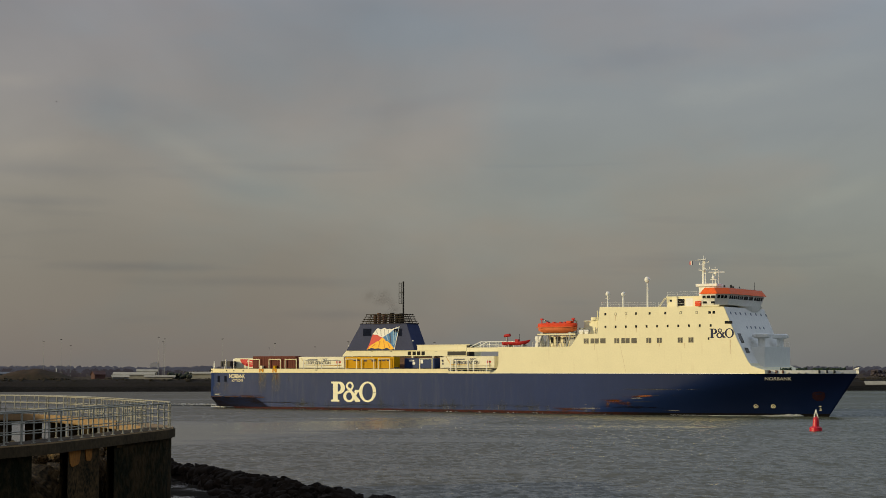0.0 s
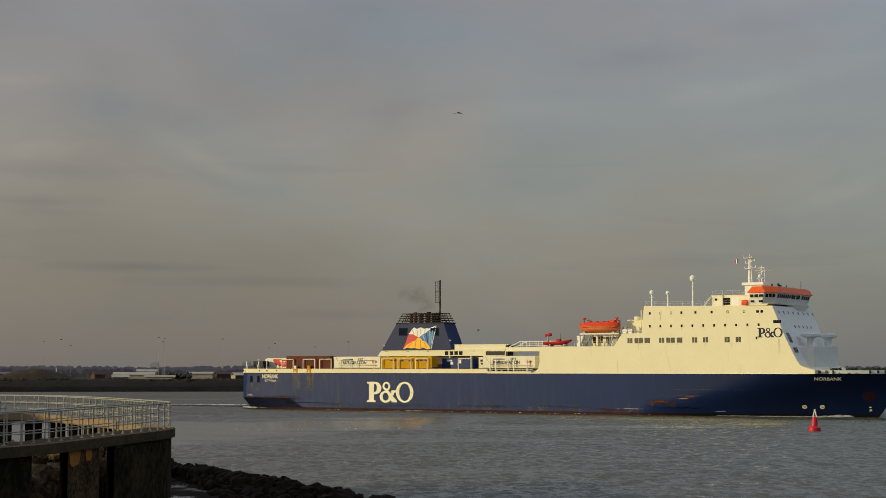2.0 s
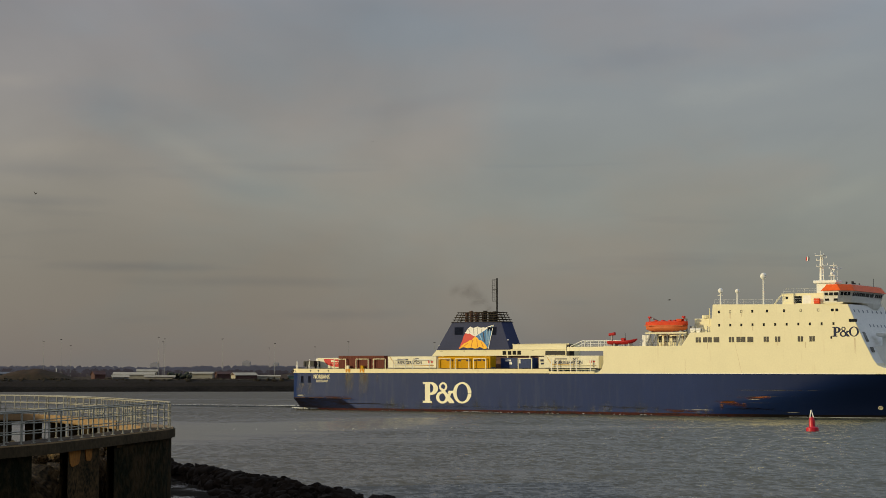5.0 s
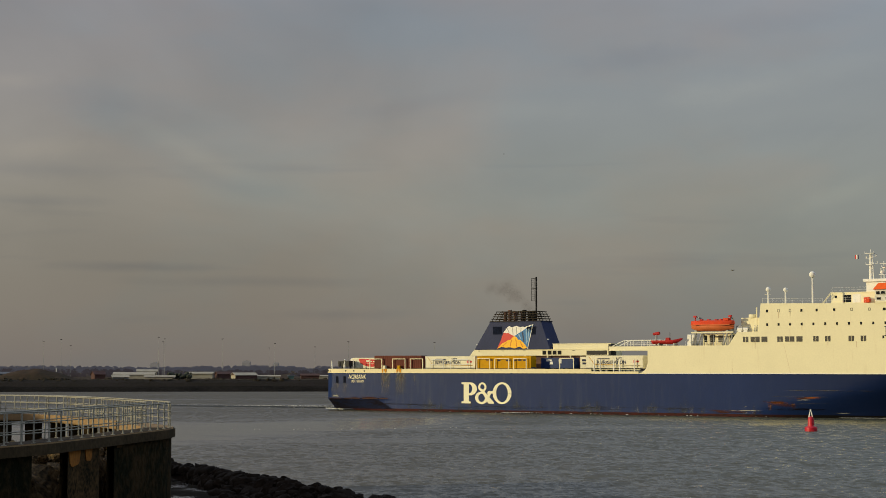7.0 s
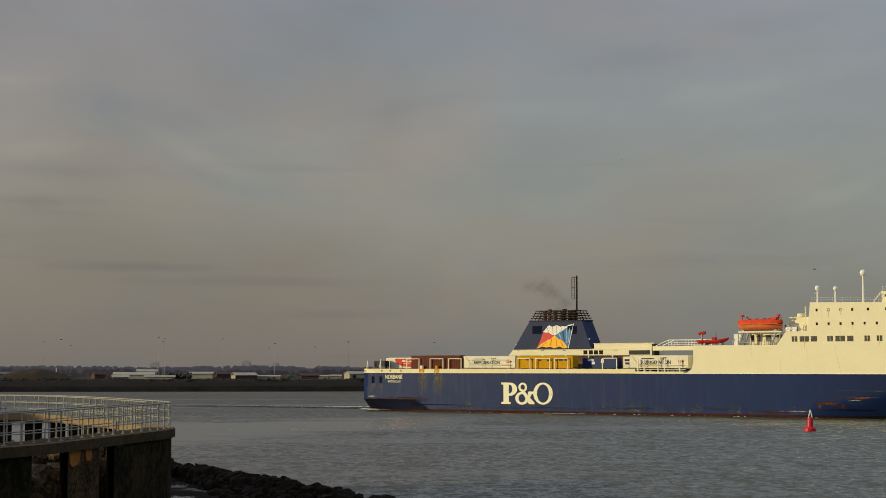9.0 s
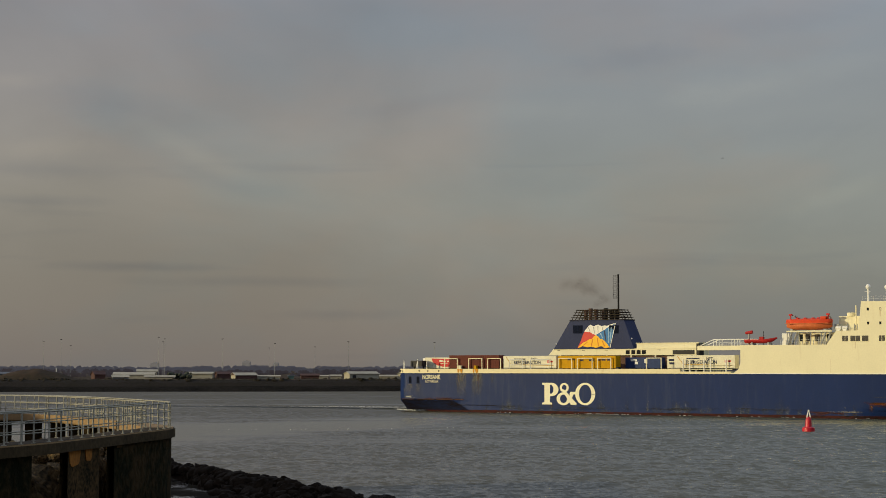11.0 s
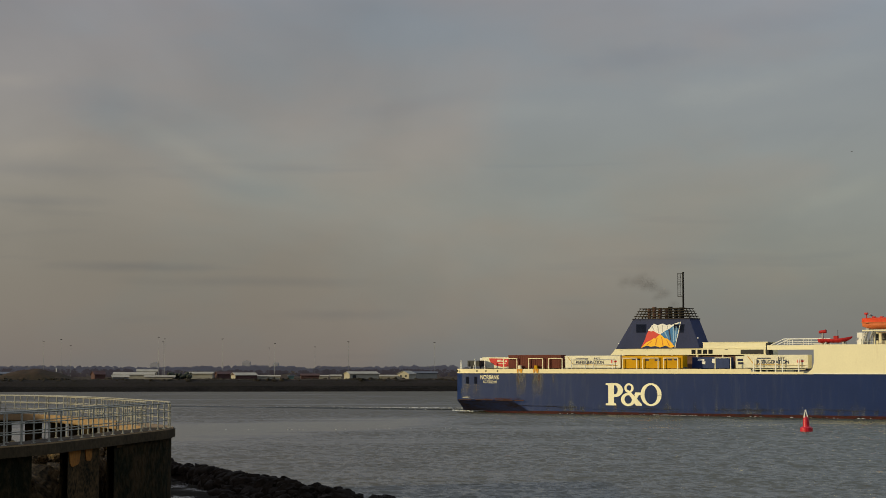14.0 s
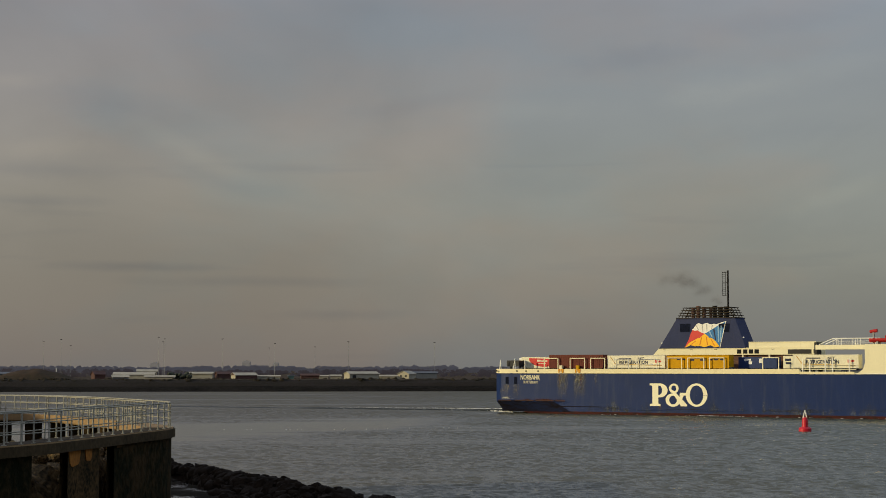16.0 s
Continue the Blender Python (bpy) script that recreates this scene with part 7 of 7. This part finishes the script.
def build_trailers():
    a = trailer(4.2, 13.4, -6.4, TRAILER_WHITE, "white refrigerated trailer with a red oval mark", 12.15)
    arc = oval(-0.9, 3.3, 3.9, 1.85, 26, 176, 364)
    part("marking", plate(B(), arc, -1.25, 0.02), RED, a)
    bars(a, [(-2.2, 2.85, 0.9, 0.45), (-1.2, 2.75, 0.7, 0.3), (-0.3, 2.75, 0.6, 0.3), (-1.4, 2.2, 2.0, 0.1)], TRAILER_WHITE)
    part("fridge_unit", box(B(), -7.6, -6.7, -1.0, 1.0, 1.4, 3.5, 0.12), WHITE, a)
    b = trailer(14.05, 13.4, -10.9, BROWN, "red-brown box trailer on the deck", 12.6)
    for i in range(24):
        x = -6.4 + 12.8 * i / 23
        part("rib", box(B(), x - 0.05, x + 0.05, -1.29, -1.25, 1.2, 3.95), BROWN, b)
    for u0 in (28.65, 71.35):
        c = trailer(u0, 13.7, -10.9, TRAILER_WHITE, "white refrigerated trailer lettered on its side", 12.4)
        part("lettering", on_side(lettering("REFRIGERATION", 0.95, 0.01, 0.025), -0.6, 2.4, -1.26, 1.0), NAVY, c)
        bars(c, [(-2.6, 3.2, 3.0, 0.22)], NAVY)
        part("lettering", on_side(lettering("NET", 0.8, 0.01, 0.02), 1.2, 3.15, -1.26, 1.0), NAVY, c)
        bars(c, [(4.9, 2.6, 0.5, 0.6), (5.7, 2.6, 0.6, 0.35)], RED)
        part("ridge", box(B(), -6.8, 6.8, -1.28, -1.24, 1.15, 1.3), GREY, c)
        bm = B()
        for x0, z0, x1, z1 in ((-6.2, 3.7, -4.9, 2.0), (-4.9, 2.0, 6.2, 1.75)):
            rod(bm, (x0, -1.27, z0), (x1, -1.27, z1), 0.06, 6)
        part("stripe", bm, YELLOW, c)
    d = trailer(42.95, 14.2, -10.9, YELLOW, "yellow box trailer under the deck house", 12.35)
    bars(d, [(-4.4, 3.0, 0.8, 0.22), (-3.3, 3.0, 0.9, 0.22), (-1.2, 2.9, 0.8, 0.36), (1.2, 2.9, 1.2, 0.36), (3.0, 2.95, 0.9, 0.3), (4.2, 2.95, 1.0, 0.3), (5.5, 2.95, 0.8, 0.3)], NAVY)
    e = trailer(57.8, 8.4, -7.0 - 0.3, BLUE_BOX, "blue box trailer with white markings", 12.0)
    bars(e, [(-2.2, 2.9, 1.5, 0.4), (-1.6, 2.3, 0.8, 0.6), (0.7, 2.7, 0.7, 0.9)], WHITE)
    f = trailer(67.4, 13.4, -6.4, TRAILER_WHITE, "white trailer parked inboard with dark lettering", 12.2)
    bars(f, [(-5.7, 2.9, 1.3, 0.5), (-5.6, 2.2, 1.2, 0.45)], NAVY)
    # a car between the trailers
    car = rides(thing("car", "dark compact car parked between the trailers", "car"), pose(56.9, -10.0, 8.5))
    bm = B()
    prism(bm, [(-1.9, 0.35), (1.9, 0.35), (1.9, 0.75), (1.1, 0.9), (0.5, 1.4), (-1.1, 1.45), (-1.7, 0.95), (-1.9, 0.85)], -0.8, 0.8)
    part("body", bm, DARK, car)
    for x in (-1.2, 1.2):
        for s in (-1, 1):
            part("wheel", rod(B(), (x, s * 0.6, 0.32), (x, s * 0.82, 0.32), 0.32, 14), RUBBER, car)


build_ship()
build_boats()
build_trailers()

# ---- foam, smoke, buoy, birds ----


def build_foam():
    """Broken white water: behind the stern and along the bow, in small flat lumps."""
    rng = random.Random(21)

    def lumps(name, label, spots):
        verts, faces = [], []
        for x, y, rx, ry, h, *lift in spots:
            z0 = WATER_Z + 0.08 + (lift[0] if lift else 0.0)
            k = len(verts)
            for j, (q, z) in enumerate(((1, -0.02), (0.6, 0.7))):
                for i in range(7):
                    a = 2 * math.pi * i / 7
                    w = rng.uniform(0.65, 1.25)
                    verts.append((x + rx * q * w * math.cos(a), y + ry * q * w * math.sin(a), z0 + z * h))
            verts.append((x, y, z0 + h))
            for i in range(7):
                j = (i + 1) % 7
                faces.append((k + i, k + j, k + 7 + j, k + 7 + i))
                faces.append((k + 7 + i, k + 7 + j, k + 14))
        me = bpy.data.meshes.new(name)
        me.from_pydata(verts, [], faces)
        me.materials.append(FOAM)
        return tagged(rides(new(name, me)), label, "foam", kind="stuff")

    spots = []
    for i in range(260):
        d = rng.random() ** 2.0 * 130
        spread = 0.5 + d * 0.018
        spots.append((0.5 - d, 3.0 - d * 0.11 + rng.gauss(0, spread), rng.uniform(0.06, 0.4) * max(0.4, 1 - d / 130), rng.uniform(0.05, 0.2), rng.uniform(0.02, 0.12) * max(0.15, 1 - d / 70)))
    for i in range(45):
        d = rng.random() ** 2 * 9
        spots.append((3.5 - d, -9.5 + d * 0.6 + rng.gauss(0, 0.6), rng.uniform(0.1, 0.5), rng.uniform(0.08, 0.3), rng.uniform(0.06, 0.35)))
    for i in range(400):
        d = rng.random() ** 1.8 * 85
        spots.append((1.0 - d, 2.9 - d * 0.11 + rng.gauss(0, 0.25), rng.uniform(0.2, 0.8) * max(0.15, 1 - d / 70), rng.uniform(0.08, 0.25) * max(0.3, 1 - d / 80), rng.uniform(0.05, 0.18) * max(0.2, 1 - d / 70), 0.42 * math.exp(-d / 200)))
    # the last low wave of the wake: a steep near face, weaker reflection coloured in dark
    bm = B()
    rows = []
    for i in range(150):
        d = 150 * (i / 149) ** 1.4
        c = 3.0 - d * 0.11
        h = (0.55 * math.exp(-d / 200)) * (0.75 + 0.6 * noise.noise((d * 0.08, 3, 0)))
        w = 1.6 + d * 0.012
        rows.append([bm.verts.new((1.5 - d, c + o * w, WATER_Z - 0.06 + z * h)) for o, z in ((-0.5, -0.2), (-0.32, 0.4), (-0.12, 0.92), (0.2, 1.0), (1.2, 0.5), (2.4, -0.1))])
    for p, q in zip(rows, rows[1:]):
        for k in range(5):
            bm.faces.new((p[k], q[k], q[k + 1], p[k + 1]))
    tagged(rides(part("wake_ridge", bm, WAKE_WATER, None, smooth=True)), "low wave of the wake, its weak reflection put into dark colour", "wake", kind="stuff")
    lumps("wake", "thin line of white wake foam behind the ship", spots)
    # the curl of the bow wave: a low rolling crest that thins out aft
    bm = B()
    rows = []
    for i in range(180):
        u = 155.5 - 18.0 * i / 179
        d = 155.5 - u
        crest_h = 1.05 * min(1.0, d / 1.6) * math.exp(-d / 4.8) + 0.10 * math.exp(-((d - 15) / 5) ** 2)
        crest_h *= 0.8 + 0.55 * noise.noise((u * 0.55, 2, 0)) + 0.3 * noise.noise((u * 1.9, 0, 5))
        reach = 0.5 + 1.5 * min(1.0, d / 4) + 0.5 * noise.noise((u * 0.8, 9, 0))
        hb = half_breadth(u, 0.2)
        row = []
        for k in range(7):
            f = k / 6
            z = WATER_Z + 0.02 + (crest_h + 0.1 * math.exp(-d / 9)) * math.sin(math.pi * min(1, 0.25 + 0.78 * f)) + 0.07 * noise.noise((u * 2.5, f * 3, 1)) - 0.06
            row.append(bm.verts.new((u, -hb - 0.05 - reach * f, z)))
        rows.append(row)
    for p, q in zip(rows, rows[1:]):
        for k in range(6):
            bm.faces.new((p[k], q[k], q[k + 1], p[k + 1]))
    curl = part("bow_wave", bm, FOAM, None, smooth=True)
    tagged(rides(curl), "low white curl of water along the bow", "bow wave", kind="stuff")
    spots = []
    for i in range(260):
        u = 155 - rng.random() ** 1.2 * 26
        k = max(0.0, 1 - (155 - u) / 16)
        out = abs(rng.gauss(0, 0.5 + 0.9 * k)) + 0.1
        spots.append((u, -half_breadth(u, 0.2) - out, rng.uniform(0.3, 0.9), rng.uniform(0.15, 0.4), rng.uniform(0.02, 0.08)))
    for i in range(26):
        u = rng.uniform(25, 140)
        spots.append((u, SIDE - 0.1 - abs(rng.gauss(0, 0.5)) if u < 112 else -half_breadth(u, 0.1) - 0.2, rng.uniform(0.1, 0.5), 0.12, rng.uniform(0.02, 0.1)))
    for i in range(60):
        u = 55 + rng.gauss(0, 3.0)
        spots.append((u, SIDE - 0.15 - abs(rng.gauss(0, 0.3)), rng.uniform(0.1, 0.3), 0.12, rng.uniform(0.03, 0.14)))
    lumps("side_foam", "flecks of white foam along the waterline", spots)


def build_flecks():
    """A loose line of foam flecks left on the river by an older wave."""
    rng = random.Random(33)
    bm = B()
    for i in range(24):
        f = rng.random()
        x, y = -36 + 42 * f, 279 + 2.0 * f + 9 * f ** 3 + rng.gauss(0, 0.9)
        r = rng.uniform(0.03, 0.09)
        bmesh.ops.create_icosphere(bm, subdivisions=1, radius=1.0, matrix=Matrix.LocRotScale((x, y, WATER_Z + 0.08), None, (r * 1.6, r, rng.uniform(0.03, 0.08))))
    return tagged(part("foam_flecks", bm, FOAM), "loose line of white foam flecks on the river", "foam", kind="stuff")


def build_smoke():
    """Thin dark smoke in separate drifting puffs, soft towards their rims."""
    puffs = []
    for i in range(13):
        bm = B()
        bmesh.ops.create_icosphere(bm, subdivisions=4, radius=1.0)
        for v in bm.verts:
            d = v.co.normalized()
            v.co = d * (1 + 0.12 * noise.noise(d * 2.2 + Vector((i * 9, 0, 0))))
            v.co.y *= 0.3
        bmesh.ops.delete(bm, geom=[v for v in bm.verts if v.co.y > 0.02], context="VERTS")
        s = 1.35 + 0.12 * i
        ob = part("smoke_puff", bm, SMOKE, smooth=True)
        ob.scale = (s * 1.2, s, s * 0.85)
        tagged(ob, "thin dark puff of funnel smoke", "smoke", "funnel smoke", "stuff")
        puffs.append(ob)
    return puffs


def build_buoy():
    b = thing("buoy", "red conical channel buoy with a lattice top", "buoy", m=pose(59.9, 274.0, WATER_Z))
    bm = B()
    rod(bm, (0, 0, -0.5), (0, 0, 0.55), 1.0, 24)
    rod(bm, (0, 0, 0.55), (0, 0, 0.75), 1.0, 24, 0.75)
    part("float", bm, BUOY_RED, b)
    bm = B()
    rod(bm, (0, 0, 0.7), (0, 0, 1.9), 0.52, 20, 0.46)
    rod(bm, (0, 0, 1.9), (0, 0, 2.35), 0.46, 20, 0.3)
    box(bm, -0.1, 0.1, -0.56, 0.56, 0.7, 1.8, 0.03)
    part("tower", bm, BUOY_RED, b)
    for k in range(4):
        a = math.pi / 4 + k * math.pi / 2
        part("top_leg", rod(B(), (0.42 * math.cos(a), 0.42 * math.sin(a), 2.2), (0.1 * math.cos(a), 0.1 * math.sin(a), 3.2), 0.05, 6), WHITE, b)
    lamp = B()
    rod(lamp, (0, 0, 3.1), (0, 0, 3.45), 0.13, 10)
    part("lantern", lamp, WHITE, b)
    return b


def build_bird(name, label, span, plumage=FEATHER):
    """A gull: body, tail and two wings that beat."""
    b = thing(name, label, "bird", "birds")
    k = span / 1.2
    bm = B()
    ball(bm, (0, 0, 0), 0.1 * k, 10, 7)
    bm.transform(Matrix.Diagonal((2.4, 1, 0.9, 1)))
    ball(bm, (0.27 * k, 0, 0.03 * k), 0.06 * k, 8, 6)
    rod(bm, (0.31 * k, 0, 0.02 * k), (0.4 * k, 0, 0.01 * k), 0.02 * k, 6, 0.005)
    part("body", bm, plumage, b, smooth=True)
    bm = B()
    slab(bm, [(-0.2 * k, -0.05 * k), (-0.2 * k, 0.05 * k), (-0.38 * k, 0.09 * k), (-0.38 * k, -0.09 * k)], -0.01, 0.01)
    part("tail", bm, plumage, b)
    wings = []
    for s in (-1, 1):
        bm = B()
        slab(bm, [(0.1 * k, 0), (0.14 * k, s * 0.28 * k), (0.0, s * 0.62 * k), (-0.1 * k, s * 0.3 * k), (-0.12 * k, 0)], -0.008, 0.012)
        w = part("wing", bm, plumage, b)
        wings.append((w, s))
    return b, wings


build_foam()
flecks = build_flecks()
smoke = build_smoke()
buoy = build_buoy()
gull, gull_wings = build_bird("gull", "dark gull flying low across the sky", 0.72)
far_gull, far_wings = build_bird("gull", "grey gull gliding past the ship's masts", 1.6, PALE_FEATHER)
late_gull, late_wings = build_bird("gull", "pale gull passing high over the river", 1.1)


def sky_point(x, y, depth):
    """The place at that depth behind the picture point (x, y) of the camera."""
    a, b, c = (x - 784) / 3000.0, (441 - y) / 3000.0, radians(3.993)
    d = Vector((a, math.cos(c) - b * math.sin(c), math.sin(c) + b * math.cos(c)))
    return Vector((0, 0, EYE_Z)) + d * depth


def flight(bird, wings, track, beat, swing):
    """Keys a bird along a track of (t, x, y, depth), nose forward, and its wing beats."""
    pts = [(t, sky_point(x, y, d)) for t, x, y, d in track]
    rows = []
    for i, (t, p) in enumerate(pts):
        q0, q1 = pts[max(0, i - 1)][1], pts[min(len(pts) - 1, i + 1)][1]
        v = q1 - q0
        rows.append((t, Matrix.Translation(p) @ pose(0, 0, 0, 0, 0, math.degrees(math.atan2(v.y, v.x)))))
    walk(bird, rows)
    n = int(16 / beat)
    for w, s in wings:
        walk(w, [(16 * i / n, pose(0, 0, 0, s * (15 + (swing if i % 2 else -swing)), 0, 0)) for i in range(n + 1)])


def motions():
    times = [0, 2, 4, 6, 8, 10, 12, 14, 16]
    for ob, m in RIDERS:
        walk(ob, [(t, ship_pose(t) @ m) for t in times])
    # the radar turns once in 2.1 seconds
    for ob in TURNING:
        walk(ob, [(k * 0.2, pose(135.2, 0, 30.45, 0, 0, 22 - 360 * k * 0.2 / 2.1)) for k in range(81)])
    # the tide carries the ripples slowly past
    walk(water, [(0, pose(0, 0, 0)), (16, pose(-4.0, -5.0, 0))])
    walk(flecks, [(0, pose(1.5, 2.0, 0)), (16, pose(-0.5, -0.5, 0))])
    walk(buoy, [(t, pose(59.9 - 1.87 * t / 16, 274.0 - 0.8 * t / 16, WATER_Z + 0.05 * math.sin(t * 1.1), 2.5 * math.sin(t * 0.9), 2 * math.sin(t * 0.7 + 1), 0)) for t in range(17)])
    # smoke drifts aft and up from the uptakes
    for i, ob in enumerate(smoke):
        rows = []
        for t in times:
            age = t * 0.45 + i * 1.25 - 7.0
            d = max(0.0, age)
            sway = 0.5 * math.sin(i * 2.4) * min(1.0, d / 4)
            rows.append((t, ship_pose(t) @ pose((51.3 if i % 3 else 48.2) - 0.7 * d, 0.2, 22.0 + max(-3.5, min(age, 0.0)) + sway + 8.2 * (1 - math.exp(-d / 6.5)), 0, 12 * math.sin(i), 4 * math.sin(i * 2 + 0.2 * t))))
        walk(ob, rows)
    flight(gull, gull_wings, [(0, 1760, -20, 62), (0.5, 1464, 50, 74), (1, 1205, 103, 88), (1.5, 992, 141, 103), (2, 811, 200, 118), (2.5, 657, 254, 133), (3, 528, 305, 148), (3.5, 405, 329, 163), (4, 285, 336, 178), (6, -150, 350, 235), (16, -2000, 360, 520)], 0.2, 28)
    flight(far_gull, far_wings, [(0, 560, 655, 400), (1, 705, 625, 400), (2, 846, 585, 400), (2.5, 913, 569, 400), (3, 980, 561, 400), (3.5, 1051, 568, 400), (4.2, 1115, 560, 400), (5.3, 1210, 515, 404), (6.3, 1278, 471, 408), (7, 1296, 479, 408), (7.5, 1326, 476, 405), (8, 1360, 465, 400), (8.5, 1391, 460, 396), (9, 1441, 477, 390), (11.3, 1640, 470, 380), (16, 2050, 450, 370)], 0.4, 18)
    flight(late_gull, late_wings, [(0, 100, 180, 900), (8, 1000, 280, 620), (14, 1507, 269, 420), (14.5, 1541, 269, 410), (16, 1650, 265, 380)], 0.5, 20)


motions()
